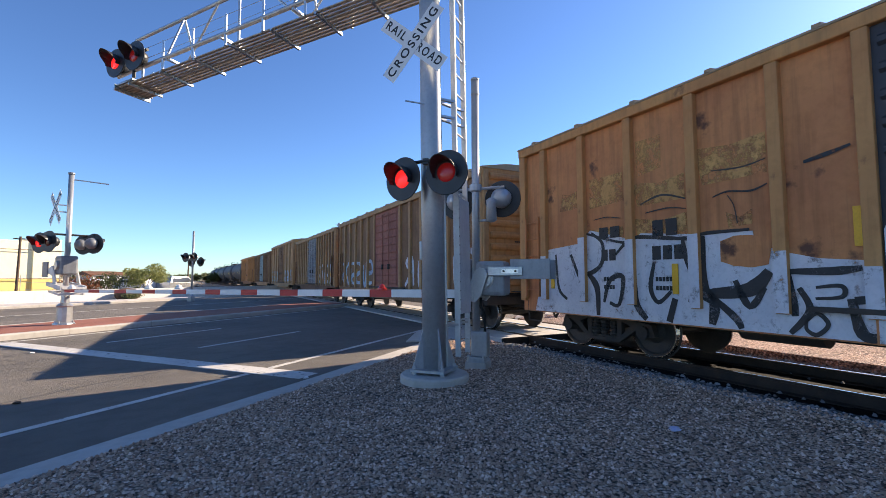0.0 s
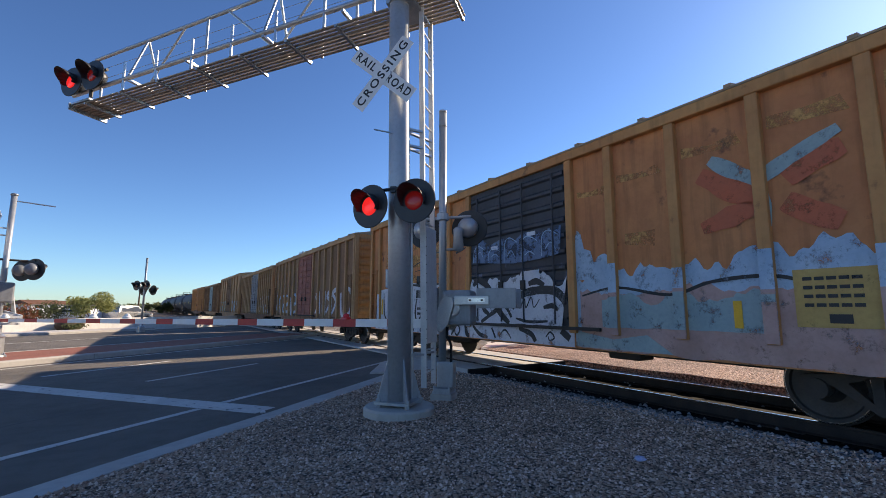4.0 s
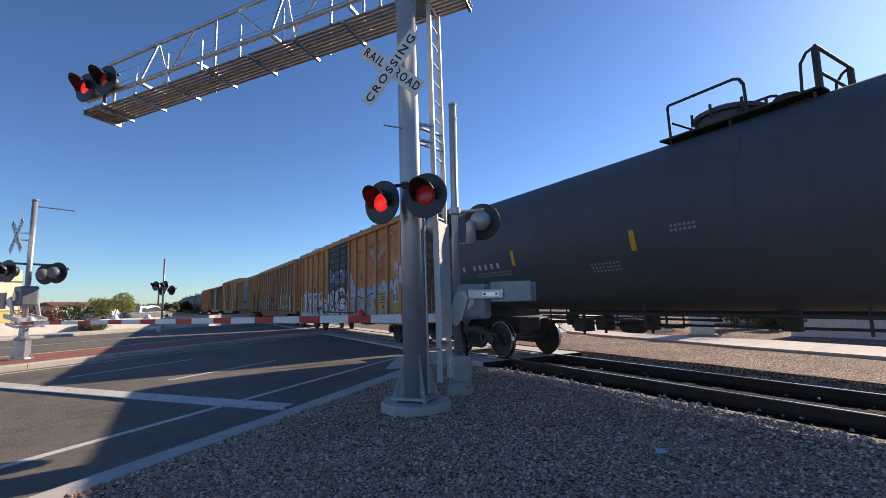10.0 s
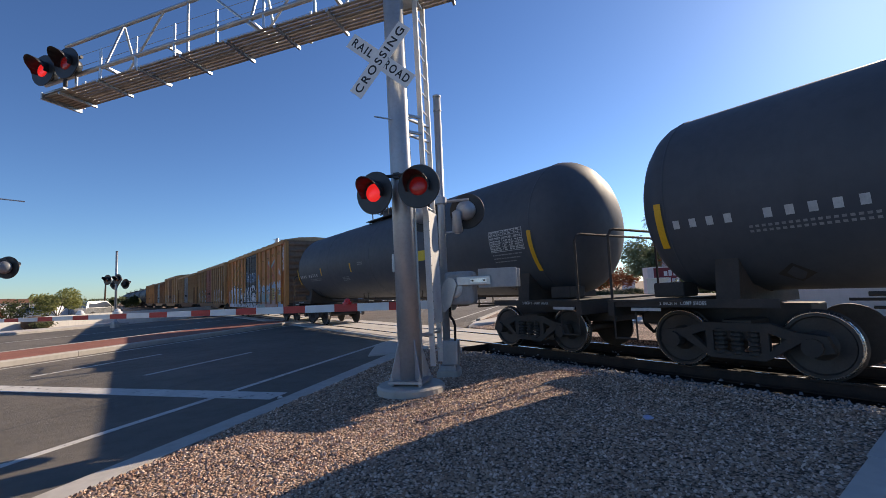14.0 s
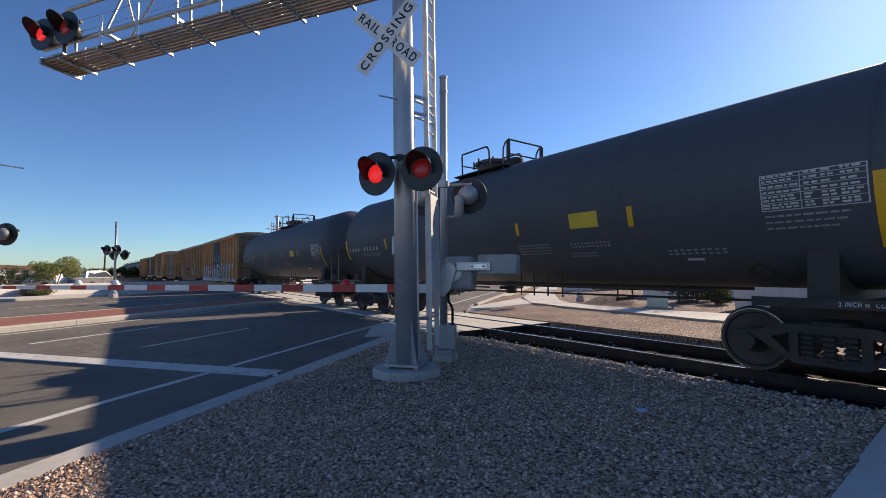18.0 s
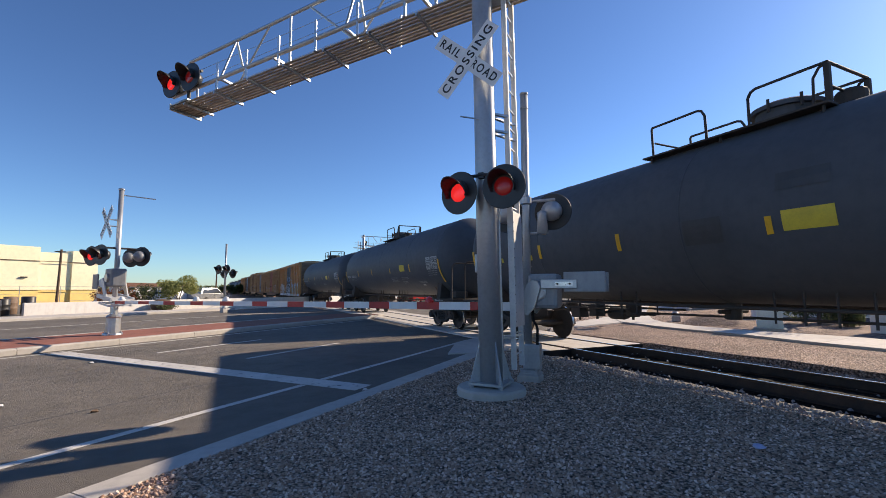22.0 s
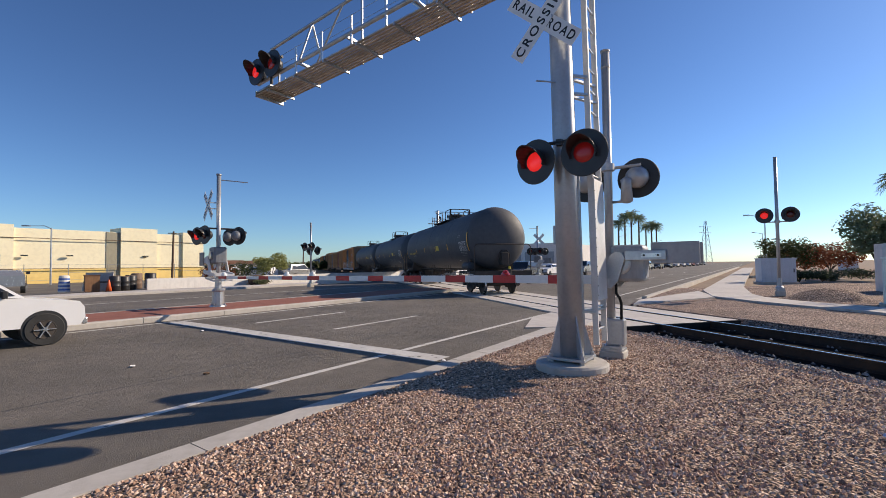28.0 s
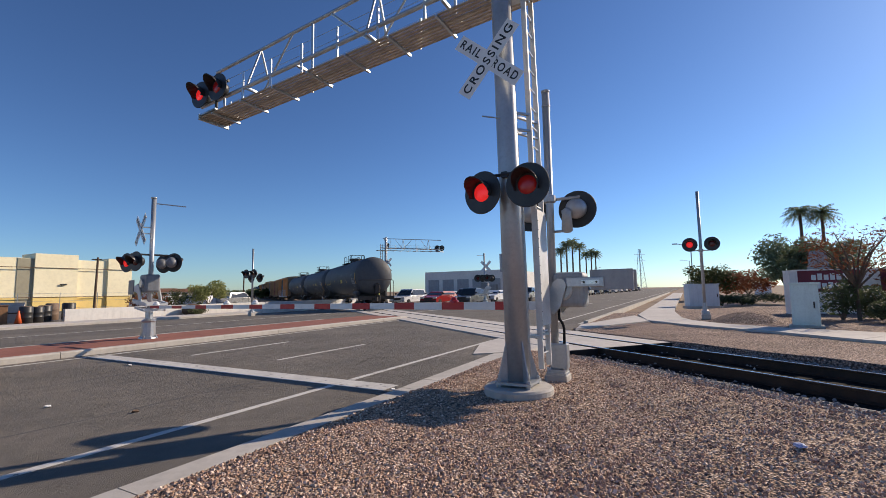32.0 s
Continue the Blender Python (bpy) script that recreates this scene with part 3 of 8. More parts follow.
def build_road_marks():
    def line(name, u0, u1, v0, v1, label):
        bm = B()
        road_quad(bm, u0, u1, v0, v1, -0.01, 0.004)
        structure(name, bm, M["paint"], label)
    line("edge_line", -80, 6.35, 4.60, 4.71, "thin worn white edge line")
    line("edge_line", 6.83, 13.2, 4.62, 4.73, "thin worn white edge line")
    line("edge_line", 20.5, 300, 4.62, 4.73, "thin worn white edge line")
    line("stop_line", 6.38, 6.80, 3.68, 12.75, "broad worn white stop line before the crossing")
    for v, u in ((7.70, 7.9), (10.38, 7.6)):
        for k in range(-6, 22):
            uu = u + 12.2 * k
            if 12.5 < uu < 23:
                continue
            line("lane_dash", uu, uu + 3.1, v - 0.05, v + 0.05, "thin white lane dash")
    line("median_line", -80, 20, 12.55, 12.65, "thin faded lane edge line")
    line("far_edge_line", -120, 300, 16.5, 16.6, "thin faded lane edge line")
    line("far_lane_line", -120, 300, 22.0, 22.08, "thin faded lane line")
    # sealed cracks
    for u0, v0, u1, v1 in ((-30, 6.0, 13, 6.1), (-30, 8.9, 13, 9.1), (-20, 11.6, 12, 11.7)):
        bm = B()
        last = None
        for k in range(60):
            f = k / 59
            u, v = u0 + (u1 - u0) * f, v0 + (v1 - v0) * f + 0.05 * noise.noise((u0 + f * 40, v0, 2))
            w = 0.012 + 0.01 * noise.noise((f * 60, v0, 9))
            ring = [bm.verts.new(W(u, v + d, 0.002)) for d in (-w, w)]
            if last:
                bm.faces.new((last[0], ring[0], ring[1], last[1]))
            last = ring
        structure("sealed_crack", bm, M["patch"], "dark tar-sealed crack in the asphalt")


def kerb_run(name, us, v0, v1, z0, z1, label, round_to=1):
    """A kerb of separate concrete lengths."""
    top = tagged(new(name), label, "", "", "structure")
    for a, b in zip(us, us[1:]):
        bm = B()
        sgn = 1 if v1 > v0 else -1
        prof = [(v0, z0), (v1, z0), (v1, z1), (v0 + sgn * 0.03, z1), (v0, z1 - 0.03)]
        ends = []
        for u in (a + 0.006, b - 0.006):
            ends.append([bm.verts.new(W(u, v, z)) for v, z in prof])
        n = len(prof)
        bm.faces.new(ends[0])
        bm.faces.new(ends[1])
        for i in range(n):
            bm.faces.new((ends[0][i], ends[1][i], ends[1][(i + 1) % n], ends[0][(i + 1) % n]))
        bmesh.ops.recalc_face_normals(bm, faces=bm.faces[:])
        part("kerb_stone", bm, M["conc"], top)
    return top


# along the road: inner and outer edge of the gutter where it widens
FLARE = ((5.6, 3.2, 3.5), (6.6, 3.08, 3.5), (7.3, 2.93, 3.52), (9.4, 2.93, 3.55), (11.3, 2.95, 3.6))


def build_kerbs():
    kerb_run("near_kerb", [-40 + 3.05 * k for k in range(15)] + [5.6], 3.5, 3.2, -0.2, 0.032, "low pale concrete kerb nearly flush with the gravel")
    flare = tagged(new("flush_gutter"), "pale flush concrete gutter widening towards the crossing", "", "", "structure")
    for (u0, a0, b0), (u1, a1, b1) in zip(FLARE, FLARE[1:]):
        ring = [W(u0 + 0.006, a0), W(u1 - 0.006, a1), W(u1 - 0.006, b1), W(u0 + 0.006, b0)]
        bm = B()
        prism(bm, [(q.x, q.y) for q in ring], 2, -0.2, 0.018)
        part("gutter_slab", bm, M["conc"], flare)
    kerb_run("beyond_kerb", [20.0 + 3.05 * k for k in range(40)], 3.38, 3.2, -0.2, 0.13, "concrete kerb beyond the crossing")
    kerb_run("beyond_gutter", [20.0 + 3.05 * k for k in range(40)], 3.385, 3.64, -0.2, 0.006, "pale concrete gutter beyond the crossing")
    kerb_run("median_kerb", [-60.0 + 2.2 * k for k in range(37)] + [21.4], 13.0, 13.2, -0.2, 0.15, "pale concrete kerb of the median")
    kerb_run("median_back_kerb", [-60.0 + 4.1 * k for k in range(20)], 15.9, 15.7, -0.2, 0.15, "pale concrete kerb of the median, far side")
    kerb_run("far_kerb", [-120.0 + 6.1 * k for k in range(24)], 27.5, 27.7, -0.2, 0.14, "concrete kerb of the far roadway")
    bm = B()
    road_quad(bm, -60, 21.3, 13.2, 15.7, -0.2, 0.146)
    structure("median", bm, M["medbrick"], "red brick paved median island")
    bm = B()
    road_quad(bm, -120, 24, 27.7, 30.0, -0.2, 0.13)
    structure("far_pavement", bm, M["walkconc"], "pale concrete pavement along the far roadway")


def build_crossing():
    """Concrete crossing panels, one by one."""
    top = tagged(new("crossing_panels"), "weathered concrete crossing panels between and beside the rails", "", "", "structure")
    box_mesh = {}
    for x0, x1 in ((-1.62, -0.83), (-0.67, -0.01), (0.01, 0.67), (0.83, 1.62)):
        bm = B()
        box(bm, x0, x1, 0.01, 2.43, -0.1, 0.045, 0.012)
        box_mesh[x0] = mesh_of("crossing_panel", bm, M["walkconc"])
    s = 8.6
    while s < 45:
        for x0, me in box_mesh.items():
            share("crossing_panel", me, top, on_track(s, 0.004 * (hash((round(s), int(x0 * 10))) % 3 - 1)))
        s += 2.44
    bm = B()
    for x0, x1 in ((-1.62, -0.83), (-0.67, 0.67), (0.83, 1.62)):
        box(bm, x0, x1, -0.05, 0.0, -0.12, 0.04)
    e = part("end_plate", bm, M["rubber"], top, "dark steel plate at the panels' end")
    e.matrix_local = on_track(8.6, 0)
    # concrete apron and pavement beside the panels
    bm = B()
    vs = [(7.2, 8.95), (8.0, 9.6), (8.35, 10.2), (9.2, 12.6), (7.0, 10.9), (5.9, 9.3)]
    prism(bm, [(x, y) for x, y in vs], 2, -0.1, 0.028)
    structure("apron", bm, M["walkconc"], "pale concrete apron beside the crossing")


def build_footpath():
    """Concrete footpath that meets the track at a right angle, with its own crossing panels."""
    top = tagged(new("footpath"), "pale concrete footpath leading over the track", "", "", "structure")
    x = -5.2
    while x < 7.4:
        w = min(1.52, 7.62 - x)
        bm = B()
        box(bm, x + 0.004, x + w - 0.004, -1.25, 0.84 + 0.012 * (x - 4.5), -0.1, 0.125, 0.008)
        part("slab", bm, M["walkconc"], top)
        x += 1.52
    x = 11.2
    while x < 14.3:
        bm = B()
        box(bm, x + 0.004, x + 1.5, -1.2, 1.02, -0.1, 0.11, 0.008)
        part("slab", bm, M["walkconc"], top)
        x += 1.52
    bm = B()
    box(bm, 5.95, 6.6, -1.15, 0.62, 0.1, 0.133, 0.003)
    part("tactile_plate", bm, M["tactile"], top, "dark red tactile warning plate")
    for x0, x1 in ((-1.75, -0.83), (-0.67, 0.67), (0.83, 1.75)):
        bm = B()
        box(bm, x0, x1, -1.25, 1.05, -0.12, 0.05, 0.015)
        e = part("crossing_panel", bm, M["walkconc"], top)
        e.matrix_basis = on_track(0.0, 0)


build_ground()
build_footpath()
build_rails()
build_road_marks()
build_kerbs()
build_crossing()


# ---- the train ----
HALF = 1.52


def wheelset_meshes():
    x = 0.745
    bm = B()
    lathe(bm, [(x - 0.035, 0.475), (x - 0.02, 0.48), (x, 0.455), (x + 0.075, 0.448), (x + 0.078, 0.39), (x + 0.045, 0.37),
               (x + 0.03, 0.2), (x + 0.09, 0.12), (x + 0.095, 0.05)], 28, 'x')
    wheel = mesh_of("wheel", bm, M["wheel"], False)
    bm = B()
    rod(bm, (-1.08, 0, 0), (1.08, 0, 0), 0.075, 10)
    axle = mesh_of("wheelset", bm, M["wheel"], False)
    bm = B()
    lathe(bm, [(x + 0.002, 0.4575), (x + 0.07, 0.4515), (x + 0.079, 0.44), (x + 0.079, 0.43)], 32, 'x', caps=False)
    tread = mesh_of("tread", bm, M["tread"], False)
    return axle, wheel, tread


def truck_mesh():
    """A cast side frame with its spring nest and journal ends."""
    bm = B()
    # compression member, tension member and the two columns, with open windows between them
    prism(bm, [(-1.12, 0.40), (-1.05, 0.60), (-0.72, 0.64), (-0.45, 0.74), (0.45, 0.74), (0.72, 0.64), (1.05, 0.60), (1.12, 0.40), (0.95, 0.36), (0.80, 0.50),
               (0.62, 0.54), (0.40, 0.62), (-0.40, 0.62), (-0.62, 0.54), (-0.80, 0.50), (-0.95, 0.36)], 0, -0.06, 0.06)
    prism(bm, [(-0.78, 0.51), (-0.62, 0.55), (-0.38, 0.32), (0.38, 0.32), (0.62, 0.55), (0.78, 0.51), (0.36, 0.22), (-0.36, 0.22)], 0, -0.054, 0.054)
    for y in (-0.36, 0.36):
        box(bm, -0.048, 0.048, y - 0.055, y + 0.055, 0.28, 0.66, 0.01)
    for y in (-0.9, 0.9):
        rod(bm, (-0.12, y, 0.455), (0.09, y, 0.455), 0.12, 12)
    return mesh_of("side_frame", bm, M["steel"])


def spring_mesh():
    bm = B()
    prof = []
    for k in range(6):
        prof += [(0.28 + k * 0.065, 0.062), (0.295 + k * 0.065, 0.088), (0.325 + k * 0.065, 0.088)]
    lathe(bm, prof, 8, 'z')
    return mesh_of("spring", bm, M["steel"])


AXLE, WHEEL, TREAD = wheelset_meshes()
SIDE_FRAME, SPRINGS = truck_mesh(), spring_mesh()
AXLES = []


def add_trucks(car, centre, turning):
    for c in (-centre, centre):
        for sx in (-1, 1):
            share("side_frame", SIDE_FRAME, car, Matrix.Translation((sx * 1.02, c, 0)))
            for dy in (-0.22, 0, 0.22):
                share("spring", SPRINGS, car, Matrix.Translation((sx * 1.02, c + dy, 0)))
        bm = B()
        box(bm, -1.0, 1.0, c - 0.2, c + 0.2, 0.48, 0.78, 0.03)
        for y in (c - 0.45, c + 0.45):
            rod(bm, (-0.95, y, 0.4), (0.95, y, 0.4), 0.05, 8)
        part("bolster", bm, M["steel"], car)
        for a in (-0.9, 0.9):
            ws = share("wheelset", AXLE, car, Matrix.Translation((0, c + a, 0.455)))
            for half_turn in (0, 180):
                share("wheel", WHEEL, ws, pose(0, 0, 0, 0, 0, half_turn))
                share("tread", TREAD, ws, pose(0, 0, 0, 0, 0, half_turn))
            if turning:
                AXLES.append((ws, c + a))


def coupler(car, y, way):
    bm = B()
    box(bm, -0.09, 0.09, min(y, y + way * 0.25), max(y, y + way * 0.25), 0.80, 0.98, 0.02)
    prism(bm, [(-0.2, y + way * 0.2), (-0.22, y + way * 0.42), (-0.05, y + way * 0.46), (0.03, y + way * 0.38), (0.2, y + way * 0.36), (0.18, y + way * 0.2)], 2, 0.74, 1.04)
    part("coupler", bm, M["steel"], car)
    bm = B()
    pts = [(0.45, y, 0.85), (0.48, y + way * 0.12, 0.55), (0.46, y + way * 0.28, 0.36), (0.42, y + way * 0.42, 0.5), (0.4, y + way * 0.46, 0.68)]
    for a, b in zip(pts, pts[1:]):
        rod(bm, a, b, 0.028, 8)
    part("brake_hose", bm, M["rubber"], car)


def ladder_part(car, x, y, z0, z1, w, material, along='y', name="ladder"):
    bm = B()
    d = Vector((0, 1, 0)) if along == 'y' else Vector((1, 0, 0))
    p = Vector((x, y, 0))
    for s in (-w / 2, w / 2):
        bar(bm, p + d * s + Vector((0, 0, z0)), p + d * s + Vector((0, 0, z1)), 0.03, 0.05)
    z = z0 + 0.15
    while z < z1:
        rod(bm, p - d * w / 2 + Vector((0, 0, z)), p + d * w / 2 + Vector((0, 0, z)), 0.012, 6)
        z += 0.36
    return part(name, bm, material, car)


def blob(bm, x, pts, thick=0.006):
    """A patch of spray paint on the camera side: an outline in y and z."""
    a = [bm.verts.new((x, y, z)) for y, z in pts]
    b = [bm.verts.new((x - thick, y, z)) for y, z in pts]
    try:
        bm.faces.new(b)
        n = len(pts)
        for i in range(n):
            bm.faces.new((a[i], a[(i + 1) % n], b[(i + 1) % n], b[i]))
    except ValueError:
        pass


def stroke(bm, x, pts, w, thick=0.004):
    """A curved line of spray paint through points in y and z."""
    if len(pts) > 2:
        fine = []
        for i in range(len(pts) - 1):
            p0, p1, p2, p3 = (Vector(pts[max(0, min(len(pts) - 1, i + d))]) for d in (-1, 0, 1, 2))
            for k in range(5):
                f = k / 5
                q = 0.5 * (2 * p1 + (p2 - p0) * f + (2 * p0 - 5 * p1 + 4 * p2 - p3) * f * f + (3 * p1 - p0 - 3 * p2 + p3) * f ** 3)
                fine.append((q.x, q.y))
        pts = fine + [tuple(pts[-1])]
    n = len(pts)
    left, right = [], []
    for i, (y, z) in enumerate(pts):
        y0, z0 = pts[max(0, i - 1)]
        y1, z1 = pts[min(n - 1, i + 1)]
        d = Vector((y1 - y0, z1 - z0)).normalized() if (y1 - y0, z1 - z0) != (0, 0) else Vector((1, 0))
        ww = w * (0.6 + 0.4 * math.sin(math.pi * (i + 0.6) / (n + 0.2))) * (1 + 0.25 * noise.noise((y * 5, z * 5, w * 50)))
        left.append(bm.verts.new((x - thick, y - d.y * ww / 2, z + d.x * ww / 2)))
        right.append(bm.verts.new((x - thick, y + d.y * ww / 2, z - d.x * ww / 2)))
    for i in range(n - 1):
        bm.faces.new((left[i], left[i + 1], right[i + 1], right[i]))


def wave_patch(y0, y1, z0, z1, seed, amp=0.12, step=0.05):
    """An outline with a bubbling upper edge."""
    rng = random.Random(seed)
    pts = [(y0, z0)]
    y = y0
    up = []
    while y < y1:
        up.append((y, z1 + amp * noise.noise((y * 1.9, seed * 3.1, 0)) * 2 + amp * 0.9 * abs(math.sin(y * 4.2 + seed)) ** 2 + amp * 0.8 * noise.noise((y * 7, seed, 2)) + rng.uniform(-0.02, 0.02)))
        y += step
    up.append((y1, z1))
    low = []
    y = y1
    while y > y0:
        low.append((y, z0 + 0.05 * noise.noise((y * 2.3, seed, 4))))
        y -= step * 3
    return up + low


def letters(rng, y0, y1, z0, z1, n):
    """Bent strokes like spray-can letters."""
    out = []
    w = (y1 - y0) / n
    for k in range(n):
        a = y0 + k * w
        kind = rng.randrange(4)
        if kind == 0:
            p = [(a + 0.1 * w, z1), (a + 0.2 * w, z0), (a + 0.5 * w, z0 + 0.1), (a + 0.55 * w, z1 - 0.1)]
        elif kind == 1:
            p = [(a + 0.9 * w, z1), (a + 0.2 * w, z1 - 0.1), (a + 0.1 * w, (z0 + z1) / 2), (a + 0.8 * w, (z0 + z1) / 2 - 0.1), (a + 0.8 * w, z0 + 0.1), (a + 0.1 * w, z0)]
        elif kind == 2:
            p = [(a + 0.1 * w, z0), (a + 0.15 * w, z1), (a + 0.8 * w, z1 - 0.15), (a + 0.3 * w, (z0 + z1) / 2), (a + 0.95 * w, z0)]
        else:
            p = [(a + 0.5 * w + 0.42 * w * math.cos(q), (z0 + z1) / 2 + 0.5 * (z1 - z0) * math.sin(q)) for q in [0.5 + 0.7 * j for j in range(9)]]
        p = [(y + rng.uniform(-0.04, 0.04), z + rng.uniform(-0.05, 0.05)) for y, z in p]
        out.append(p)
    return out


def boxcar(label, paint, door_paint, end_paint, graffiti, length=15.3, eave=4.30, posts=5, turning=False, corrugated=False, door_w=3.05, trim=None, post_ys=None, apron=False):
    trim = trim or paint
    car = thing("boxcar", label, "boxcar", group="cars of the freight train")
    h = length / 2
    floor = 1.02
    bm = B()
    for sx in (-1, 1):
        for y0, y1 in ((-h, -door_w / 2), (door_w / 2, h)):
            box(bm, sx * HALF - 0.03, sx * HALF + 0.03, y0, y1, 0.70 if apron else floor, eave)
    loose("side_wall", bm, paint, car)
    bm = B()
    box(bm, -HALF, HALF, -h, h, floor - 0.12, floor)
    part("floor_pan", bm, M["steel"], car)
    # posts
    n = posts
    bm = B()
    box(bm, -0.05, 0.05, -0.075, 0.075, floor - 0.05, eave - 0.06, 0.012)
    post = mesh_of("post", bm, trim)
    for sx in (-1, 1):
        for side in (-1, 1):
            for y in post_ys or [door_w / 2 + 0.08 + (h - door_w / 2 - 0.17) * k / n for k in range(n + 1)]:
                y *= side
                share("post", post, car, Matrix.Translation((sx * (HALF + 0.07), y, 0)))
    if corrugated:
        bm = B()
        for sx in (-1, 1):
            for side in (-1, 1):
                for k in range(int((h - door_w / 2) / 0.3)):
                    y = side * (door_w / 2 + 0.25 + 0.3 * k)
                    box(bm, sx * (HALF + 0.045) - 0.02, sx * (HALF + 0.045) + 0.02, y - 0.05, y + 0.05, floor + 0.2, eave - 0.2)
        loose("side_rib", bm, paint, car)
    # doors with pressed ribs
    for sx in (-1, 1):
        bm = B()
        x = sx * (HALF + 0.03)
        box(bm, x - 0.025, x + 0.025, -door_w / 2 - 0.05, door_w / 2 + 0.05, floor + 0.05, eave - 0.16)
        door = part("sliding_door", bm, door_paint, car, "ribbed sliding door")
        bm = B()
        for k in range(10):
            z = floor + 0.25 + k * (eave - floor - 0.6) / 9
            prism(bm, [(x + sx * 0.02, z - 0.07), (x + sx * 0.065, z - 0.03), (x + sx * 0.065, z + 0.03), (x + sx * 0.02, z + 0.07)], 1, -door_w / 2 + 0.06, door_w / 2 - 0.06)
        for y in (-0.35, 0.35, -1.2, 1.2):
            rod(bm, (x + sx * 0.09, y, floor + 0.1), (x + sx * 0.09, y, eave - 0.3), 0.018, 6)
        loose("door_rib", bm, door_paint, door)
        bm = B()
        for y in (-0.35, 0.35):
            box(bm, x + sx * 0.09 - 0.03, x + sx * 0.09 + 0.03, y - 0.06, y + 0.06, floor + 0.75, floor + 0.95)
        loose("door_latch", bm, M["steel"], door)
    # top chord and bottom sill
    for sx in (-1, 1):
        bm = B()
        box(bm, sx * (HALF + 0.06) - 0.08, sx * (HALF + 0.06) + 0.08, -h - 0.02, h + 0.02, eave - 0.17, eave, 0.02)
        part("top_chord", bm, trim, car)
        bm = B()
        x = sx * (HALF + 0.04)
        prof = [(-h, floor - 0.02), (-h, floor - 0.16), (-h + 1.9, floor - 0.16), (-h + 2.5, floor - 0.42), (h - 2.5, floor - 0.42), (h - 1.9, floor - 0.16), (h, floor - 0.16), (h, floor - 0.02)]
        prism(bm, prof, 0, x - 0.04, x + 0.04)
        if apron:
            bm.free()
            bm = B()
            box(bm, x - 0.02, x + 0.02, -door_w / 2 - 0.1, door_w / 2 + 0.1, 0.70, floor)
        part("side_sill", bm, paint, car)
        bm = B()
        box(bm, sx * (HALF + 0.11) - 0.03, sx * (HALF + 0.11) + 0.03, -door_w * 0.72, door_w * 0.72, floor + 0.0, floor + 0.06)
        part("door_track", bm, M["steel"], car)
    # roof
    bm = B()
    prism(bm, [(-HALF - 0.14, eave), (-HALF - 0.14, eave + 0.03), (-0.9, eave + 0.16), (0, eave + 0.21), (0.9, eave + 0.16), (HALF + 0.14, eave + 0.03), (HALF + 0.14, eave)], 1, -h - 0.05, h + 0.05)
    roof = part("roof", bm, M["galvroof"], car)
    bm = B()
    prism(bm, [(-HALF - 0.15, eave + 0.02), (-HALF - 0.15, eave + 0.07), (-0.9, eave + 0.20), (0, eave + 0.25), (0.9, eave + 0.20), (HALF + 0.15, eave + 0.07), (HALF + 0.15, eave + 0.02)], 1, -0.045, 0.045)
    cap = mesh_of("seam_cap", bm, M["galvroof"])
    k = -h + 0.6
    while k < h:
        share("seam_cap", cap, roof, Matrix.Translation((0, k, 0)))
        k += 1.28
    # ends with deep horizontal ribs
    for way in (-1, 1):
        bm = B()
        y = way * h
        prism(bm, [(-HALF, floor), (HALF, floor), (HALF, eave), (0.9, eave + 0.15), (0, eave + 0.2), (-0.9, eave + 0.15), (-HALF, eave)], 1, y - 0.03, y + 0.03)
        end = part("end_wall", bm, end_paint, car, "ribbed steel end")
        bm = B()
        for k in range(10):
            z = floor + 0.28 + k * 0.31
            prism(bm, [(y + way * 0.02, z - 0.11), (y + way * 0.085, z - 0.06), (y + way * 0.10, z), (y + way * 0.085, z + 0.06), (y + way * 0.02, z + 0.11)], 0, -HALF + 0.1, HALF - 0.1)
        loose("end_rib", bm, end_paint, end)
        bm = B()
        for sx in (-1, 1):
            box(bm, sx * (HALF + 0.01) - 0.08, sx * (HALF + 0.01) + 0.08, min(y - way * 0.12, y + way * 0.06), max(y - way * 0.12, y + way * 0.06), floor - 0.1, eave - 0.05, 0.02)
        loose("corner_post", bm, trim, car)
        ladder_part(car, HALF - 0.35, y + way * 0.14, floor, eave - 0.3, 0.42, M["steel"], 'x', "end_ladder")
        ladder_part(car, -HALF - 0.12, y - way * 0.42, floor, floor + 1.7, 0.42, paint, 'y', "side_ladder")
        bm = B()
        rod(bm, (-0.7, y + way * 0.16, floor + 1.35), (0.9, y + way * 0.16, floor + 1.35), 0.018, 6)
        box(bm, -0.75, 0.75, min(y, y + way * 0.42), max(y, y + way * 0.42), floor + 0.02, floor + 0.05)
        box(bm, -0.3, 0.25, min(y, y + way * 0.2), max(y, y + way * 0.2), floor + 0.5, floor + 1.0, 0.02)
        part("end_platform", bm, M["steel"], car)
        bm = B()
        box(bm, -0.35, 0.35, min(y - way * 2.2, y + way * 0.12), max(y - way * 2.2, y + way * 0.12), 0.62, 0.92, 0.02)
        box(bm, -HALF, HALF, min(y - way * 0.12, y + way * 0.05), max(y - way * 0.12, y + way * 0.05), 0.72, floor - 0.1)
        part("draft_sill", bm, M["steel"], car)
        coupler(car, y + way * 0.1, way)
        bm = B()
        for sx in (-1, 1):
            for dy in (0.15, 0.55):
                rod(bm, (sx * (HALF + 0.02), y - way * dy, floor - 0.1), (sx * (HALF + 0.02), y - way * dy, 0.5), 0.014, 6)
            rod(bm, (sx * (HALF + 0.02), y - way * 0.15, 0.5), (sx * (HALF + 0.02), y - way * 0.55, 0.5), 0.016, 6)
        loose("stirrup_step", bm, M["steel"], car)
    bm = B()
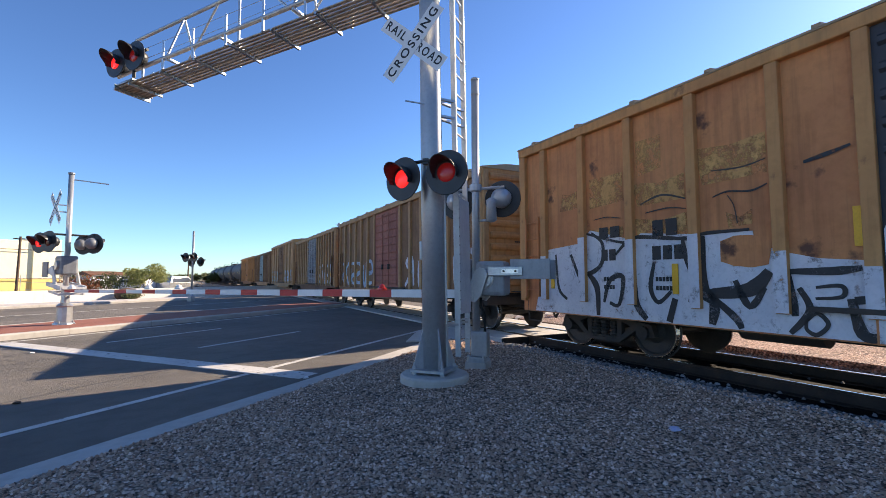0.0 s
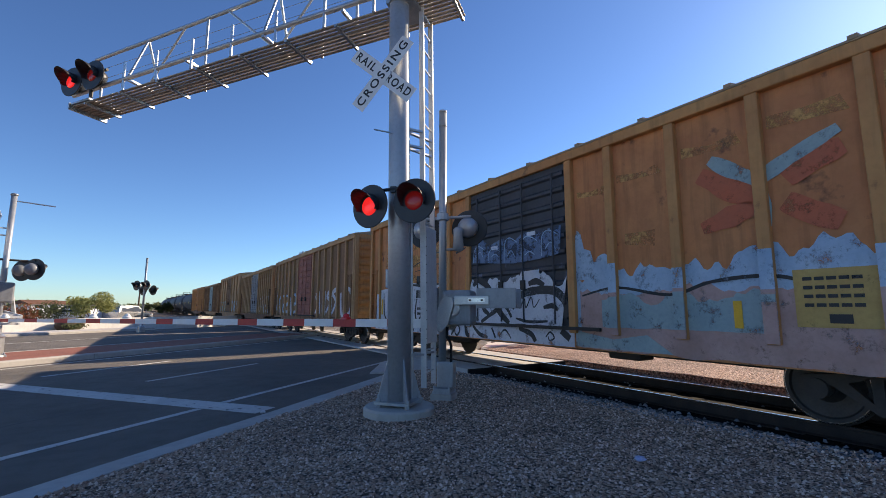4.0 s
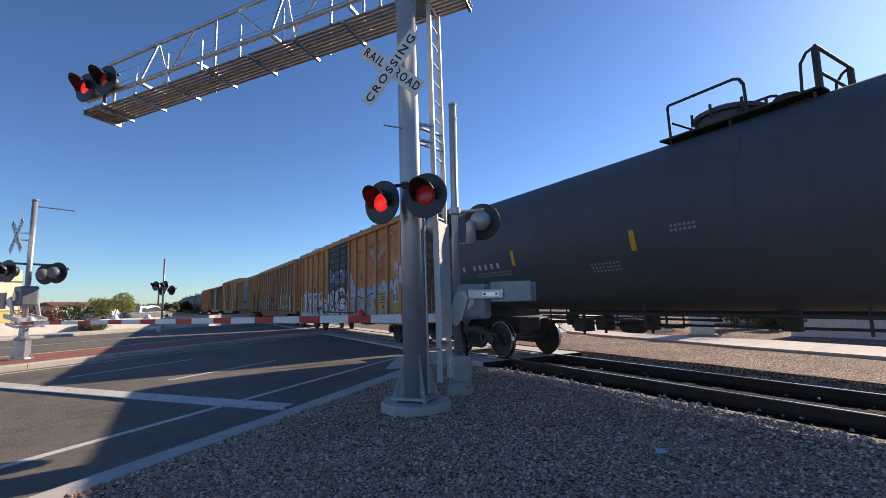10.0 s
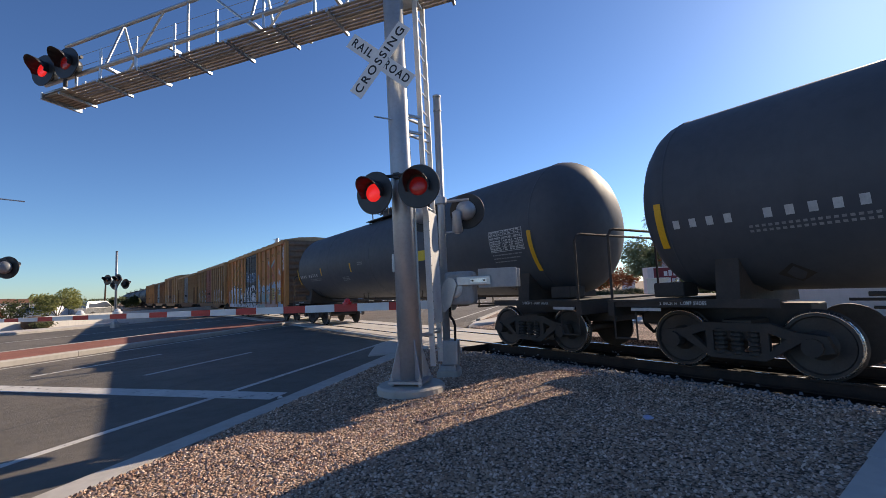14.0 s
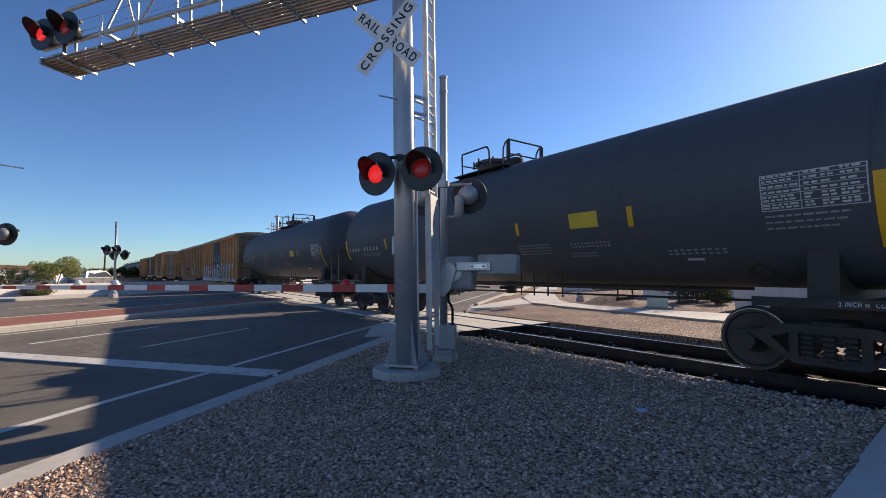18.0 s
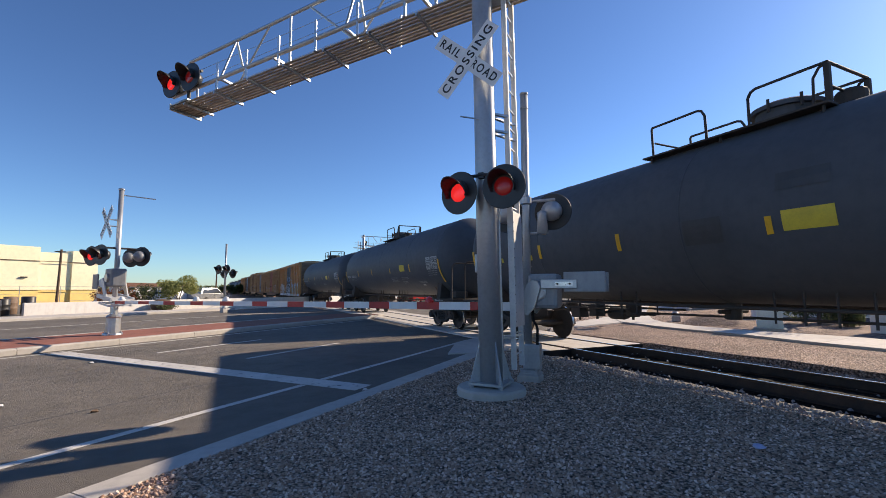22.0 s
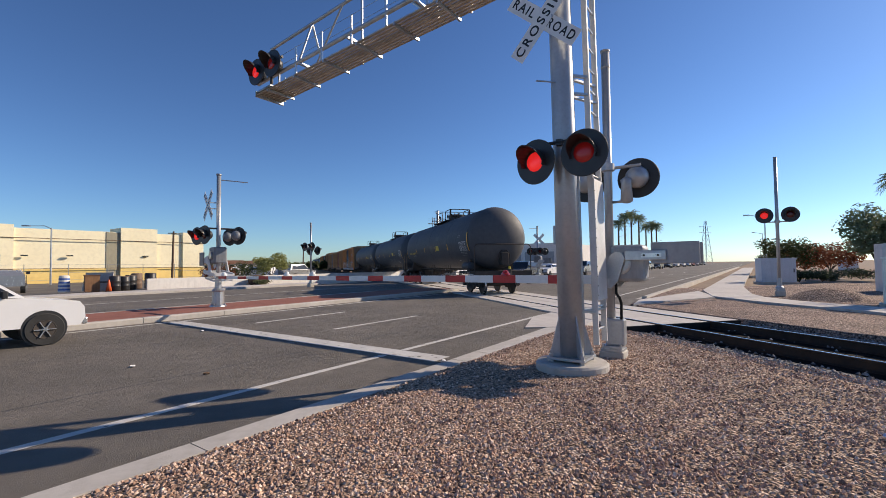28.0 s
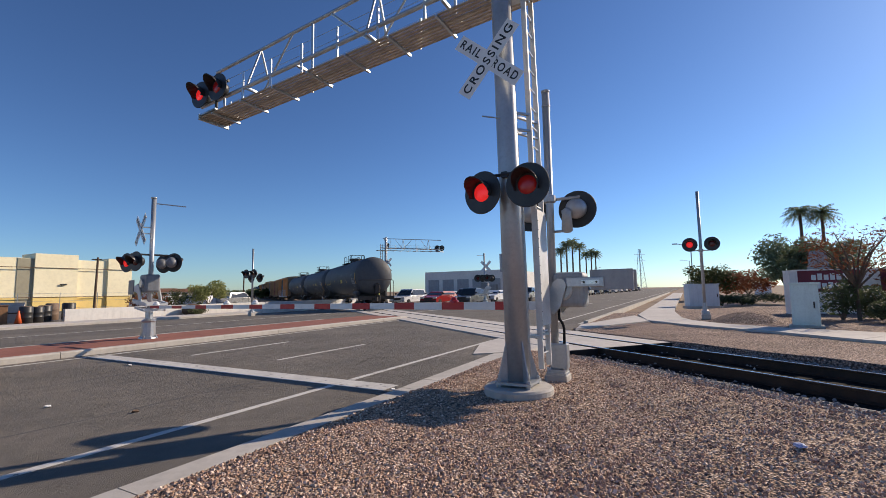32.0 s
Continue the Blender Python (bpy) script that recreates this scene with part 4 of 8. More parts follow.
    box(bm, -0.2, 0.2, -h + 1, h - 1, 0.66, 0.92)
    for y in (-3.2, -1.1, 1.1, 3.2):
        box(bm, -HALF + 0.1, HALF - 0.1, y - 0.06, y + 0.06, 0.72, 0.92)
    part("centre_sill", bm, M["steel"], car)
    bm = B()
    rod(bm, (-0.9, 2.3, 0.72), (-0.9, 3.3, 0.72), 0.2, 12)
    box(bm, -1.2, -0.8, -2.6, -2.0, 0.55, 0.85, 0.03)
    rod(bm, (-0.6, -5, 0.6), (-0.6, 5, 0.6), 0.03, 6)
    part("brake_gear", bm, M["steel"], car)
    add_trucks(car, h - 1.82, turning)
    for y in (-h + 1.2, -4.1, 4.1, h - 1.2):
        bm = B()
        box(bm, -HALF - 0.036, -HALF - 0.028, y - 0.05, y + 0.05, floor + 0.35, floor + 0.85)
        part("reflector", bm, M["yellow"], car, "yellow reflective strip")
    graffiti(car, -HALF - 0.034, h, floor, eave)
    return car


def plain_tags(seed, cols=("gwhite", "gblue"), top=1.1):
    def add(car, x, h, floor, eave):
        rng = random.Random(seed)
        for c, y0, y1 in ((cols[0], -h + 0.3, -1.8), (cols[-1], 1.8, h - 0.4)):
            bm = B()
            for p in letters(rng, y0, y1, floor + 0.15, floor + top + rng.uniform(-0.2, 0.3), 6):
                stroke(bm, x, p, 0.2)
            part("graffiti", bm, M[c], car, "spray-painted scrawl")
    return add


POST_YS = (1.6, 2.47, 3.57, 4.68, 5.76, 6.84, 7.5)


def lead_graffiti(car, x, h, floor, eave):
    """The nearest boxcar: white block letters at its head, a colour piece at its tail."""
    def span(pts, y):
        zs = []
        for (a, za), (b, zb) in zip(pts, pts[1:] + pts[:1]):
            if min(a, b) <= y <= max(a, b) and a != b:
                zs.append(za + (zb - za) * (y - a) / (b - a))
        return (min(zs), max(zs)) if len(zs) > 1 else None

    def fill(colour, label, pts, lift=0.0, posts=True):
        """One sprayed area, on the sheet and on the posts that cross it."""
        bm = B()
        blob(bm, x - lift, pts)
        part("graffiti_fill", bm, M[colour], car, label)
        if posts:
            for sgn in (1, -1):
                for y in POST_YS:
                    zz = span(pts, sgn * y)
                    if zz and zz[1] - zz[0] > 0.05:
                        bm = B()
                        lo = max(zz[0], floor - 0.04)
                        box(bm, -HALF - 0.127 - lift, -HALF - 0.118, sgn * y - 0.077, sgn * y + 0.077, lo, max(zz[1], lo + 0.05))
                        part("graffiti_fill", bm, M[colour], car, label)

    def line(colour, label, pts, w, lift=0.008):
        bm = B()
        stroke(bm, x - lift, pts, w)
        part("graffiti_stroke", bm, M[colour], car, label)

    def bars(colour, label, y0, y1, z0, z1, n, lift=0.012):
        w = (y1 - y0) / n
        for k in range(n):
            bm = B()
            box(bm, x - lift - 0.003, x - lift, y0 + w * (k + 0.1), y0 + w * (k + 0.9), z0, z1)
            part("stencil_mark", bm, M[colour], car, label)

    # bare ochre patches where old lettering was painted out
    ghost = "faded ochre patch of old lettering"
    for y0, y1, z0, z1 in ((2.6, 3.45, 2.75, 3.3), (3.72, 4.55, 2.6, 3.0), (4.1, 4.55, 3.1, 3.7), (4.85, 5.6, 2.7, 3.25), (5.9, 6.4, 2.75, 3.1), (3.7, 4.55, 2.05, 2.4), (4.85, 5.65, 2.0, 2.3), (2.8, 3.1, 2.1, 2.32),
                           (-1.75, -2.3, 3.35, 3.5), (-2.6, -3.4, 3.45, 3.6), (-3.7, -4.5, 3.55, 3.72), (-4.8, -5.6, 3.6, 3.8), (-5.9, -6.7, 3.65, 3.9), (-2.7, -3.2, 2.35, 2.6), (-6.0, -6.4, 2.6, 2.8)):
        bm = B()
        s = random.Random(int(y0 * 100))
        blob(bm, x + 0.002, [(y0, z0 + s.uniform(0, 0.08)), (y1, z0), (y1 + s.uniform(-0.1, 0.1), z1), ((y0 + y1) / 2, z1 - s.uniform(0, 0.1)), (y0, z1)])
        part("paint_ghost", bm, M["ghost"], car, ghost)
    smear = "dark smear on the faded paint"
    for pts, w in (([(2.6, 2.62), (2.8, 2.56), (3.1, 2.6), (3.3, 2.55)], 0.028), ([(2.6, 2.95), (2.9, 2.9), (3.3, 2.93)], 0.022), ([(3.7, 2.6), (4.1, 2.72), (4.5, 2.62)], 0.03), ([(1.75, 2.9), (1.95, 2.85), (2.2, 2.8)], 0.05),
                   ([(3.7, 2.45), (4.0, 2.5), (4.4, 2.47)], 0.022), ([(4.9, 2.45), (5.2, 2.5), (5.5, 2.48)], 0.022), ([(2.98, 2.15), (3.02, 2.4), (3.1, 2.55)], 0.015)):
        line("gblack", smear, pts, w, 0.007)
    # head: white letters with black outlines
    fill("gwhite", "broad white spray-painted letters",
         [(7.2, 0.72), (6.8, 2.0), (5.9, 2.07), (5.6, 2.3), (4.65, 2.05), (4.5, 2.15), (3.55, 2.05), (2.8, 2.03), (2.78, 1.86), (2.4, 1.72), (2.1, 1.64), (1.65, 1.6), (1.5, 1.4), (1.5, 0.72)])
    line("orange", "unpainted orange gap", [(3.22, 1.78), (2.9, 1.77), (2.6, 1.72)], 0.42, 0.009)
    ink = "black spray-painted outline"
    for pts, w in (([(6.53, 1.89), (6.46, 1.22), (6.23, 1.0)], 0.07), ([(6.11, 1.87), (5.87, 1.37)], 0.07), ([(5.7, 2.26), (5.81, 2.07), (5.77, 1.51), (5.36, 1.64), (5.31, 2.03), (5.57, 2.24)], 0.08),
                   ([(5.68, 1.51), (5.46, 1.24), (5.44, 0.74)], 0.12), ([(5.3, 0.98), (5.16, 1.37), (4.88, 1.43), (4.97, 0.96), (5.17, 0.98)], 0.09), ([(4.71, 1.93), (4.66, 1.25), (4.6, 0.95), (4.43, 0.75)], 0.13),
                   ([(5.02, 1.82), (4.78, 2.0), (4.68, 1.74), (4.72, 1.56)], 0.07)):
        line("gblack", ink, pts, w)
    for pts, w in (([(4.26, 1.67), (4.34, 1.26), (4.21, 1.03), (3.98, 1.21)], 0.08), ([(3.77, 1.98), (3.72, 1.7), (3.62, 1.38), (3.69, 1.05)], 0.09), ([(3.92, 1.1), (4.03, 0.74)], 0.12), ([(3.48, 2.02), (3.48, 1.27), (3.33, 1.07), (3.37, 0.76)], 0.17),
                   ([(2.62, 1.5), (2.86, 1.26), (3.41, 1.19)], 0.18), ([(3.41, 1.19), (3.06, 0.88), (2.98, 0.74)], 0.10), ([(3.04, 1.38), (2.87, 1.04), (2.68, 1.29)], 0.10)):
        line("gblack", ink, pts, w, 0.011)
    for pts, w in (([(2.42, 1.47), (2.38, 1.11), (2.36, 0.95)], 0.10), ([(2.42, 1.49), (1.97, 1.49), (1.71, 1.52)], 0.10), ([(2.31, 1.29), (2.21, 1.03), (2.42, 0.74)], 0.08), ([(2.25, 0.9), (2.14, 1.0), (2.04, 0.88), (2.15, 0.75), (2.25, 0.8), (2.25, 0.9)], 0.05),
                   ([(1.82, 1.18), (1.74, 0.8), (1.56, 0.78)], 0.11), ([(1.79, 1.16), (1.57, 1.19)], 0.10), ([(5.71, 2.25), (4.86, 2.02), (4.56, 2.09), (3.71, 2.0), (3.43, 2.05), (2.83, 2.05)], 0.06), ([(2.14, 1.3), (1.9, 1.32), (1.9, 1.2), (2.15, 1.17)], 0.05)):
        line("gblack", ink, pts, w, 0.014)
    # lower half of the door and the sheet below it
    bm = B()
    blob(bm, -HALF - 0.101, wave_patch(-1.5, 1.5, 1.08, 1.92, 21, 0.14))
    part("graffiti_fill", bm, M["gwhite"], car, "white sprayed lower door")
    bm = B()
    blob(bm, -HALF - 0.064, [(1.6, 0.72), (1.6, 1.02), (-1.6, 1.02), (-1.6, 0.72)])
    part("graffiti_fill", bm, M["gwhite"], car, "white sprayed sill")
    drng = random.Random(31)

    def on_door(colour, label, pts, w, lift=0.106):
        bm = B()
        stroke(bm, -HALF - lift, pts, w)
        part("graffiti_stroke", bm, M[colour], car, label)
    for pts, w in (([(1.38, 1.93), (1.1, 2.06), (0.71, 1.76), (0.43, 1.34), (0.11, 1.1)], 0.16), ([(1.08, 1.1), (0.58, 1.34), (0.28, 1.48), (0.03, 1.22)], 0.10), ([(1.46, 1.4), (1.32, 1.18), (1.4, 1.08)], 0.14),
                   ([(0.01, 1.41), (-0.25, 1.66), (-0.71, 1.75), (-1.21, 1.72), (-1.45, 1.5), (-1.47, 1.2)], 0.17), ([(-0.5, 1.89), (-0.73, 1.93), (-0.93, 1.84)], 0.13), ([(-0.9, 1.42), (-1.14, 1.45), (-1.27, 1.37)], 0.09),
                   ([(0.85, 1.62), (0.98, 1.4), (0.8, 1.28)], 0.13), ([(-0.1, 1.2), (-0.5, 1.14), (-1.0, 1.16)], 0.06)):
        on_door("gblack", "black outline on the door", pts, w)
    on_door("gblack", "thin black tag on the door", [(-0.05, 1.45), (-0.19, 1.63), (-0.23, 1.40), (-0.37, 1.6), (-0.41, 1.41), (-0.57, 1.62), (-0.64, 1.42), (-0.8, 1.58)], 0.03, 0.109)
    bm = B()
    blob(bm, -HALF - 0.101, [(1.4, 2.47), (1.33, 2.82), (1.05, 3.0), (0.72, 2.82), (0.19, 2.95), (-0.08, 2.8), (-0.34, 2.95), (-0.8, 2.92), (-1.4, 2.95), (-1.36, 2.42), (-0.76, 2.36), (-0.05, 2.34), (0.67, 2.4)])
    part("graffiti_fill", bm, M["gslate"], car, "slate blue bubble letters on the door")
    bm = B()
    blob(bm, -HALF - 0.1015, [(-0.12, 1.9), (-0.29, 2.15), (-0.8, 2.16), (-0.84, 1.81)])
    part("graffiti_fill", bm, M["gwhite"], car, "white sprayed patch on the door")
    for k, (y, w, top, low) in enumerate(((1.36, 0.5, 2.84, 2.46), (0.8, 0.5, 2.74, 2.42), (0.24, 0.46, 2.9, 2.38), (-0.3, 0.52, 2.86, 2.36), (-0.88, 0.5, 2.9, 2.42))):
        on_door("gblue", "pale blue outline on the door", [(y, low), (y - 0.03, top - 0.1), (y - w * 0.4, top), (y - w * 0.9, top - 0.12)], 0.022, 0.105)
        on_door("gblue", "pale blue outline on the door", [(y - w * 0.2, low + 0.12), (y - w * 0.5, low + 0.24 - 0.06 * (k % 2)), (y - w * 0.75, low + 0.1)], 0.02, 0.105)
    for pts, w in (([(1.45, 1.0), (1.2, 0.82), (0.9, 0.76)], 0.10), ([(0.75, 0.98), (0.62, 0.76)], 0.06), ([(0.5, 0.8), (0.3, 0.95), (0.1, 0.78)], 0.04), ([(-0.15, 1.0), (-0.5, 0.9), (-0.62, 0.76)], 0.12), ([(-0.9, 0.86), (-1.02, 0.96), (-1.12, 0.86), (-1.0, 0.8), (-0.96, 0.88)], 0.035), ([(-1.3, 1.0), (-1.5, 0.86)], 0.14)):
        on_door("gblack", "black outline on the sill", pts, w, 0.069)
    for y, z in ((1.15, 3.0), (0.58, 2.74), (-0.6, 2.9)):
        bm = B()
        box(bm, -HALF - 0.108, -HALF - 0.098, y - 0.12, y + 0.12, z - 0.04, z + 0.04)
        part("stencil_mark", bm, M["gwhite"], car, "small pale label")
    # tail: blue bubbles, pink, teal, mustard panels
    fill("gblue", "light blue spray paint edge", wave_patch(-5.9, -1.65, 1.0, 2.02, 8, 0.18), 0.0)
    fill("gpink", "dusty pink spray paint", wave_patch(-5.9, -1.75, 0.72, 1.62, 11, 0.10), 0.006)
    fill("gblue", "light blue sprayed cloud", [(-1.65, 1.9), (-1.65, 2.62), (-1.72, 2.8), (-1.8, 2.72), (-1.86, 2.45), (-2.0, 2.4), (-2.06, 2.2), (-2.2, 2.12), (-2.3, 1.9)], 0.004)
    fill("gteal", "teal spray paint", wave_patch(-4.7, -2.2, 1.1, 1.5, 13, 0.10), 0.011)
    fill("gteal", "teal spray paint", [(-1.6, 0.74), (-3.4, 0.74), (-3.0, 1.0), (-2.4, 0.9), (-1.6, 1.02)], 0.013, False)
    fill("gblue", "blue spray paint along the sill", [(-6.0, 0.74), (-7.0, 0.74), (-6.9, 1.12), (-6.4, 1.05), (-6.1, 1.16)], 0.012, False)
    line("gblack", "dark outline of the pink shape", [(-1.8, 1.62), (-2.5, 1.74), (-3.4, 1.6), (-4.0, 1.76), (-4.7, 1.8), (-5.3, 1.66), (-5.9, 1.76)], 0.05, 0.016)
    for pts in ([(-4.92, 1.19), (-5.69, 1.19), (-5.69, 1.85), (-4.92, 1.85)], [(-6.0, 1.1), (-6.84, 1.1), (-6.84, 1.74), (-6.0, 1.74)]):
        bm = B()
        blob(bm, x - 0.016, pts)
        part("graffiti_panel", bm, M["gyellow"], car, "mustard rectangle left bare for stencils")
    for k in range(4):
        bars("gblack", "small unreadable stencil line", -5.55, -5.0, 1.72 - 0.1 * k, 1.76 - 0.1 * k, 5, 0.024)
    bars("gblack", "small dark plate", -5.45, -5.2, 1.24, 1.34, 1, 0.024)
    bars("gwhite", "white window-like square", -6.6, -6.16, 1.44, 1.76, 1, 0.024)
    bars("gslate", "dark pane of the painted square", -6.57, -6.19, 1.48, 1.73, 2, 0.028)
    for pts, w in (([(-3.94, 3.25), (-4.25, 3.02), (-4.6, 2.79)], 0.30), ([(-3.93, 2.49), (-4.3, 2.6), (-4.59, 2.68)], 0.26), ([(-4.95, 2.95), (-5.2, 3.1), (-5.51, 3.21)], 0.30), ([(-4.92, 2.69), (-5.15, 2.52), (-5.43, 2.36)], 0.30)):
        line("gred", "orange-red sprayed wing", pts, w, 0.008)
    for pts in ([(-4.09, 3.43), (-4.35, 3.22), (-4.66, 3.01)], [(-4.66, 3.01), (-5.0, 3.2), (-5.49, 3.42)], [(-4.66, 3.01), (-4.68, 2.7), (-4.69, 2.4)]):
        line("gteal2", "pale grey-blue sprayed bar", pts, 0.19, 0.012)
    rng = random.Random(5)
    for k in range(5):
        for q in letters(rng, -7.45, -6.92, 2.55 + 0.29 * k, 2.92 + 0.29 * k, 2):
            line("gwhite", "white sprayed tag", q, 0.055, 0.014)
    for pts in ([(-6.2, 2.9), (-6.28, 2.55), (-6.42, 2.8), (-6.5, 2.5), (-6.62, 3.1)], [(-6.66, 3.2), (-6.76, 2.6)], [(-6.68, 2.85), (-6.88, 2.95)], [(-6.84, 3.25), (-6.92, 2.7)], [(-6.5, 2.35), (-6.8, 2.55)]):
        line("gwhite", "white sprayed tag", pts, 0.07)
    for pts in ([(-5.95, 1.8), (-6.05, 2.15), (-6.25, 1.75), (-6.3, 2.2)], [(-6.35, 1.75), (-6.45, 2.25), (-6.6, 1.8)], [(-6.6, 2.2), (-6.72, 2.0), (-6.6, 1.85), (-6.82, 1.75)]):
        line("gwhite", "white sprayed tag", pts, 0.13, 0.02)
    # black reporting marks as plain bars, yellow reflectors
    mark = "black reporting mark as a plain bar"
    for y0, y1, z0, z1, n in ((4.9, 5.4, 2.12, 2.32, 2), (3.83, 4.3, 2.07, 2.33, 2), (3.74, 4.31, 1.7, 1.92, 3), (5.0, 5.35, 1.72, 1.92, 2)):
        bars("gblack", mark, y0, y1, z0, z1, n, 0.013)
    for z in (1.36, 1.22):
        bars("gblack", mark, 3.95, 4.25, z, z + 0.07, 5, 0.013)
        bars("gblack", mark, 5.05, 5.3, z, z + 0.07, 4, 0.013)
    for y, z0, z1 in ((1.71, 1.76, 2.2), (3.9, 1.17, 1.63), (-6.9, 1.15, 2.0), (6.62, 1.2, 1.7), (-4.3, 1.15, 1.5)):
        bm = B()
        box(bm, x - 0.03, x - 0.02, y - 0.05, y + 0.05, z0, z1)
        part("reflector", bm, M["yellow"], car, "yellow reflective strip")


def tankcar(label, paint, marks, half=7.95, radius=1.5, axis_z=2.68, turning=False, man=-0.3, rails=((0.13, 1.35), (-0.75, -0.75)), ink="stencil", stripes=(7.3, 4.3, 1.5, -4.4, -7.45), panel_y=-6.28, text_y=6.9, label_y=-3.5, text_n=9, panel_a=(-0.6, -19.0), big=(-40, -4.6), patches=(), beyond=0.35, centre=None, fore=0.0):
    car = thing("tank_car", label, "tank car", group="cars of the freight train")
    bm = B()
    prof = []
    hd = 0.8
    for k in range(9):
        a = math.pi / 2 * k / 8
        prof.append((-half + hd - hd * math.cos(a), radius * math.sin(a) if k else 0.02))
    for y in (-5, -2.5, 0, 2.5, 5):
        prof.append((y, radius))
    prof += [(-d - fore, r) for d, r in reversed(prof[:9])]
    lathe(bm, prof, 64, 'y', (0, 0, axis_z))
    shell = part("shell", bm, paint, car, "", True)
    # weld bands
    bm = B()
    for y in (-half + hd, -3.9, 0.0, 3.9, half - hd - fore):
        lathe(bm, [(y - 0.02, radius - 0.01), (y - 0.015, radius + 0.006), (y + 0.015, radius + 0.006), (y + 0.02, radius - 0.01)], 64, 'y', (0, 0, axis_z))
    loose("weld_seam", bm, paint, shell, "", True)
    # yellow curved stripes on the side
    def stripe(y, a0, a1, w, m, name, lab, r=radius + 0.008):
        bm = B()
        last = None
        for k in range(9):
            a = radians(a0 + (a1 - a0) * k / 8)
            ring = [bm.verts.new((-r * math.cos(a), y + d, axis_z + r * math.sin(a))) for d in (-w / 2, w / 2)]
            if last:
                bm.faces.new((last[0], last[1], ring[1], ring[0]))
            last = ring
        part(name, bm, m, car, lab)
    for y, w, a0, a1 in zip(stripes, (0.11, 0.10, 0.10, 0.10, 0.11, 0.09), (-31, -19, -19, -19, big[0], -18), (-3, -6, -6, -6, big[1], -8)):
        stripe(y, a0, a1, w, M["yellow"], "reflector", "yellow reflective strip", radius + 0.012)
    stripe(label_y, -17, -6, 0.62, M["ylabel"], "warning_label", "yellow warning label")
    for y0, cols, a_top, rows_n, cw in marks:
        bm = B()
        for rr in range(rows_n):
            a = radians(a_top - rr * 2.6)
            for c in range(cols):
                y = y0 - c * cw
                hh = 0.035
                ring = []
                for d in (0, cw * 0.6):
                    for q in (0, hh / radius):
                        ring.append(bm.verts.new((-(radius + 0.01) * math.cos(a + q), y - d, axis_z + (radius + 0.01) * math.sin(a + q))))
                bm.faces.new((ring[0], ring[1], ring[3], ring[2]))
        tagged(part("stencil_print", bm, M["faint"], shell, "small stencilled lines"), kind="stuff")
    # ruled table of small print near the tail, lines of print below it
    def lines(name, rects, m, lab, kind=""):
        bm = B()
        for y0, y1, b0, b1 in rects:
            n = max(1, int(abs(b1 - b0) / 4))
            for k in range(n):
                ring = [bm.verts.new((-(radius + 0.01) * math.cos(radians(q)), y, axis_z + (radius + 0.01) * math.sin(radians(q))))
                        for q in (b0 + (b1 - b0) * k / n, b0 + (b1 - b0) * (k + 1) / n) for y in (y0, y1)]
                bm.faces.new((ring[0], ring[1], ring[3], ring[2]))
        tagged(part(name, bm, m, shell, lab), kind=kind)
    p_top, p_low = panel_a
    w = 1.06
    lines("panel_frame", [(panel_y, panel_y - w, p_top, p_top - 0.45), (panel_y, panel_y - w, p_low, p_low + 0.45), (panel_y, panel_y - 0.014, p_low, p_top), (panel_y - w, panel_y - w + 0.014, p_low, p_top),
                          (panel_y - 0.4 * w, panel_y - 0.4 * w - 0.01, p_low, p_top)] + [(panel_y, panel_y - w, p_low + (p_top - p_low) * f, p_low + (p_top - p_low) * f + 0.3) for f in (0.22, 0.44, 0.6, 0.75, 0.88)],
          M["stencil"], "white ruled frame of a data table")
    prng = random.Random(int(half * 100))
    rows = []
    for f in (0.06, 0.14, 0.27, 0.36, 0.49, 0.64, 0.79, 0.92):
        b = p_low + (p_top - p_low) * f
        for c0, c1 in ((0.02, 0.36), (0.44, 0.55), (0.60, 0.72), (0.77, 0.96)):
            y = panel_y - w * c0
            while y > panel_y - w * c1 + 0.04:
                step = prng.uniform(0.03, 0.09)
                rows.append((y, y - step, b, b + 1.0))
                y -= step + 0.018
    lines("data_panel", rows, M["stencil"], "white unreadable print of the data table", "stuff")
    rows = []
    for r in range(3):
        y = panel_y - 0.02
        while y > panel_y - 0.9 + 0.1 * r:
            step = prng.uniform(0.04, 0.12)
            rows.append((y, y - step, p_low - 3.2 - 3.2 * r, p_low - 2.2 - 3.2 * r))
            y -= step + 0.02
    lines("small_print", rows, M["faint"], "small stencilled lines", "stuff")
    lines("small_plate", [(-4.95, -5.2, -45.5, -43.5)], M["stencil"], "small white plate")
    for y0, y1, b0, b1 in patches:
        lines("dark_patch", [(y0, y1, b0, b1)], M["tankdark"], "darker repainted patch")
    # reporting marks, as bars
    bm = B()
    for k in range(text_n):
        if k == 4:
            continue
        y = text_y - k * (0.24 if text_n < 11 else 0.19)
        ring = [bm.verts.new((-(radius + 0.01) * math.cos(radians(q)), y - d, axis_z + (radius + 0.01) * math.sin(radians(q)))) for d in (0, 0.095) for q in (-19.5, -14.5)]
        bm.faces.new((ring[0], ring[1], ring[3], ring[2]))
    loose("reporting_mark", bm, M[ink], shell, "reporting mark as a plain bar")
    # manway, fittings and the railed top walkway
    bm = B()
    top = axis_z + radius
    lathe(bm, [(top - 0.1, 0.46), (top + 0.20, 0.46), (top + 0.20, 0.53), (top + 0.27, 0.53), (top + 0.33, 0.40), (top + 0.36, 0.05)], 28, 'z', (0, man, 0))
    dome = part("manway", bm, paint, car)
    bm = B()
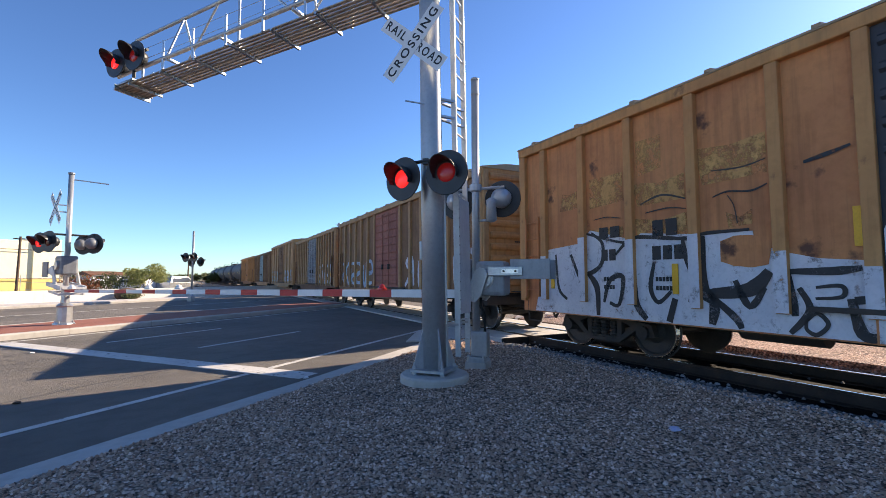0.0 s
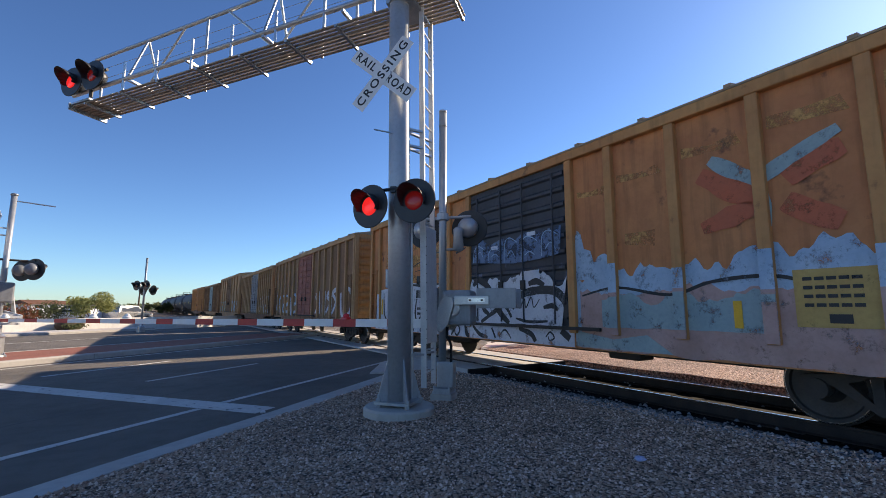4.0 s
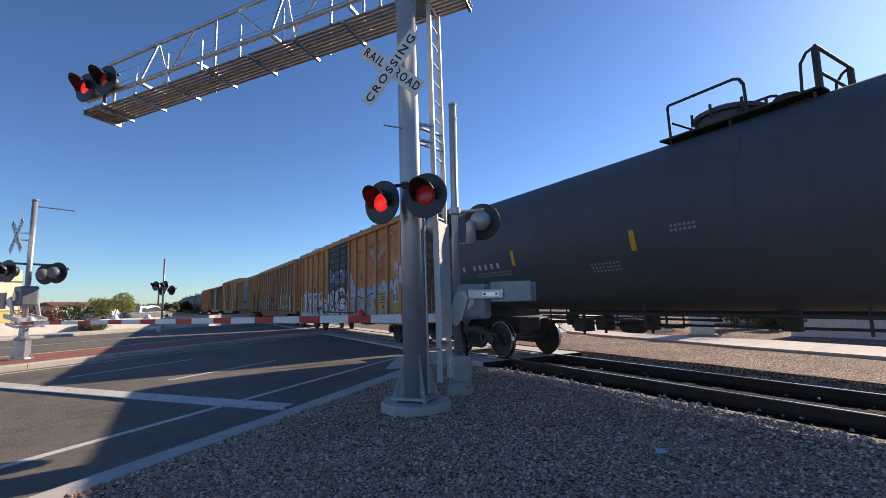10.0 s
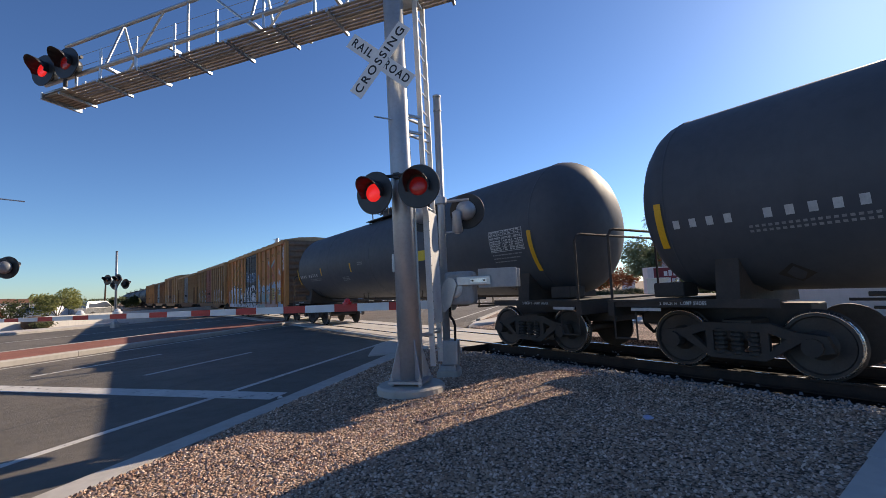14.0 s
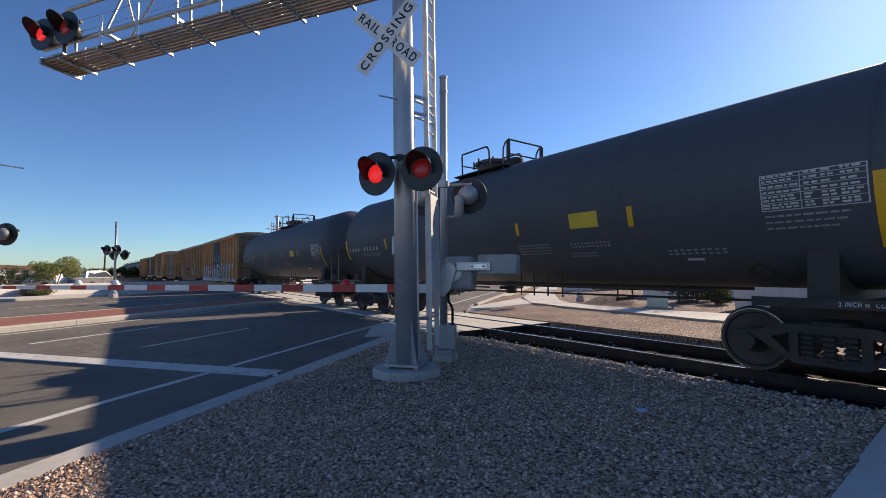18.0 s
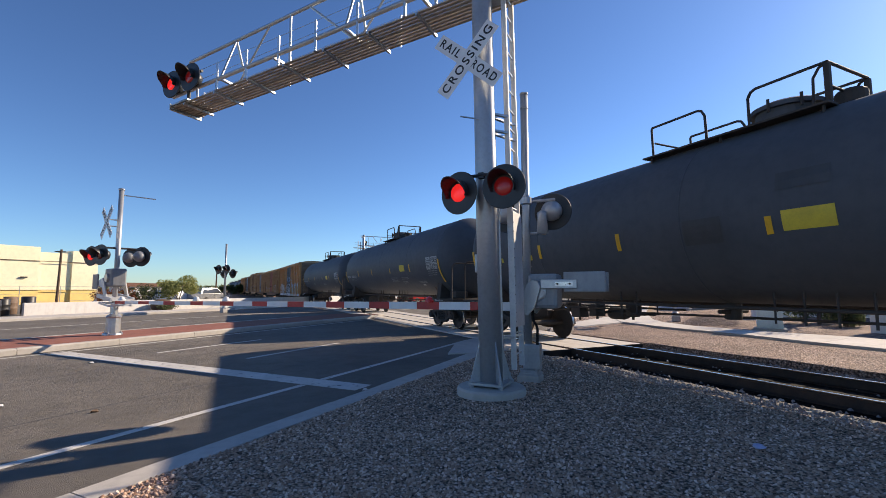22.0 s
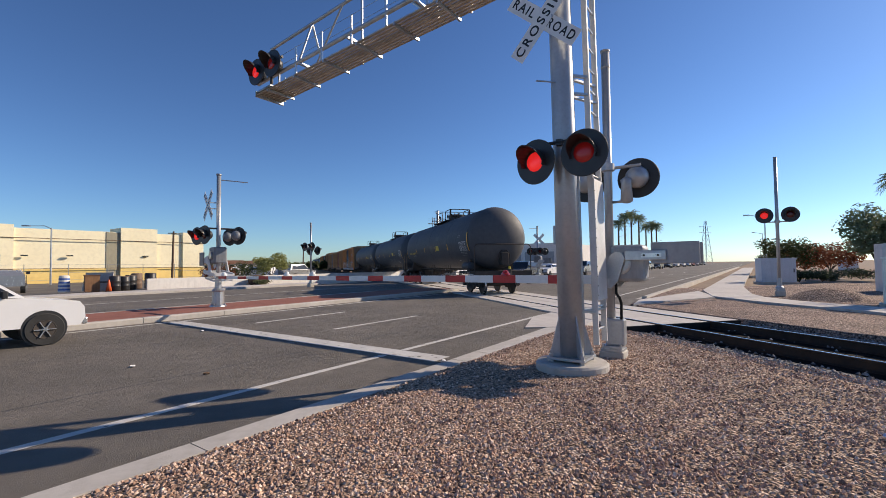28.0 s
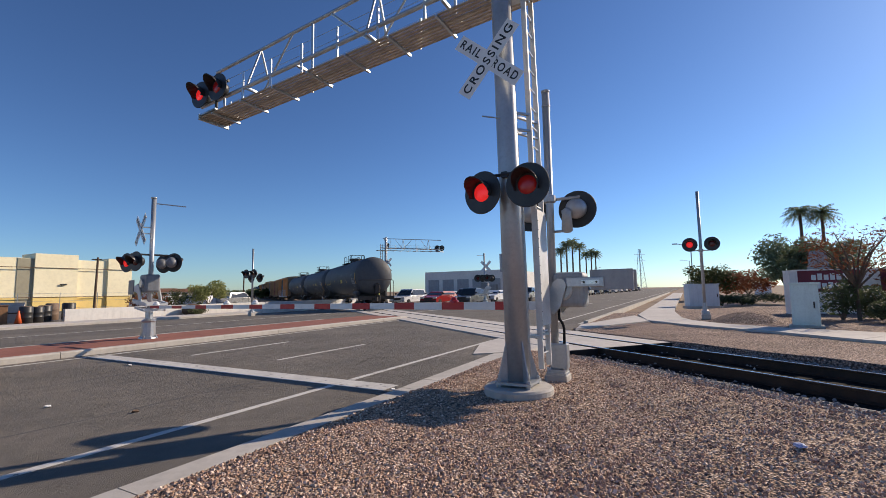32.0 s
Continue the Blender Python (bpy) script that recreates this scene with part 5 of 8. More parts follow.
    for k in range(8):
        a = math.pi / 4 * k
        rod(bm, (0.56 * math.cos(a), man + 0.56 * math.sin(a), top + 0.12), (0.56 * math.cos(a), man + 0.56 * math.sin(a), top + 0.33), 0.025, 6)
    loose("manway_bolt", bm, M["steel"], dome)
    bm = B()
    lathe(bm, [(top - 0.1, 0.2), (top + 0.2, 0.2), (top + 0.24, 0.16), (top + 0.25, 0.02)], 16, 'z', (0, man - 0.85, 0))
    part("valve_housing", bm, M["steel"], car)
    (a0, a1), (b0, b1) = rails
    y_lo, y_hi = min(b0, b1), max(a0, a1)
    near = 0.6
    zw = axis_z + math.sqrt(radius ** 2 - near ** 2)
    zt = 4.75
    for x in (-near, near):
        bm = B()
        box(bm, min(x, x * 1.45), max(x, x * 1.45), y_lo - 0.1, y_hi + 0.05, zw + 0.0, zw + 0.03)
        for y in (y_lo, (y_lo + y_hi) / 2, y_hi - 0.1):
            rod(bm, (x * 1.3, y, zw - 0.25), (x * 1.3, y, zw), 0.025, 6)
        part("walkway", bm, M["steel"], car, "steel grating walkway round the manway")

    def railing(pts, r=0.024):
        bm = B()
        for p, q in zip(pts, pts[1:]):
            rod(bm, p, q, r, 8)
        for p in pts[1:-1]:
            bmesh.ops.create_icosphere(bm, subdivisions=1, radius=r, matrix=Matrix.Translation(p))
        part("top_railing", bm, M["steel"], car)
    for sx in (-1, 1):
        x = sx * near
        railing([(x, a0, zw), (x, a0 + 0.02, zt - 0.14), (x, a0 + 0.08, zt - 0.03), (x, a0 + 0.16, zt), (x, a1, zt), (x, a1 + 0.02, zt - 0.04), (x, a1, zw)])
        if b0 != b1:
            railing([(x, b0, zw), (x, b0, zt - 0.12), (x, b0 - 0.05, zt - 0.03), (x, b0 - 0.13, zt), (x, b1, zt)])
        railing([(x, b1 + 0.2, zw), (x, b1 + 0.18, zt - 0.18), (x, b1 + 0.1, zt - 0.05), (x * 0.97, b1, zt)], 0.02)
        bm = B()
        box(bm, x - 0.035, x + 0.035, b1 - 0.035, b1 + 0.035, zw, zt - 0.02)
        part("rail_post", bm, M["steel"], car)
    railing([(-near, b1, zt), (near, b1, zt)])
    railing([(-near, a1 - 0.05, zt - 0.34), (near, a1 - 0.05, zt - 0.34)], 0.02)
    railing([(-near, b1, zt - 0.36), (near, b1, zt - 0.36)], 0.02)
    bm = B()
    rod(bm, (0, 0.1, axis_z - radius - 0.3), (0, 0.1, axis_z - radius + 0.1), 0.14, 10)
    rod(bm, (-0.4, 0.1, axis_z - radius - 0.15), (0.4, 0.1, axis_z - radius - 0.15), 0.04, 8)
    part("bottom_outlet", bm, M["steel"], car)
    zb = axis_z - radius
    bm = B()
    lathe(bm, [(2.62, 0.03), (2.64, 0.12), (2.72, 0.145), (3.1, 0.145), (3.16, 0.1), (3.2, 0.03)], 16, 'y', (0.1, 0, 0.86))
    part("brake_cylinder", bm, M["steel"], car)
    for y0, y1, z0, z1, x in ((3.36, 3.62, 0.76, 1.06, 0.0), (3.78, 4.1, 0.72, 0.98, -0.15), (2.34, 2.5, 0.8, 1.1, 0.05), (4.34, 4.46, 0.84, 1.1, 0.0)):
        bm = B()
        box(bm, x - 0.16, x + 0.16, y0, y1, z0, z1, 0.025)
        rod(bm, (x, (y0 + y1) / 2, z1 - 0.02), (x, (y0 + y1) / 2, zb + 0.02), 0.035, 8)
        rod(bm, (x, (y0 + y1) / 2, z0 - 0.07), (x, (y0 + y1) / 2, z0 + 0.02), 0.03, 8)
        part("brake_valve", bm, M["steel"], car)
    for a, b in (((-0.1, 1.7, 0.88), (-0.05, 5.3, 0.92)), ((0.2, 1.2, 1.0), (0.2, 5.6, 1.02)), ((0.1, -5.6, 0.96), (0.1, 2.6, 0.9)), ((-0.3, 2.2, 0.98), (-0.3, 4.9, 1.0))):
        bm = B()
        rod(bm, a, b, 0.022, 6)
        part("brake_rod", bm, M["steel"], car)
    for y in (-4.4, -3.2, 1.9, 2.95, 4.8):
        bm = B()
        box(bm, -0.34, 0.26, y - 0.03, y + 0.03, 0.86, 0.92, 0.008)
        for x in (-0.3, 0.22):
            rod(bm, (x, y, 0.9), (x, y, zb + 0.06), 0.018, 6)
        part("brake_hanger", bm, M["steel"], car)
    bm = B()
    for y in (-2.2, -1.8, -1.4, -1.0, 1.6, 2.0):
        rod(bm, (-0.75, y, axis_z - radius - 0.28), (-0.75, y, axis_z - radius + 0.25), 0.018, 6)
    rod(bm, (-0.75, -5.2, axis_z - radius - 0.05), (-0.75, 5.2, axis_z - radius - 0.05), 0.03, 6)
    rod(bm, (0.75, -5.2, axis_z - radius - 0.05), (0.75, 5.2, axis_z - radius - 0.05), 0.03, 6)
    loose("pipe", bm, M["steel"], car, "thin pipe or hanger under the tank")
    for way in (-1, 1):
        y1 = way * (half + beyond - (fore if way > 0 else 0))
        bm = B()
        box(bm, -0.36, 0.36, min(way * 5.9, y1), max(way * 5.9, y1), 0.62, 0.98, 0.02)
        box(bm, -1.45, 1.45, min(y1 - way * 0.12, y1), max(y1 - way * 0.12, y1), 0.82, 1.06, 0.01)
        loose("stub_sill", bm, M["steel"], car)
        bm = B()
        box(bm, -1.45, 1.45, min(y1 - way * 1.3, y1), max(y1 - way * 1.3, y1), 1.06, 1.10)
        part("end_platform", bm, M["steel"], car)
        bm = B()
        c = way * (centre or half - 1.37)
        prism(bm, [(-1.2, 0.98), (1.2, 0.98), (1.12, axis_z - radius + 0.5), (0.7, axis_z - radius + 0.12), (0, axis_z - radius - 0.02), (-0.7, axis_z - radius + 0.12), (-1.12, axis_z - radius + 0.5)], 1, c - 0.16, c + 0.16)
        part("saddle", bm, M["steel"], car)
        bm = B()
        box(bm, -1.42, -1.38, min(c - way * 0.7, y1), max(c - way * 0.7, y1), 0.98, 1.1)
        part("side_step", bm, M["steel"], car)
        share("lettering", SHOES, car, pose(-1.424, c - way * -0.55, 1.04, 90, 0, -90))
        bm = B()
        for k in range(2):
            vs = [(-radius * math.cos(q) - 0.012 - 0.004 * k, c - way * 0.75 + dy, axis_z + radius * math.sin(q)) for q, dy in ((radians(-48), 0), (radians(-57), 0.22), (radians(-66), 0), (radians(-57), -0.22))]
            bm.faces.new([bm.verts.new(v) for v in vs])
        part("placard", bm, M["steel"], car, "dark diamond placard holder")
        ye = y1 - way * 0.08
        bm = B()
        pts = [(-1.42, ye, 1.08), (-1.42, ye, 2.22), (-1.34, ye, 2.32), (-1.25, ye, 2.35), (1.25, ye, 2.35), (1.34, ye, 2.32), (1.42, ye, 2.22), (1.42, ye, 1.08)]
        for a, b in zip(pts, pts[1:]):
            rod(bm, a, b, 0.024, 8)
        part("end_railing", bm, M["steel"], car)
        for sx in (-1, 1):
            bm = B()
            x = sx * 1.42
            for dy in (0.1, 0.5):
                rod(bm, (x, y1 - way * dy, 0.9), (x, y1 - way * dy, 0.45), 0.016, 6)
            rod(bm, (x, y1 - way * 0.1, 0.45), (x, y1 - way * 0.5, 0.45), 0.018, 6)
            part("stirrup_step", bm, M["steel"], car)
        bm = B()
        if way < 0 and patches:
            lathe(bm, [(-7.0, 0.05), (-6.97, 0.15), (-6.9, 0.19), (-5.95, 0.19), (-5.88, 0.15), (-5.85, 0.05)], 20, 'y', (-1.12, 0, 1.33))
        else:
            box(bm, -1.0, -0.5, y1 - way * 0.85 - 0.25, y1 - way * 0.85 + 0.25, 1.12, 1.36, 0.03)
        part("air_reservoir" if way < 0 and patches else "valve_box", bm, paint if way < 0 and patches else M["steel"], car)
        coupler(car, y1, way)
        bm = B()
        box(bm, -1.47, -1.452, y1 - way * 0.55 - 0.4, y1 - way * 0.55 + 0.1, 0.92, 0.97)
        part("stencil_line", bm, M["stencil"], car, "small white stencilled line")
    if patches:
        bm = B()
        for k in range(24):
            a0, a1 = math.pi * k / 12, math.pi * (k + 1) / 12
            rod(bm, (0.1 + 0.28 * math.cos(a0), -half + 0.04, 1.8 + 0.28 * math.sin(a0)), (0.1 + 0.28 * math.cos(a1), -half + 0.04, 1.8 + 0.28 * math.sin(a1)), 0.016, 6)
        for k in range(4):
            a0 = math.pi * k / 4
            rod(bm, (0.1 - 0.28 * math.cos(a0), -half + 0.04, 1.8 - 0.28 * math.sin(a0)), (0.1 + 0.28 * math.cos(a0), -half + 0.04, 1.8 + 0.28 * math.sin(a0)), 0.012, 6)
        rod(bm, (0.1, -half + 0.02, 1.8), (0.1, -half + 0.2, 1.8), 0.03, 8)
        box(bm, -0.08, 0.28, -half - 0.1, -half + 0.3, 1.35, 1.95, 0.03)
        part("brake_wheel", bm, M["steel"], car, "hand brake wheel and gear box")
    add_trucks(car, centre or half - 1.37, turning)
    return car


def text_mesh(body, size, material, width=0.0):
    cu = bpy.data.curves.new("lettering", 'FONT')
    cu.body, cu.size, cu.extrude, cu.align_x, cu.align_y = body, size, 0.0015, 'CENTER', 'CENTER'
    cu.offset = 0.003
    cu.space_character = 1.3
    tmp = new("lettering", cu)
    dg = bpy.context.evaluated_depsgraph_get()
    me = bpy.data.meshes.new_from_object(tmp.evaluated_get(dg))
    bpy.data.objects.remove(tmp)
    me.materials.clear()
    me.materials.append(material)
    if width:
        half = max(abs(v.co.x) for v in me.vertices)
        for v in me.vertices:
            v.co.x *= width / (2 * half)
    return me


TRAIN = []
SHOES = None


def build_train():
    global SHOES
    SHOES = text_mesh("2 INCH H  COMP SHOES", 0.075, M["stencil"], 0.7)
    lead = boxcar("faded orange boxcar with black door and bright graffiti on the track", M["orange"], M["doorblack"], M["endgrey"], lead_graffiti, 15.2, posts=5, turning=True, trim=M["ochre"], post_ys=POST_YS, apron=True)
    TRAIN.append((lead, 0.2))
    prints = [(-1.64, 12, -29, 3, 0.08), (0.95, 6, -8, 2, 0.07), (2.6, 8, -26, 3, 0.08), (6.2, 18, -24, 2, 0.075)]
    prints2 = [(-1.5, 11, -28, 4, 0.08), (-2.88, 11, -29, 2, 0.08), (-2.8, 9, -37, 2, 0.07), (6.2, 18, -24, 2, 0.075), (-4.7, 9, -38, 2, 0.1)]
    prints3 = [(-5.9, 6, 6, 2, 0.07), (5.2, 12, -24, 2, 0.075)]
    for lab, paint, at, hl, man, rails, ink, stripes, text_y, label_y, text_n, prints_at, panel_y, panel_a, big, patches in (
            ("black tank car with yellow reflectors on the track", M["tank"], -16.97, 8.35, 0.68, ((0.13, 1.35), (-0.75, -0.75)), "stencil", (7.75, 4.70, 1.62, -4.36, -7.53, -1.73), 7.5, -3.43, 10, prints, -6.28, (-0.6, -19.0), (-40, -4.6), ()),
            ("black tank car with railed top walkway on the track", M["tank"], -34.68, 8.0, 0.74, ((0.25, 1.4), (-0.45, -0.45)), "stencil", (7.4, 4.35, 1.5, -4.22, -7.25, -1.59), 7.2, -3.28, 10, prints2, -6.1, (0.1, -18.0), (-40, -4.6), ()),
            ("dusty dark grey tank car at the train's tail", M["tank2"], -51.8, 8.15, -1.0, ((0.02, 1.16), (-0.72, -1.83)), "ylabel", (7.16, 3.85, 1.36, -3.98, -7.38, -1.38), 6.19, -1.86, 11, prints3, -6.05, (-5.2, -23.5), (-24, 10.1),
             ((-1.5, -2.15, 5, 14.5), (-0.05, -0.7, -20, -4), (-4.0, -4.3, 0, 14)))):
        TRAIN.append((tankcar(lab, paint, prints_at, hl, turning=True, man=man, rails=rails, ink=ink, stripes=stripes, text_y=text_y, label_y=label_y, text_n=text_n, panel_y=panel_y, panel_a=panel_a, big=big, patches=patches, beyond=0.12 if patches else 0.35, centre=6.60 if patches else None, fore=0.28 if patches else -0.1 if hl < 8.1 else 0.0), at))
    tail = TRAIN[-1][0]
    bm = B()
    box(bm, 0.06, 0.24, -8.62, -8.48, 0.72, 1.2, 0.03)
    part("end_of_train_box", bm, M["steel"], tail, "dark end-of-train device on the coupler")
    bm = B()
    rod(bm, (0.15, -8.55, 1.18), (0.15, -8.55, 1.32), 0.07, 14, 0.05)
    part("marker_lamp", bm, M["ylabel"], tail, "yellow marker on the end-of-train device")
    # tan and brown panels carry the posts' shade in their colour
    # label, panel, door, end, seed, tags, ribbed, turning, centre, length, eave, post colour, posts
    kinds = [("weathered tan boxcar with oxide red ribbed door on the track", "tan", "oxide", "ochre", 11, ("gwhite", "gblue"), False, True, 16.5, 14.2, 4.30, "postan", 6),
             ("weathered brown boxcar with grey ribbed door and graffiti on the track", "brown", "gsteel", "tan", 12, ("gwhite", "gpink"), False, False, 30.9, 12.3, 4.26, "postan", 7),
             ("tall yellow-tan boxcar with smooth sides on the track", "postan", "tan", "ochre", 13, ("gblue", "gteal"), False, False, 44.4, 12.0, 4.62, "postan", 3),
             ("corrugated tan boxcar on the track", "postan", "gteal", "tan", 14, ("gwhite", "gteal"), True, False, 57.8, 12.4, 4.32, "tan", 7),
             ("faded tan boxcar on the track", "tan", "ochre", "tan", 15, ("gwhite", "gpink"), False, False, 72.0, 13.0, 4.40, "ochre", 7)]
    for lab, a, d, e, seed, cols, corr, turn, at, length, eave, trim, posts in kinds:
        TRAIN.append((boxcar(lab, M[a], M[d], M[e], plain_tags(seed, cols), length, eave, posts, turn, corr, 2.7, trim=M[trim]), at))
    for k in range(5):
        TRAIN.append((tankcar("distant black tank car at the train's head", M["tank"], [(4.3, 6, -6, 2, 0.12)], 6.9, stripes=(6.3, 4.0, 1.5, -4.0, -6.3), panel_y=-5.0, text_y=5.6), 88.0 + 16.4 * k))


build_train()


# ---- crossing signals ----
def lamp_unit(parent, m, lit, back=""):
    """A flashing-light unit that looks along its local -y: disc, hood, lens and housing."""
    bm = B()
    lathe(bm, [(-0.012, 0.298), (0.0, 0.305), (0.012, 0.298)], 32, 'y')
    disc = part("background_disc", bm, M["black"], parent, "round black backing disc")
    disc.matrix_basis = m
    bm = B()
    lathe(bm, [(0.01, 0.12), (0.05, 0.165), (0.12, 0.165), (0.2, 0.13), (0.24, 0.05)], 20, 'y')
    part("lamp_housing", bm, M[back or "black"], disc, "", True)
    bm = B()
    n = 14
    rings = []
    for d, r in ((-0.015, 0.168), (-0.30, 0.180)):
        for rr in (r, r - 0.008):
            row = []
            for k in range(n + 1):
                a = radians(-25 + 230 * k / n)
                dd = d if d > -0.1 else d * (0.35 + 0.65 * max(0, math.sin(a)) ** 0.7)
                row.append(bm.verts.new((rr * math.cos(a), dd, rr * math.sin(a))))
            rings.append(row)
    o0, i0, o1, i1 = rings
    for k in range(n):
        for p, q in ((o0, o1), (i1, i0), (o1, i1), (i0, o0)):
            bm.faces.new((p[k], p[k + 1], q[k + 1], q[k]))
    bm.faces.new((o0[0], o1[0], i1[0], i0[0]))
    bm.faces.new((o0[n], i0[n], i1[n], o1[n]))
    bmesh.ops.recalc_face_normals(bm, faces=bm.faces[:])
    part("hood", bm, M["black"], disc)
    bm = B()
    lathe(bm, [(-0.045, 0.02), (-0.042, 0.06), (-0.034, 0.10), (-0.02, 0.128), (-0.005, 0.132)], 24, 'y')
    part("lens", bm, M[lit], disc, "round red lens", True)
    return disc


def crossbuck(parent, m, tilt=0.0, two_sided=False):
    """Two crossed blades, lettered; faces local -y."""
    for k, (turn, words) in enumerate(((45, (("CROSSING", 0.0, 1.12),)), (-45, (("RAIL", -0.36, 0.40), ("ROAD", 0.33, 0.47))))):
        bm = B()
        box(bm, -0.61, 0.61, -0.003, 0.003, -0.114, 0.114)
        blade = part("blade", bm, M["white"], parent, "white reflective blade with black letters")
        blade.matrix_basis = m @ pose(0, -0.008 * (1 - k), 0, 0, -turn + tilt, 0)
        for w, x, wide in words:
            me = text_mesh(w, 0.175, M["letter"], wide)
            share("lettering", me, blade, pose(x, -0.005, 0, 90, 0, 0))


def flange_ring(bm, x, y, z0, r, n=4, plate=0.3):
    box(bm, x - plate, x + plate, y - plate, y + plate, z0, z0 + 0.035)
    for k in range(n):
        a = math.pi / 4 + math.pi / 2 * k
        rod(bm, (x + plate * 1.15 * math.cos(a), y + plate * 1.15 * math.sin(a), z0 - 0.08), (x + plate * 1.15 * math.cos(a), y + plate * 1.15 * math.sin(a), z0 + 0.11), 0.02, 8)


def cantilever_signal(m, label, lit=("redlens", "dimlens")):
    """Mast at the origin; the arm runs along local +x, lamps look along local -y."""
    top = thing("cantilever_signal", label, "railroad signal", m, "crossing signals")
    bm = B()
    lathe(bm, [(-0.3, 0.48), (0.125, 0.475), (0.15, 0.45), (0.154, 0.05)], 32, 'z')
    part("footing", bm, M["conc"], top, "round concrete footing")
    bm = B()
    box(bm, -0.25, 0.25, -0.25, 0.25, 0.185, 0.22)
    part("base_flange", bm, M["silver"], top, "square base plate on levelling nuts")
    for k in range(4):
        a = math.pi / 4 + math.pi / 2 * k
        cx, cy = 0.29 * math.cos(a), 0.29 * math.sin(a)
        bm = B()
        rod(bm, (cx, cy, 0.06), (cx, cy, 0.31), 0.018, 8)
        for z0, z1 in ((0.15, 0.183), (0.222, 0.258)):
            rod(bm, (cx, cy, z0), (cx, cy, z1), 0.035, 6)
        part("anchor_bolt", bm, M["silver"], top)
        d = Vector((math.cos(a), math.sin(a), 0))
        nrm = Vector((-d.y, d.x, 0)) * 0.008
        pts = [d * 0.14 + Vector((0, 0, 0.22)), d * 0.33 + Vector((0, 0, 0.22)), d * 0.30 + Vector((0, 0, 0.28)), d * 0.15 + Vector((0, 0, 0.80))]
        bm = B()
        fa = [bm.verts.new(p + nrm) for p in pts]
        fb = [bm.verts.new(p - nrm) for p in pts]
        bm.faces.new(fa)
        bm.faces.new(fb[::-1])
        for i in range(4):
            bm.faces.new((fa[i], fb[i], fb[(i + 1) % 4], fa[(i + 1) % 4]))
        bmesh.ops.recalc_face_normals(bm, faces=bm.faces[:])
        part("gusset", bm, M["silver"], top)
    bm = B()
    lathe(bm, [(0.22, 0.163), (3.0, 0.155), (7.55, 0.145), (7.6, 0.10), (7.62, 0.02)], 36, 'z')
    part("mast", bm, M["silver"], top, "tall silver-painted steel tube", True)
    bm = B()
    box(bm, 0.145, 0.185, -0.06, 0.06, 1.72, 1.98, 0.01)
    part("hand_hole_cover", bm, M["silver"], top)
    # arm: walkway, chords, posts and braces
    L, back = 7.4, 0.8
    zb = 5.52
    ARM_Y = 0.38
    before = set(top.children)
    bm = B()
    for k in range(8):
        y = -0.30 + 0.086 * k
        box(bm, -back, L, y - 0.028, y + 0.028, zb, zb + 0.02)
    loose("walkway_bar", bm, M["grating"], top, "open walkway bar, tinted brown for light bounced off the ground")
    bm = B()
    for k in range(9):
        x = 6.97 - 0.965 * k
        if x > -back:
            box(bm, x - 0.022, x + 0.022, -0.36, 0.37, zb - 0.05, zb - 0.004)
    loose("cross_bearer", bm, M["galv"], top)
    bm = B()
    for sy in (-0.34, 0.34):
        rod(bm, (-0.2, sy, zb + 0.28), (L - 0.05, sy, zb + 0.22), 0.042, 14)
    loose("lower_chord", bm, M["galv"], top, "galvanised tube chord")
    bm = B()
    rod(bm, (-0.1, 0, zb + 1.35), (L - 0.05, 0, zb + 1.19), 0.036, 14)
    part("top_chord", bm, M["galv"], top, "galvanised tube chord")

    def chord_z(x):
        return zb + 1.35 - 0.0216 * x

    def chord_end(x0, y0, z0, x1, y1, z1, r):
        bm = B()
        rod(bm, (x0, y0, z0), (x1, y1, z1), r, 10)
        part("truss_brace", bm, M["galv"], top)
    for x0 in (5.82, 2.62):
        for sy in (-0.34, 0.34):
            chord_end(x0, sy, zb + 0.25, x0, 0, chord_z(x0), 0.024)
        bm = B()
        bar(bm, (x0, -0.36, zb + 0.2), (x0, 0.36, zb + 0.2), 0.05, 0.05)
        part("tie_bar", bm, M["galv"], top)
    for x0, x1 in ((4.83, 5.68), (3.79, 2.72), (1.55, 2.5)):
        chord_end(x0, 0, chord_z(x0), x1, 0, zb + 0.25, 0.022)
    for x0 in (4.27, 1.0):
        chord_end(x0, 0, zb + 0.03, x0, 0, chord_z(x0), 0.026)
        bm = B()
        bar(bm, (x0 + 0.06, -0.36, zb + 0.2), (x0 + 0.06, 0.36, zb + 0.2), 0.05, 0.05)
        part("tie_bar", bm, M["galv"], top)
    bm = B()
    for x0 in (6.53, 5.93, 5.08, 4.21, 3.3, 2.36, 1.4, 0.5):
        rod(bm, (x0, -0.35, zb), (x0, -0.35, zb + 0.60), 0.026, 10)
    for x0 in (7.3, 4.6, 1.9):
        rod(bm, (x0, 0.35, zb), (x0, 0.35, zb + 0.60), 0.022, 10)
    loose("stanchion", bm, M["alu"], top, "bright upright stanchion")
    bm = B()
    for sy in (-0.36, 0.36):
        for zz in (0.36, 0.58):
            rod(bm, (-back, sy, zb + zz), (L, sy, zb + zz), 0.005, 6)
    loose("safety_cable", bm, M["galv"], top)
    bm = B()
    box(bm, L - 0.55, L + 0.02, -0.36, 0.36, zb + 0.03, zb + 0.065)
    box(bm, L - 0.01, L + 0.03, -0.38, 0.38, zb - 0.06, zb + 0.07)
    part("end_plate", bm, M["galv"], top, "closing plate at the arm's tip")
    bm = B()
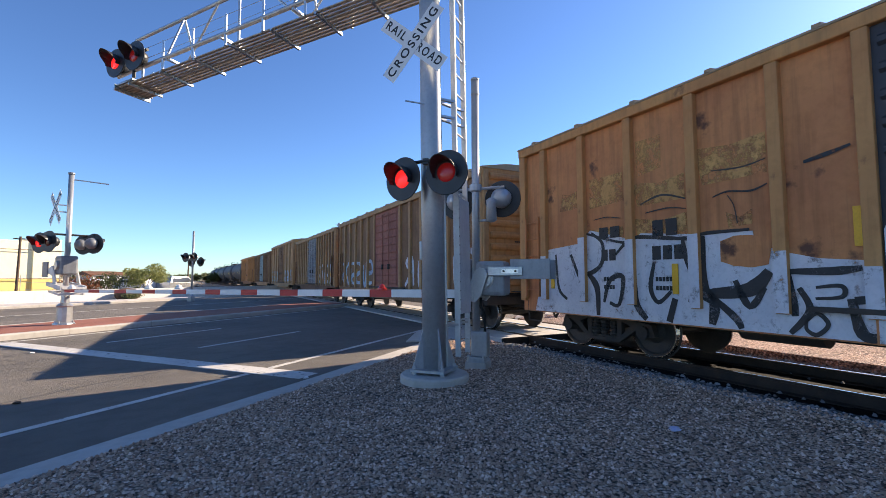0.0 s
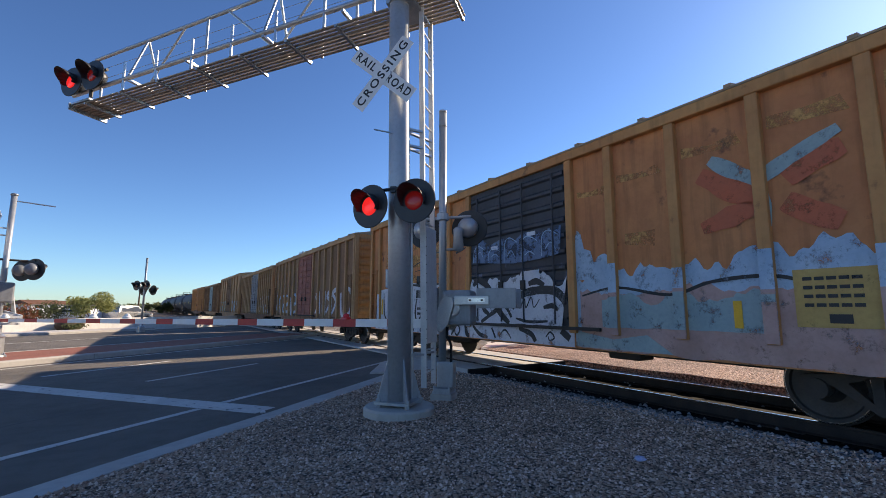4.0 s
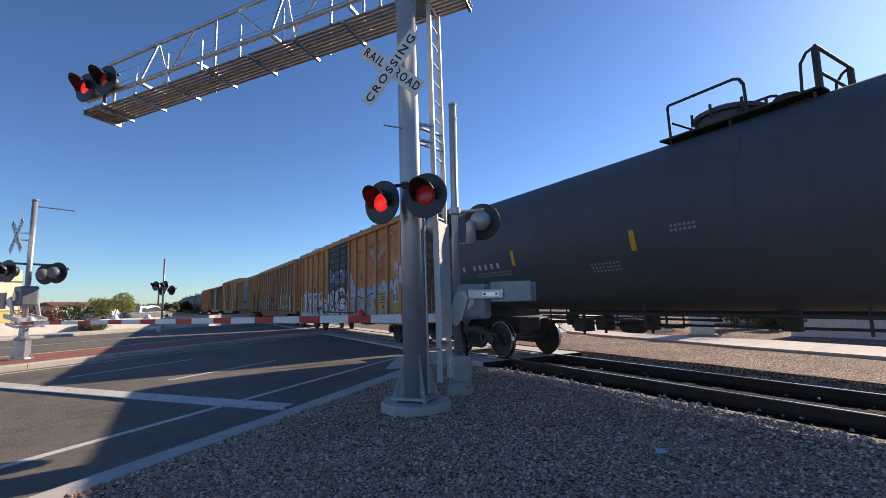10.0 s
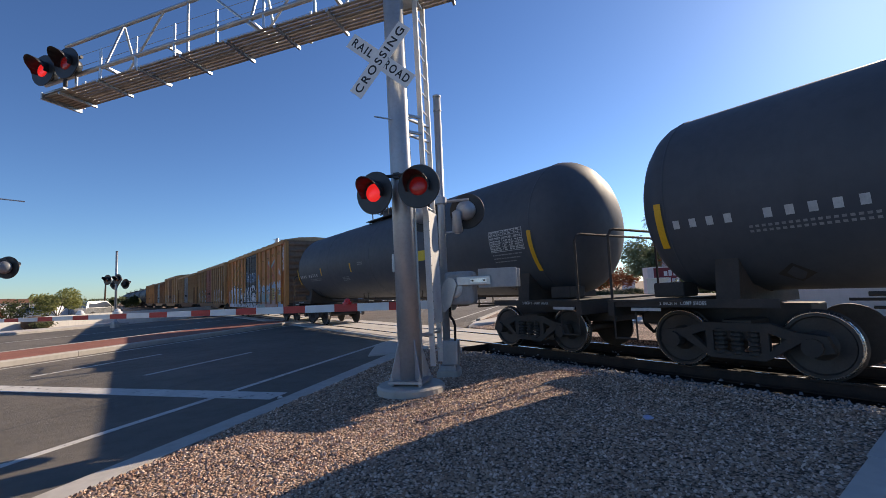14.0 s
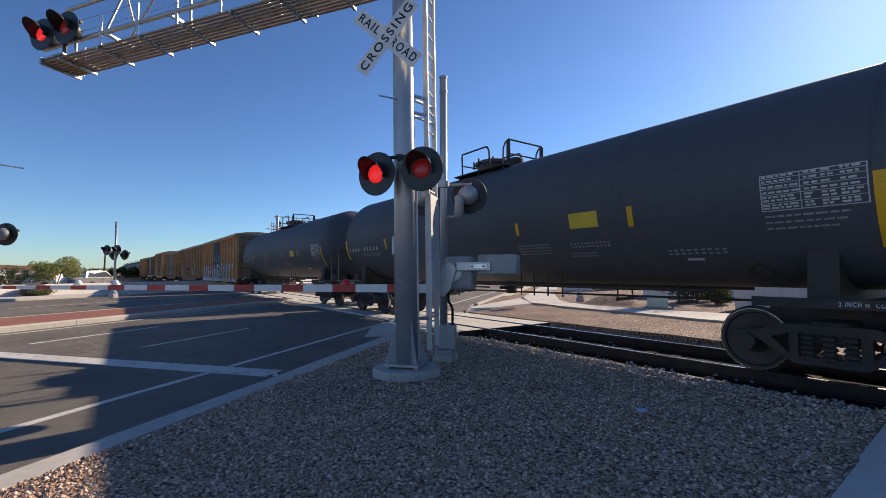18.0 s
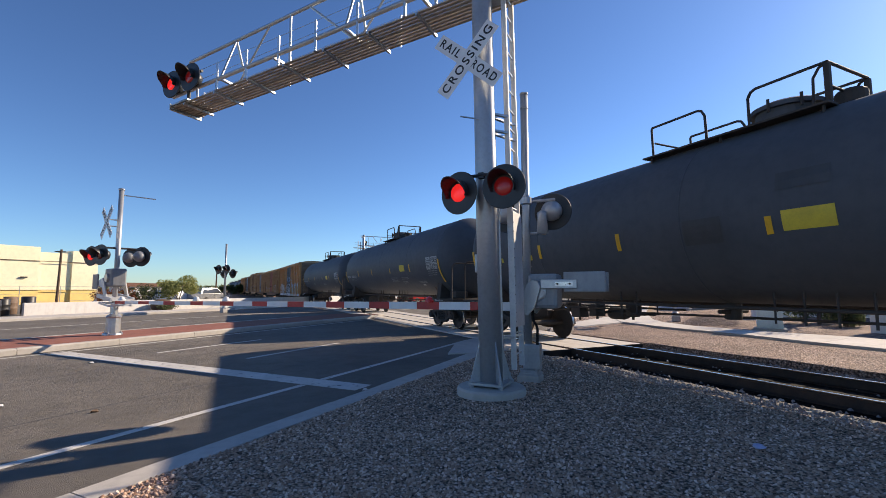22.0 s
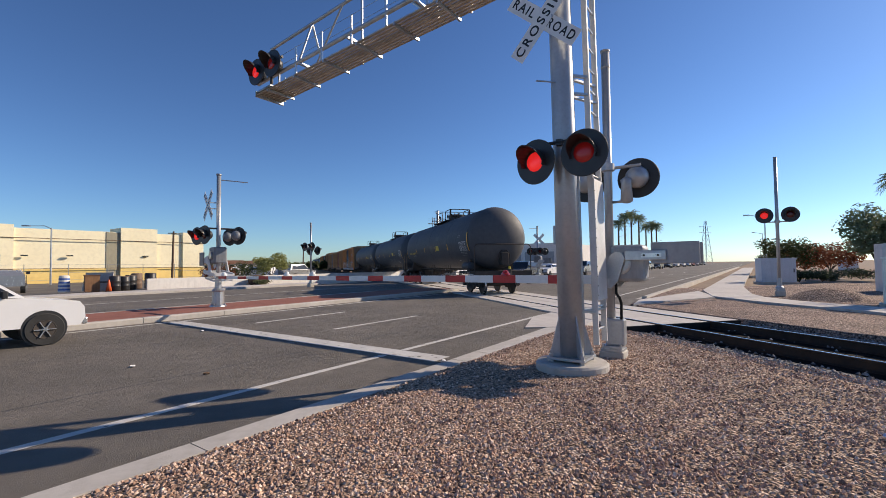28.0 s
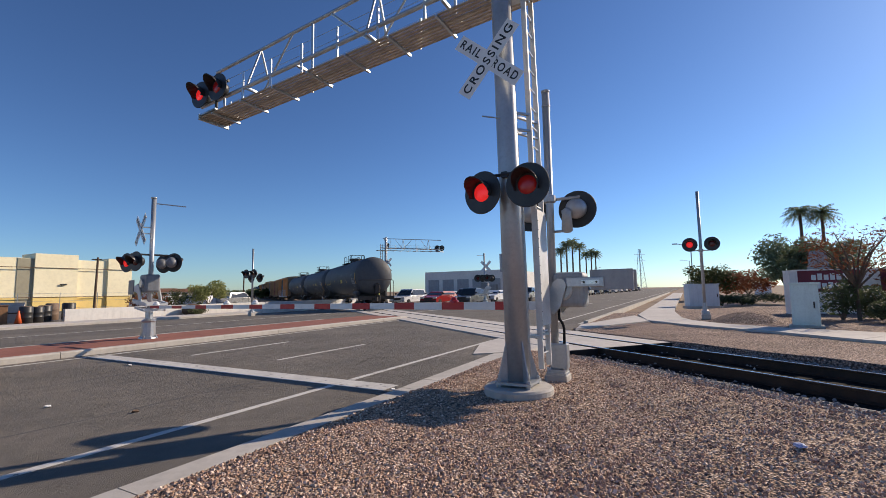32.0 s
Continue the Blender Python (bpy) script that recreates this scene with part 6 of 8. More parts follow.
    for zz in (zb + 0.83, zb + 1.8, zb + 0.55):
        lathe(bm, [(zz - 0.07, 0.15), (zz - 0.06, 0.2), (zz + 0.06, 0.2), (zz + 0.07, 0.15)], 20, 'z')
    box(bm, -0.22, 0.22, -0.1, 0.5, zb + 0.5, zb + 0.56)
    loose("mast_clamp", bm, M["galv"], top)
    for o in set(top.children) - before:
        if not o.name.startswith("mast_clamp"):
            for v in o.data.vertices:
                v.co.y += ARM_Y
                v.co.z += 0.55 * (1 - v.co.x / L)
    # lamps: over the road at the tip, and low on the mast
    bm = B()
    rod(bm, (L - 1.0, 0.02, zb + 0.62), (L - 0.2, 0.02, zb + 0.62), 0.03, 8)
    rod(bm, (L - 0.6, 0.02, zb + 0.1), (L - 0.6, 0.02, zb + 0.65), 0.035, 8)
    part("tip_crossarm", bm, M["black"], top)
    lamp_unit(top, pose(L - 0.22, -0.12, zb + 0.42), lit[0])
    lamp_unit(top, pose(L - 0.82, -0.12, zb + 0.46), lit[1])
    lamp_unit(top, pose(-0.15, -0.55, zb + 1.2), lit[0])
    bm = B()
    rod(bm, (-0.36, -0.2, 3.08), (0.36, -0.2, 3.08), 0.025, 8)
    bar(bm, (0, 0, 3.08), (0, -0.22, 3.08), 0.08, 0.08)
    part("lamp_crossarm", bm, M["black"], top)
    lamp_unit(top, pose(0.285, -0.33, 2.83, 0, 0, -12), lit[0])
    lamp_unit(top, pose(-0.37, -0.33, 2.86), lit[1])
    crossbuck(top, pose(0.18, -0.24, 4.80), -4)
    bm = B()
    rod(bm, (0.06, -0.25, 4.8), (0, 0, 4.8), 0.03, 8)
    rod(bm, (-0.02, -0.1, 3.92), (0.28, -0.28, 3.96), 0.012, 6)
    part("sign_bracket", bm, M["galv"], top)
    # ladder behind the mast
    bm = B()
    for y in (0.24, 0.64):
        bar(bm, (-0.17, y, 0.35), (-0.17, y, 6.8), 0.075, 0.03, (0, 1, 0))
    loose("ladder_rail", bm, M["guard"], top, "aluminium ladder rail")
    bm = B()
    for k in range(21):
        rod(bm, (-0.17, 0.24, 0.55 + 0.305 * k), (-0.17, 0.64, 0.55 + 0.305 * k), 0.014, 8)
    loose("ladder_rung", bm, M["alu"], top)
    bm = B()
    box(bm, -0.225, -0.208, 0.22, 0.66, 0.95, 2.62)
    part("climb_guard", bm, M["guard"], top, "flat aluminium climb guard on the ladder")
    bm = B()
    for k in range(16):
        rod(bm, (-0.230, 0.222, 0.5 + 0.13 * k), (-0.224, 0.222, 0.5 + 0.13 * k), 0.008, 6)
    loose("guard_hole", bm, M["black"], top)
    bm = B()
    for z in (0.8, 3.8, 4.05):
        bar(bm, (-0.265, 0.24, z), (-0.1, 0.05, z), 0.05, 0.03)
        bar(bm, (-0.265, 0.64, z), (-0.05, 0.14, z), 0.05, 0.03)
    loose("ladder_bracket", bm, M["galv"], top)
    bm = B()
    rod(bm, (-0.13, 0.14, 0.2), (-0.13, 0.14, 2.9), 0.02, 6)
    part("conduit", bm, M["galv"], top)
    # the mast leans a little towards the road, and the ladder with it
    for o in top.children:
        kind = o.name.split(".")[0]
        if kind in ("footing", "base_flange", "anchor_bolt", "gusset", "mast", "hand_hole_cover", "conduit") or kind.startswith("ladder") or kind in ("climb_guard", "guard_hole"):
            off = -0.095 if kind.startswith("ladder_r") or kind in ("climb_guard", "guard_hole") else 0.0
            for v in o.data.vertices:
                v.co.x += 0.015 * v.co.z - 0.047 + off
    return top


def gate_arm_mesh(parent, length, m):
    """Tapered red and white arm, one board piece for each colour."""
    n = 22
    pair = 2 * length / n
    x1 = 0.0
    for k in range(n):
        x0, x1 = x1, x1 + pair * (0.43 if k % 2 else 0.57)
        h0, h1 = 0.15 - 0.075 * x0 / length, 0.15 - 0.075 * x1 / length
        bm = B()
        prism(bm, [(x0, -h0 / 2), (x1 - 0.004, -h1 / 2), (x1 - 0.004, h1 / 2), (x0, h0 / 2)], 1, -0.018, 0.018)
        p = part("arm_board", bm, M["red"] if k % 2 else M["white"], parent, "red board of the gate arm" if k % 2 else "white board of the gate arm")
        p.matrix_basis = m
    for x in (length * 0.16, length * 0.62, length * 0.71, length - 0.3):
        bm = B()
        lathe(bm, [(0.0, 0.09), (0.04, 0.085), (0.05, 0.06), (0.09, 0.05), (0.11, 0.01)], 14, 'z')
        lp = part("arm_lamp", bm, M["dimlens"] if x < length * 0.4 else M["white"], parent, "small round lamp on the arm")
        lp.matrix_basis = m @ pose(x, 0, 0.06)


def gate_signal(m, label, arm, pole_h=4.7, lamps="back", mech_box=True, lamp_z=3.15):
    """Pole at the origin; the arm runs along local +x; traffic comes from local -y."""
    top = thing("crossing_gate", label, "railroad gate", m, "crossing signals")
    bm = B()
    box(bm, -0.2, 0.15, -0.16, 0.16, -0.1, 0.12, 0.02)
    part("footing", bm, M["conc"], top)
    bm = B()
    box(bm, -0.17, 0.11, -0.13, 0.13, 0.12, 0.2, 0.012)
    if mech_box:
        box(bm, -0.20, 0.07, -0.09, 0.09, 0.2, 0.60, 0.025)
    else:
        lathe(bm, [(0.2, 0.15), (0.26, 0.14), (0.32, 0.09), (0.62, 0.075)], 12, 'z')
    flange_ring(bm, -0.03, 0, 0.12, 0.2, plate=0.15)
    part("base_casting", bm, M["silver"], top, "bolted silver base casting")
    bm = B()
    rod(bm, (0, 0, 0.6), (0, 0, pole_h), 0.062, 16)
    rod(bm, (0, 0, pole_h), (0, 0, pole_h + 0.03), 0.07, 16)
    rod(bm, (0, 0, pole_h - 0.25), (0, 0, pole_h - 0.22), 0.07, 16)
    part("pole", bm, M["silver"], top, "silver steel pole", True)
    # gate mechanism
    if mech_box:
        bm = B()
        box(bm, -0.52, -0.05, -0.2, 0.2, 1.16, 1.70, 0.06)
        mech = part("gate_mechanism", bm, M["greybox"], top, "grey enamel gate mechanism housing")
        bm = B()
        lathe(bm, [(-0.225, 0.12), (-0.215, 0.15), (-0.19, 0.15)], 20, 'y', (-0.2, 0, 1.42))
        for k in range(6):
            a = math.pi / 3 * k
            rod(bm, (-0.2 + 0.1 * math.cos(a), -0.24, 1.42 + 0.1 * math.sin(a)), (-0.2 + 0.1 * math.cos(a), -0.2, 1.42 + 0.1 * math.sin(a)), 0.018, 6)
        part("shaft_hub", bm, M["galv"], mech)
        for y in (-0.29, 0.25):
            bm = B()
            prism(bm, [(-0.28, 1.50), (-0.24, 1.58), (-0.15, 1.60), (-0.07, 1.54), (0.04, 1.24), (0.05, 1.10), (-0.08, 1.06), (-0.18, 1.18)], 1, y, y + 0.04)
            part("arm_bracket", bm, M["galv"], top, "galvanised arm support plate")
        bm = B()
        box(bm, -0.06, 0.16, -0.3, 0.3, 1.08, 1.22, 0.015)
        part("arm_clamp", bm, M["galv"], top)
        for y in (-0.29, 0.26):
            bm = B()
            box(bm, -0.82, -0.28, y, y + 0.03, 1.47, 1.61, 0.01)
            ca = part("counterweight_arm", bm, M["galv"], top)
            bm = B()
            box(bm, -0.76, -0.5, y - 0.008 if y < 0 else y + 0.03, y if y < 0 else y + 0.038, 1.51, 1.57)
            part("slot_plate", bm, M["alu"], ca)
            for xx in (-0.72, -0.54):
                bm = B()
                rod(bm, (xx, y - 0.03, 1.54), (xx, y + 0.06, 1.54), 0.016, 6)
                part("bolt", bm, M["steel"], ca)
        bm = B()
        box(bm, -1.22, -0.62, -0.25, -0.21, 1.42, 1.72, 0.012)
        box(bm, -1.22, -0.62, 0.21, 0.25, 1.42, 1.72, 0.012)
        loose("counterweight", bm, M["greybox"], top, "grey counterweight plate")
        if arm:
            gate_arm_mesh(top, arm, pose(0.05, 0.34, 1.17, 0, 0.3, 0))
        bm = B()
        pts = [(-0.08, 0.0, 1.12), (-0.1, -0.08, 0.98), (-0.15, -0.1, 0.92), (-0.17, -0.08, 0.84), (-0.16, -0.06, 0.58)]
        for a, b in zip(pts, pts[1:]):
            rod(bm, a, b, 0.021, 8)
        part("cable", bm, M["rubber"], top)
    # lamp bar
    bm = B()
    rod(bm, (-0.46, 0.08, 2.9), (0.46, 0.08, 2.9), 0.025, 8)
    lathe(bm, [(2.83, 0.06), (2.85, 0.1), (2.95, 0.1), (2.97, 0.06)], 12, 'z')
    part("lamp_crossarm", bm, M["silver"], top)
    if lamps in ("back", "both"):
        for x in (-0.42, 0.42):
            lamp_unit(top, pose(x * 0.93, 0.22, 2.73, 0, 0, 180), "darklens", "silver")
    if arm:
        bm = B()
        rod(bm, (-0.05, 0, 2.36), (-0.27, -0.02, 2.36), 0.02, 6)
        lathe(bm, [(2.33, 0.05), (2.36, 0.09), (2.62, 0.075), (2.68, 0.085), (2.72, 0.03)], 16, 'z', (-0.27, -0.02, 0))
        part("bell", bm, M["silver"], top, "silver crossing bell", True)
        bm = B()
        box(bm, 0.12, 0.3, 0.0, 0.35, 1.05, 1.75, 0.02)
        part("junction_box", bm, M["greybox"], top, "grey junction box")
    if lamps in ("front", "both"):
        for x, lit in ((-0.42, "redlens"), (0.42, "darklens")):
            lamp_unit(top, pose(-x, -0.24, lamp_z), lit)
    return top


def median_signal(m, label, flip=False):
    top = thing("median_signal", label, "railroad signal", m, "crossing signals")
    bm = B()
    rod(bm, (0, 0, 0.1), (0, 0, 4.45), 0.07, 16)
    rod(bm, (0, 0, 4.45), (0, 0, 4.5), 0.085, 16)
    part("pole", bm, M["silver"], top, "pale aluminium pole", True)
    bm = B()
    lathe(bm, [(0.0, 0.27), (0.04, 0.26), (0.07, 0.20), (0.5, 0.19), (0.54, 0.21), (0.58, 0.17), (0.62, 0.11), (0.95, 0.10)], 12, 'z')
    flange_ring(bm, 0, 0, 0.0, 0.2, plate=0.2)
    part("base_casting", bm, M["galv"], top)
    bm = B()
    rod(bm, (0, 0, 4.3), (-0.3, 0.85, 4.26), 0.018, 6)
    part("wire_arm", bm, M["galv"], top, "thin bracket arm at the pole's top")
    bm = B()
    for y in (-0.52, 0.48):
        rod(bm, (-0.45, y, 2.63), (0.45, y, 2.63), 0.025, 8)
    rod(bm, (0, -0.56, 2.63), (0, 0.52, 2.63), 0.03, 8)
    part("lamp_crossarm", bm, M["black"], top)
    for x in (-0.42, 0.42):
        lamp_unit(top, pose(x, -0.55, 2.38, 0, 0, 18), "redlens" if x > 0 else "darklens")
        lamp_unit(top, pose(x, 0.50, 2.38, 0, 0, 210), "darklens", "steelgrey")
    crossbuck(top, pose(0.0, -0.33, 3.4))
    bm = B()
    for z in (3.5, 3.3):
        rod(bm, (0, 0, z), (0, -0.33, z), 0.02, 6)
    part("sign_bracket", bm, M["galv"], top)
    bm = B()
    box(bm, -0.26, 0.34, -0.2, 0.2, 1.45, 2.0, 0.05)
    mech = part("gate_mechanism", bm, M["steelgrey"], top, "grey gate mechanism")
    bm = B()
    rod(bm, (0.04, -0.26, 1.72), (0.04, -0.19, 1.72), 0.13, 14)
    part("shaft_hub", bm, M["galv"], mech)
    for y in (-0.29, 0.27):
        bm = B()
        box(bm, 0.62, 1.1, y, y + 0.035, 1.38, 1.84, 0.01)
        part("counterweight", bm, M["steelgrey"], top, "grey counterweight plate")
        bm = B()
        prism(bm, [(0.7, 1.62), (0.7, 1.50), (0.3, 1.42), (0.05, 1.02), (-0.08, 1.02), (-0.1, 1.16), (0.18, 1.62), (0.3, 1.72)], 1, y + 0.03, y + 0.06)
        part("cradle_plate", bm, M["guard"], top, "pale metal plate of the arm cradle")
        bm = B()
        bar(bm, (0.55, y, 1.18), (-0.68, y, 1.06), 0.05, 0.11)
        part("cradle_bar", bm, M["guard"], top, "pale metal bar of the arm cradle")
        bm = B()
        bar(bm, (0.35, y, 0.96), (-0.55, y, 0.88), 0.04, 0.06)
        part("cradle_bar", bm, M["guard"], top, "pale metal bar of the arm cradle")
    for x, z in ((0.5, 1.18), (-0.02, 1.13), (-0.35, 1.1), (-0.66, 1.06), (-0.5, 0.89), (0.3, 0.95)):
        bm = B()
        bar(bm, (x, -0.28, z), (x, 0.28, z), 0.05, 0.06)
        part("cradle_rung", bm, M["guard"], top)
    return top


MAST = (4.44, 5.43)


def mirror_x(top):
    """Turns a signal built with its arm to +x into one with its arm to -x; lettering stays readable."""
    for o in list(top.children):
        plain = o.name.split(".")[0] in ("background_disc", "blade", "arm_lamp")
        loc, q = o.location.copy(), o.matrix_basis.to_euler()
        if not plain:
            for p in (o, *o.children_recursive):
                p.data.transform(Matrix.Diagonal((-1, 1, 1, 1)))
                p.data.flip_normals()
            o.rotation_mode = 'XYZ'
            o.rotation_euler = (q.x, -q.y, -q.z)
        o.location = (-loc.x, loc.y, loc.z)
    return top


def frame_at(x, y, z, half_turn=False):
    """Local +y runs along the road, local -x across it."""
    return pose(x, y, z, 0, 0, ROAD_TURN + (180 if half_turn else 0))


def build_signals():
    mirror_x(cantilever_signal(frame_at(MAST[0], MAST[1], 0.02), "silver cantilever crossing signal with red lamps and crossbuck on gravel"))
    mirror_x(gate_signal(frame_at(5.49, 5.85, 0.04), "silver gate pole with lowered red and white arm over the road", 11.9))
    mirror_x(median_signal(frame_at(-1.55, 16.9, 0.15) @ pose(0, 0, 0, 0, 0, -11), "pale signal pole with four lamps and crossbuck on the brick median"))
    mirror_x(cantilever_signal(frame_at(16.2, 48.1, 0.0, True), "silver cantilever crossing signal across the road", ("darklens", "darklens")))
    mirror_x(median_signal(frame_at(20.1, 32.9, 0.1, True), "pale signal pole with crossbuck beyond the track"))
    mirror_x(gate_signal(frame_at(1.96, 32.8, 0.1, True), "distant gate pole with lamps beside the far roadway", 0, 4.4, "both", False, 2.45))
    mirror_x(gate_signal(frame_at(19.4, 12.95, 0.16), "signal pole with two lamps on a gravel mound", 0, 5.5, "front", False))


build_signals()


# ---- trees, buildings and cars round about ----
def leaf_cloud(bm, rng, centre, rad, n, size):
    for _ in range(n):
        while True:
            p = Vector((rng.uniform(-1, 1), rng.uniform(-1, 1), rng.uniform(-1, 1)))
            if 0.25 < p.length < 1:
                break
        c = Vector(centre) + Vector((p.x * rad[0], p.y * rad[1], p.z * rad[2]))
        a = Vector((rng.gauss(0, 1), rng.gauss(0, 1), rng.gauss(0, 1))).normalized()
        b = a.orthogonal().normalized()
        s = size * rng.uniform(0.6, 1.4)
        vs = [bm.verts.new(c + a * s * 1.3), bm.verts.new(c + b * s * 0.55), bm.verts.new(c - a * s * 1.3), bm.verts.new(c - b * s * 0.55)]
        bm.faces.new(vs)


def tree(x, y, z, height, spread, leaf, seed, label, trunk_h=0.35, leaves=1500, size=0.09, name="tree", category="tree", gaps=9):
    top = thing(name, label, category, pose(x, y, z))
    rng = random.Random(seed)
    bm = B()
    th = height * trunk_h
    rod(bm, (0, 0, -0.1), (0.05, 0.03, th), 0.05 * height / 3, 8, 0.035 * height / 3)
    tips = []
    for k in range(gaps):
        a = 2.4 * k + rng.uniform(-0.4, 0.4)
        r = spread * rng.uniform(0.35, 0.8)
        e = Vector((r * math.cos(a), r * math.sin(a), th + (height - th) * rng.uniform(0.25, 0.8)))
        mid = Vector((e.x * 0.45, e.y * 0.45, th + (e.z - th) * 0.6))
        rod(bm, (0.05, 0.03, th * 0.95), mid, 0.03 * height / 3, 6, 0.02 * height / 3)
        rod(bm, mid, e, 0.02 * height / 3, 6, 0.008 * height / 3)
        tips.append(e)
    part("trunk", bm, M["bark"], top)
    bm = B()
    for e in tips:
        rr = spread * rng.uniform(0.28, 0.5)
        leaf_cloud(bm, rng, e, (rr, rr, rr * 0.75), leaves // gaps, size)
    part("crown", bm, leaf, top)
    return top


def palm(x, y, z, height, seed, label):
    top = thing("palm_tree", label, "palm tree", pose(x, y, z), "palm trees")
    rng = random.Random(seed)
    bm = B()
    rod(bm, (0, 0, -0.1), (0.15, 0.1, height), 0.2, 10, 0.14)
    part("trunk", bm, M["bark"], top)
    bm = B()
    for k in range(44):
        a = 2.4 * k + rng.uniform(-0.2, 0.2)
        el = 1.35 - 1.75 * (k / 43) ** 0.8
        ln = rng.uniform(1.2, 1.6) * (0.75 + 0.05 * height)
        t = Vector((-math.sin(a), math.cos(a), 0))
        spine = []
        for i in range(8):
            f = i / 7
            r = ln * f * math.cos(el * (1 - 0.25 * f))
            spine.append(Vector((0.15 + r * math.cos(a), 0.1 + r * math.sin(a), height + ln * f * math.sin(el) - 1.0 * f * f)))
        for p, q in zip(spine, spine[1:]):
            w = 0.03
            bm.faces.new([bm.verts.new(v) for v in (p + t * w, q + t * w * 0.7, q - t * w * 0.7, p - t * w)])
        for i in range(1, 8):
            for j in range(2):
                c = spine[i - 1].lerp(spine[i], j / 2 + 0.25)
                f = (i - 1 + j / 2) / 7
                lw = 0.42 * math.sin(math.pi * (0.1 + 0.85 * f)) + 0.05
                out = (spine[i] - spine[i - 1]).normalized()
                for sg in (-1, 1):
                    e = c + t * sg * lw + out * lw * 0.6 - Vector((0, 0, lw * rng.uniform(0.3, 0.8)))
                    bm.faces.new([bm.verts.new(v) for v in (c, c + out * 0.09, e)])
    part("crown", bm, M["leafg"], top)
    return top


def bush(x, y, z, rx, rz, leaf, seed, label, n=700, size=0.07):
    top = thing("bush", label, "bush", pose(x, y, z))
    rng = random.Random(seed)
    bm = B()
    for k in range(6):
        a = rng.uniform(0, 6.28)
        rod(bm, (0, 0, -0.05), (rx * 0.6 * math.cos(a), rx * 0.6 * math.sin(a), rz * 1.2), 0.03, 5, 0.01)
    loose("stem", bm, M["bark"], top)
    bm = B()
    for k in range(7):
        a = rng.uniform(0, 6.28)
        leaf_cloud(bm, rng, (rx * 0.5 * math.cos(a), rx * 0.5 * math.sin(a), rz * rng.uniform(0.5, 1.2)), (rx * 0.6, rx * 0.6, rz * 0.6), n // 7, size)
    part("foliage", bm, leaf, top)
    return top


def car_body(top, paint, kind):
    """Side outline drawn out across, with a narrower cabin; local +y is ahead."""
    def shell(prof, w0, w1, zmid, name, material, parent, lab=""):
        bm = B()
        rings = []
        for sx, ww in ((-1, 1), (-0.93, 1.0), (0.93, 1.0), (1, 1)):
            row = []
            for y, z in prof:
                w = w0 if z < zmid else w1
                row.append(bm.verts.new((sx * w, y, z)))
            rings.append(row)
        n = len(prof)
        for a, b in zip(rings, rings[1:]):
            for i in range(n):
                bm.faces.new((a[i], b[i], b[(i + 1) % n], a[(i + 1) % n]))
        bm.faces.new(rings[0])
        bm.faces.new(rings[-1][::-1])
        bmesh.ops.recalc_face_normals(bm, faces=bm.faces[:])
        return part(name, bm, material, parent, lab)
    if kind == "pickup":
        L = 2.5
        body = shell([(-L - 0.3, 0.5), (L - 0.1, 0.42), (L, 0.6), (L - 0.02, 0.85), (L - 0.12, 1.0), (1.35, 1.14), (-L - 0.3, 1.16)], 0.93, 0.93, 9, "body", paint, top)
        shell([(-0.9, 1.15), (1.35, 1.15), (0.65, 1.72), (-0.7, 1.74)], 0.9, 0.74, 1.4, "cabin", paint, top)
        glass = [(-0.75, 1.2), (1.2, 1.2), (0.62, 1.66), (-0.62, 1.68)]
        gz = 1.4
    else:
        L = 2.3 if kind == "suv" else 2.25
        h = 1.72 if kind == "suv" else 1.45
        body = shell([(-L, 0.45), (L - 0.1, 0.40), (L, 0.55), (L - 0.03, 0.70), (L - 0.12, 0.82), (L - 0.35, 0.90), (1.15, 1.04), (-L, 1.08)], 0.9, 0.9, 9, "body", paint, top)
        shell([(-L + 0.1, 1.05), (1.1, 1.04), (0.4, h - 0.03), (-0.2, h), (-L + 0.4, h - 0.05)], 0.88, 0.70, 1.3, "cabin", paint, top)
        glass = [(-L + 0.35, 1.1), (0.95, 1.1), (0.38, h - 0.1), (-L + 0.6, h - 0.12)]
        gz = 1.3
    bm = B()
    for sx in (-1, 1):
        vs = []
        for y, z in glass:
            w = (0.905 if kind == "pickup" else 0.885) if z < gz else (0.755 if kind == "pickup" else 0.72)
            vs.append(bm.verts.new((sx * w, y, z)))
        bm.faces.new(vs)
    loose("side_window", bm, M["glass"], top, "dark side glass")
    bm = B()
    y0, y1, zt = (1.36, 0.68, 1.68) if kind == "pickup" else (1.1, 0.43, (1.64 if kind == "suv" else 1.37))
    zb = 1.18 if kind == "pickup" else 1.08
    vs = [bm.verts.new(p) for p in ((-0.8, y0, zb), (0.8, y0, zb), (0.66, y1 + 0.02, zt), (-0.66, y1 + 0.02, zt))]
    bm.faces.new(vs)
    part("windscreen", bm, M["glass"], top, "dark windscreen")
    for sx in (-1, 1):
        bm = B()
        box(bm, sx * 0.7 - 0.2, sx * 0.7 + 0.2, L - 0.2, L - 0.01, 0.74, 0.9, 0.03)
        part("headlight", bm, M["headlamp"], top, "clear headlight")
        bm = B()
        box(bm, sx * 1.0 - 0.1, sx * 1.0 + 0.1, 0.95, 1.05, 1.15, 1.32, 0.02)
        part("wing_mirror", bm, M["black"], top)
    bm = B()
    box(bm, -0.45, 0.45, L - 0.04, L + 0.012, 0.62, 0.85, 0.01)
    part("grille", bm, M["black"], top, "dark grille")
    bm = B()
    box(bm, -0.9, 0.9, L - 0.06, L + 0.06, 0.42, 0.58, 0.03)
    part("bumper", bm, M["carsilver"] if kind == "pickup" or paint is M["carwhite"] else M["black"], top)
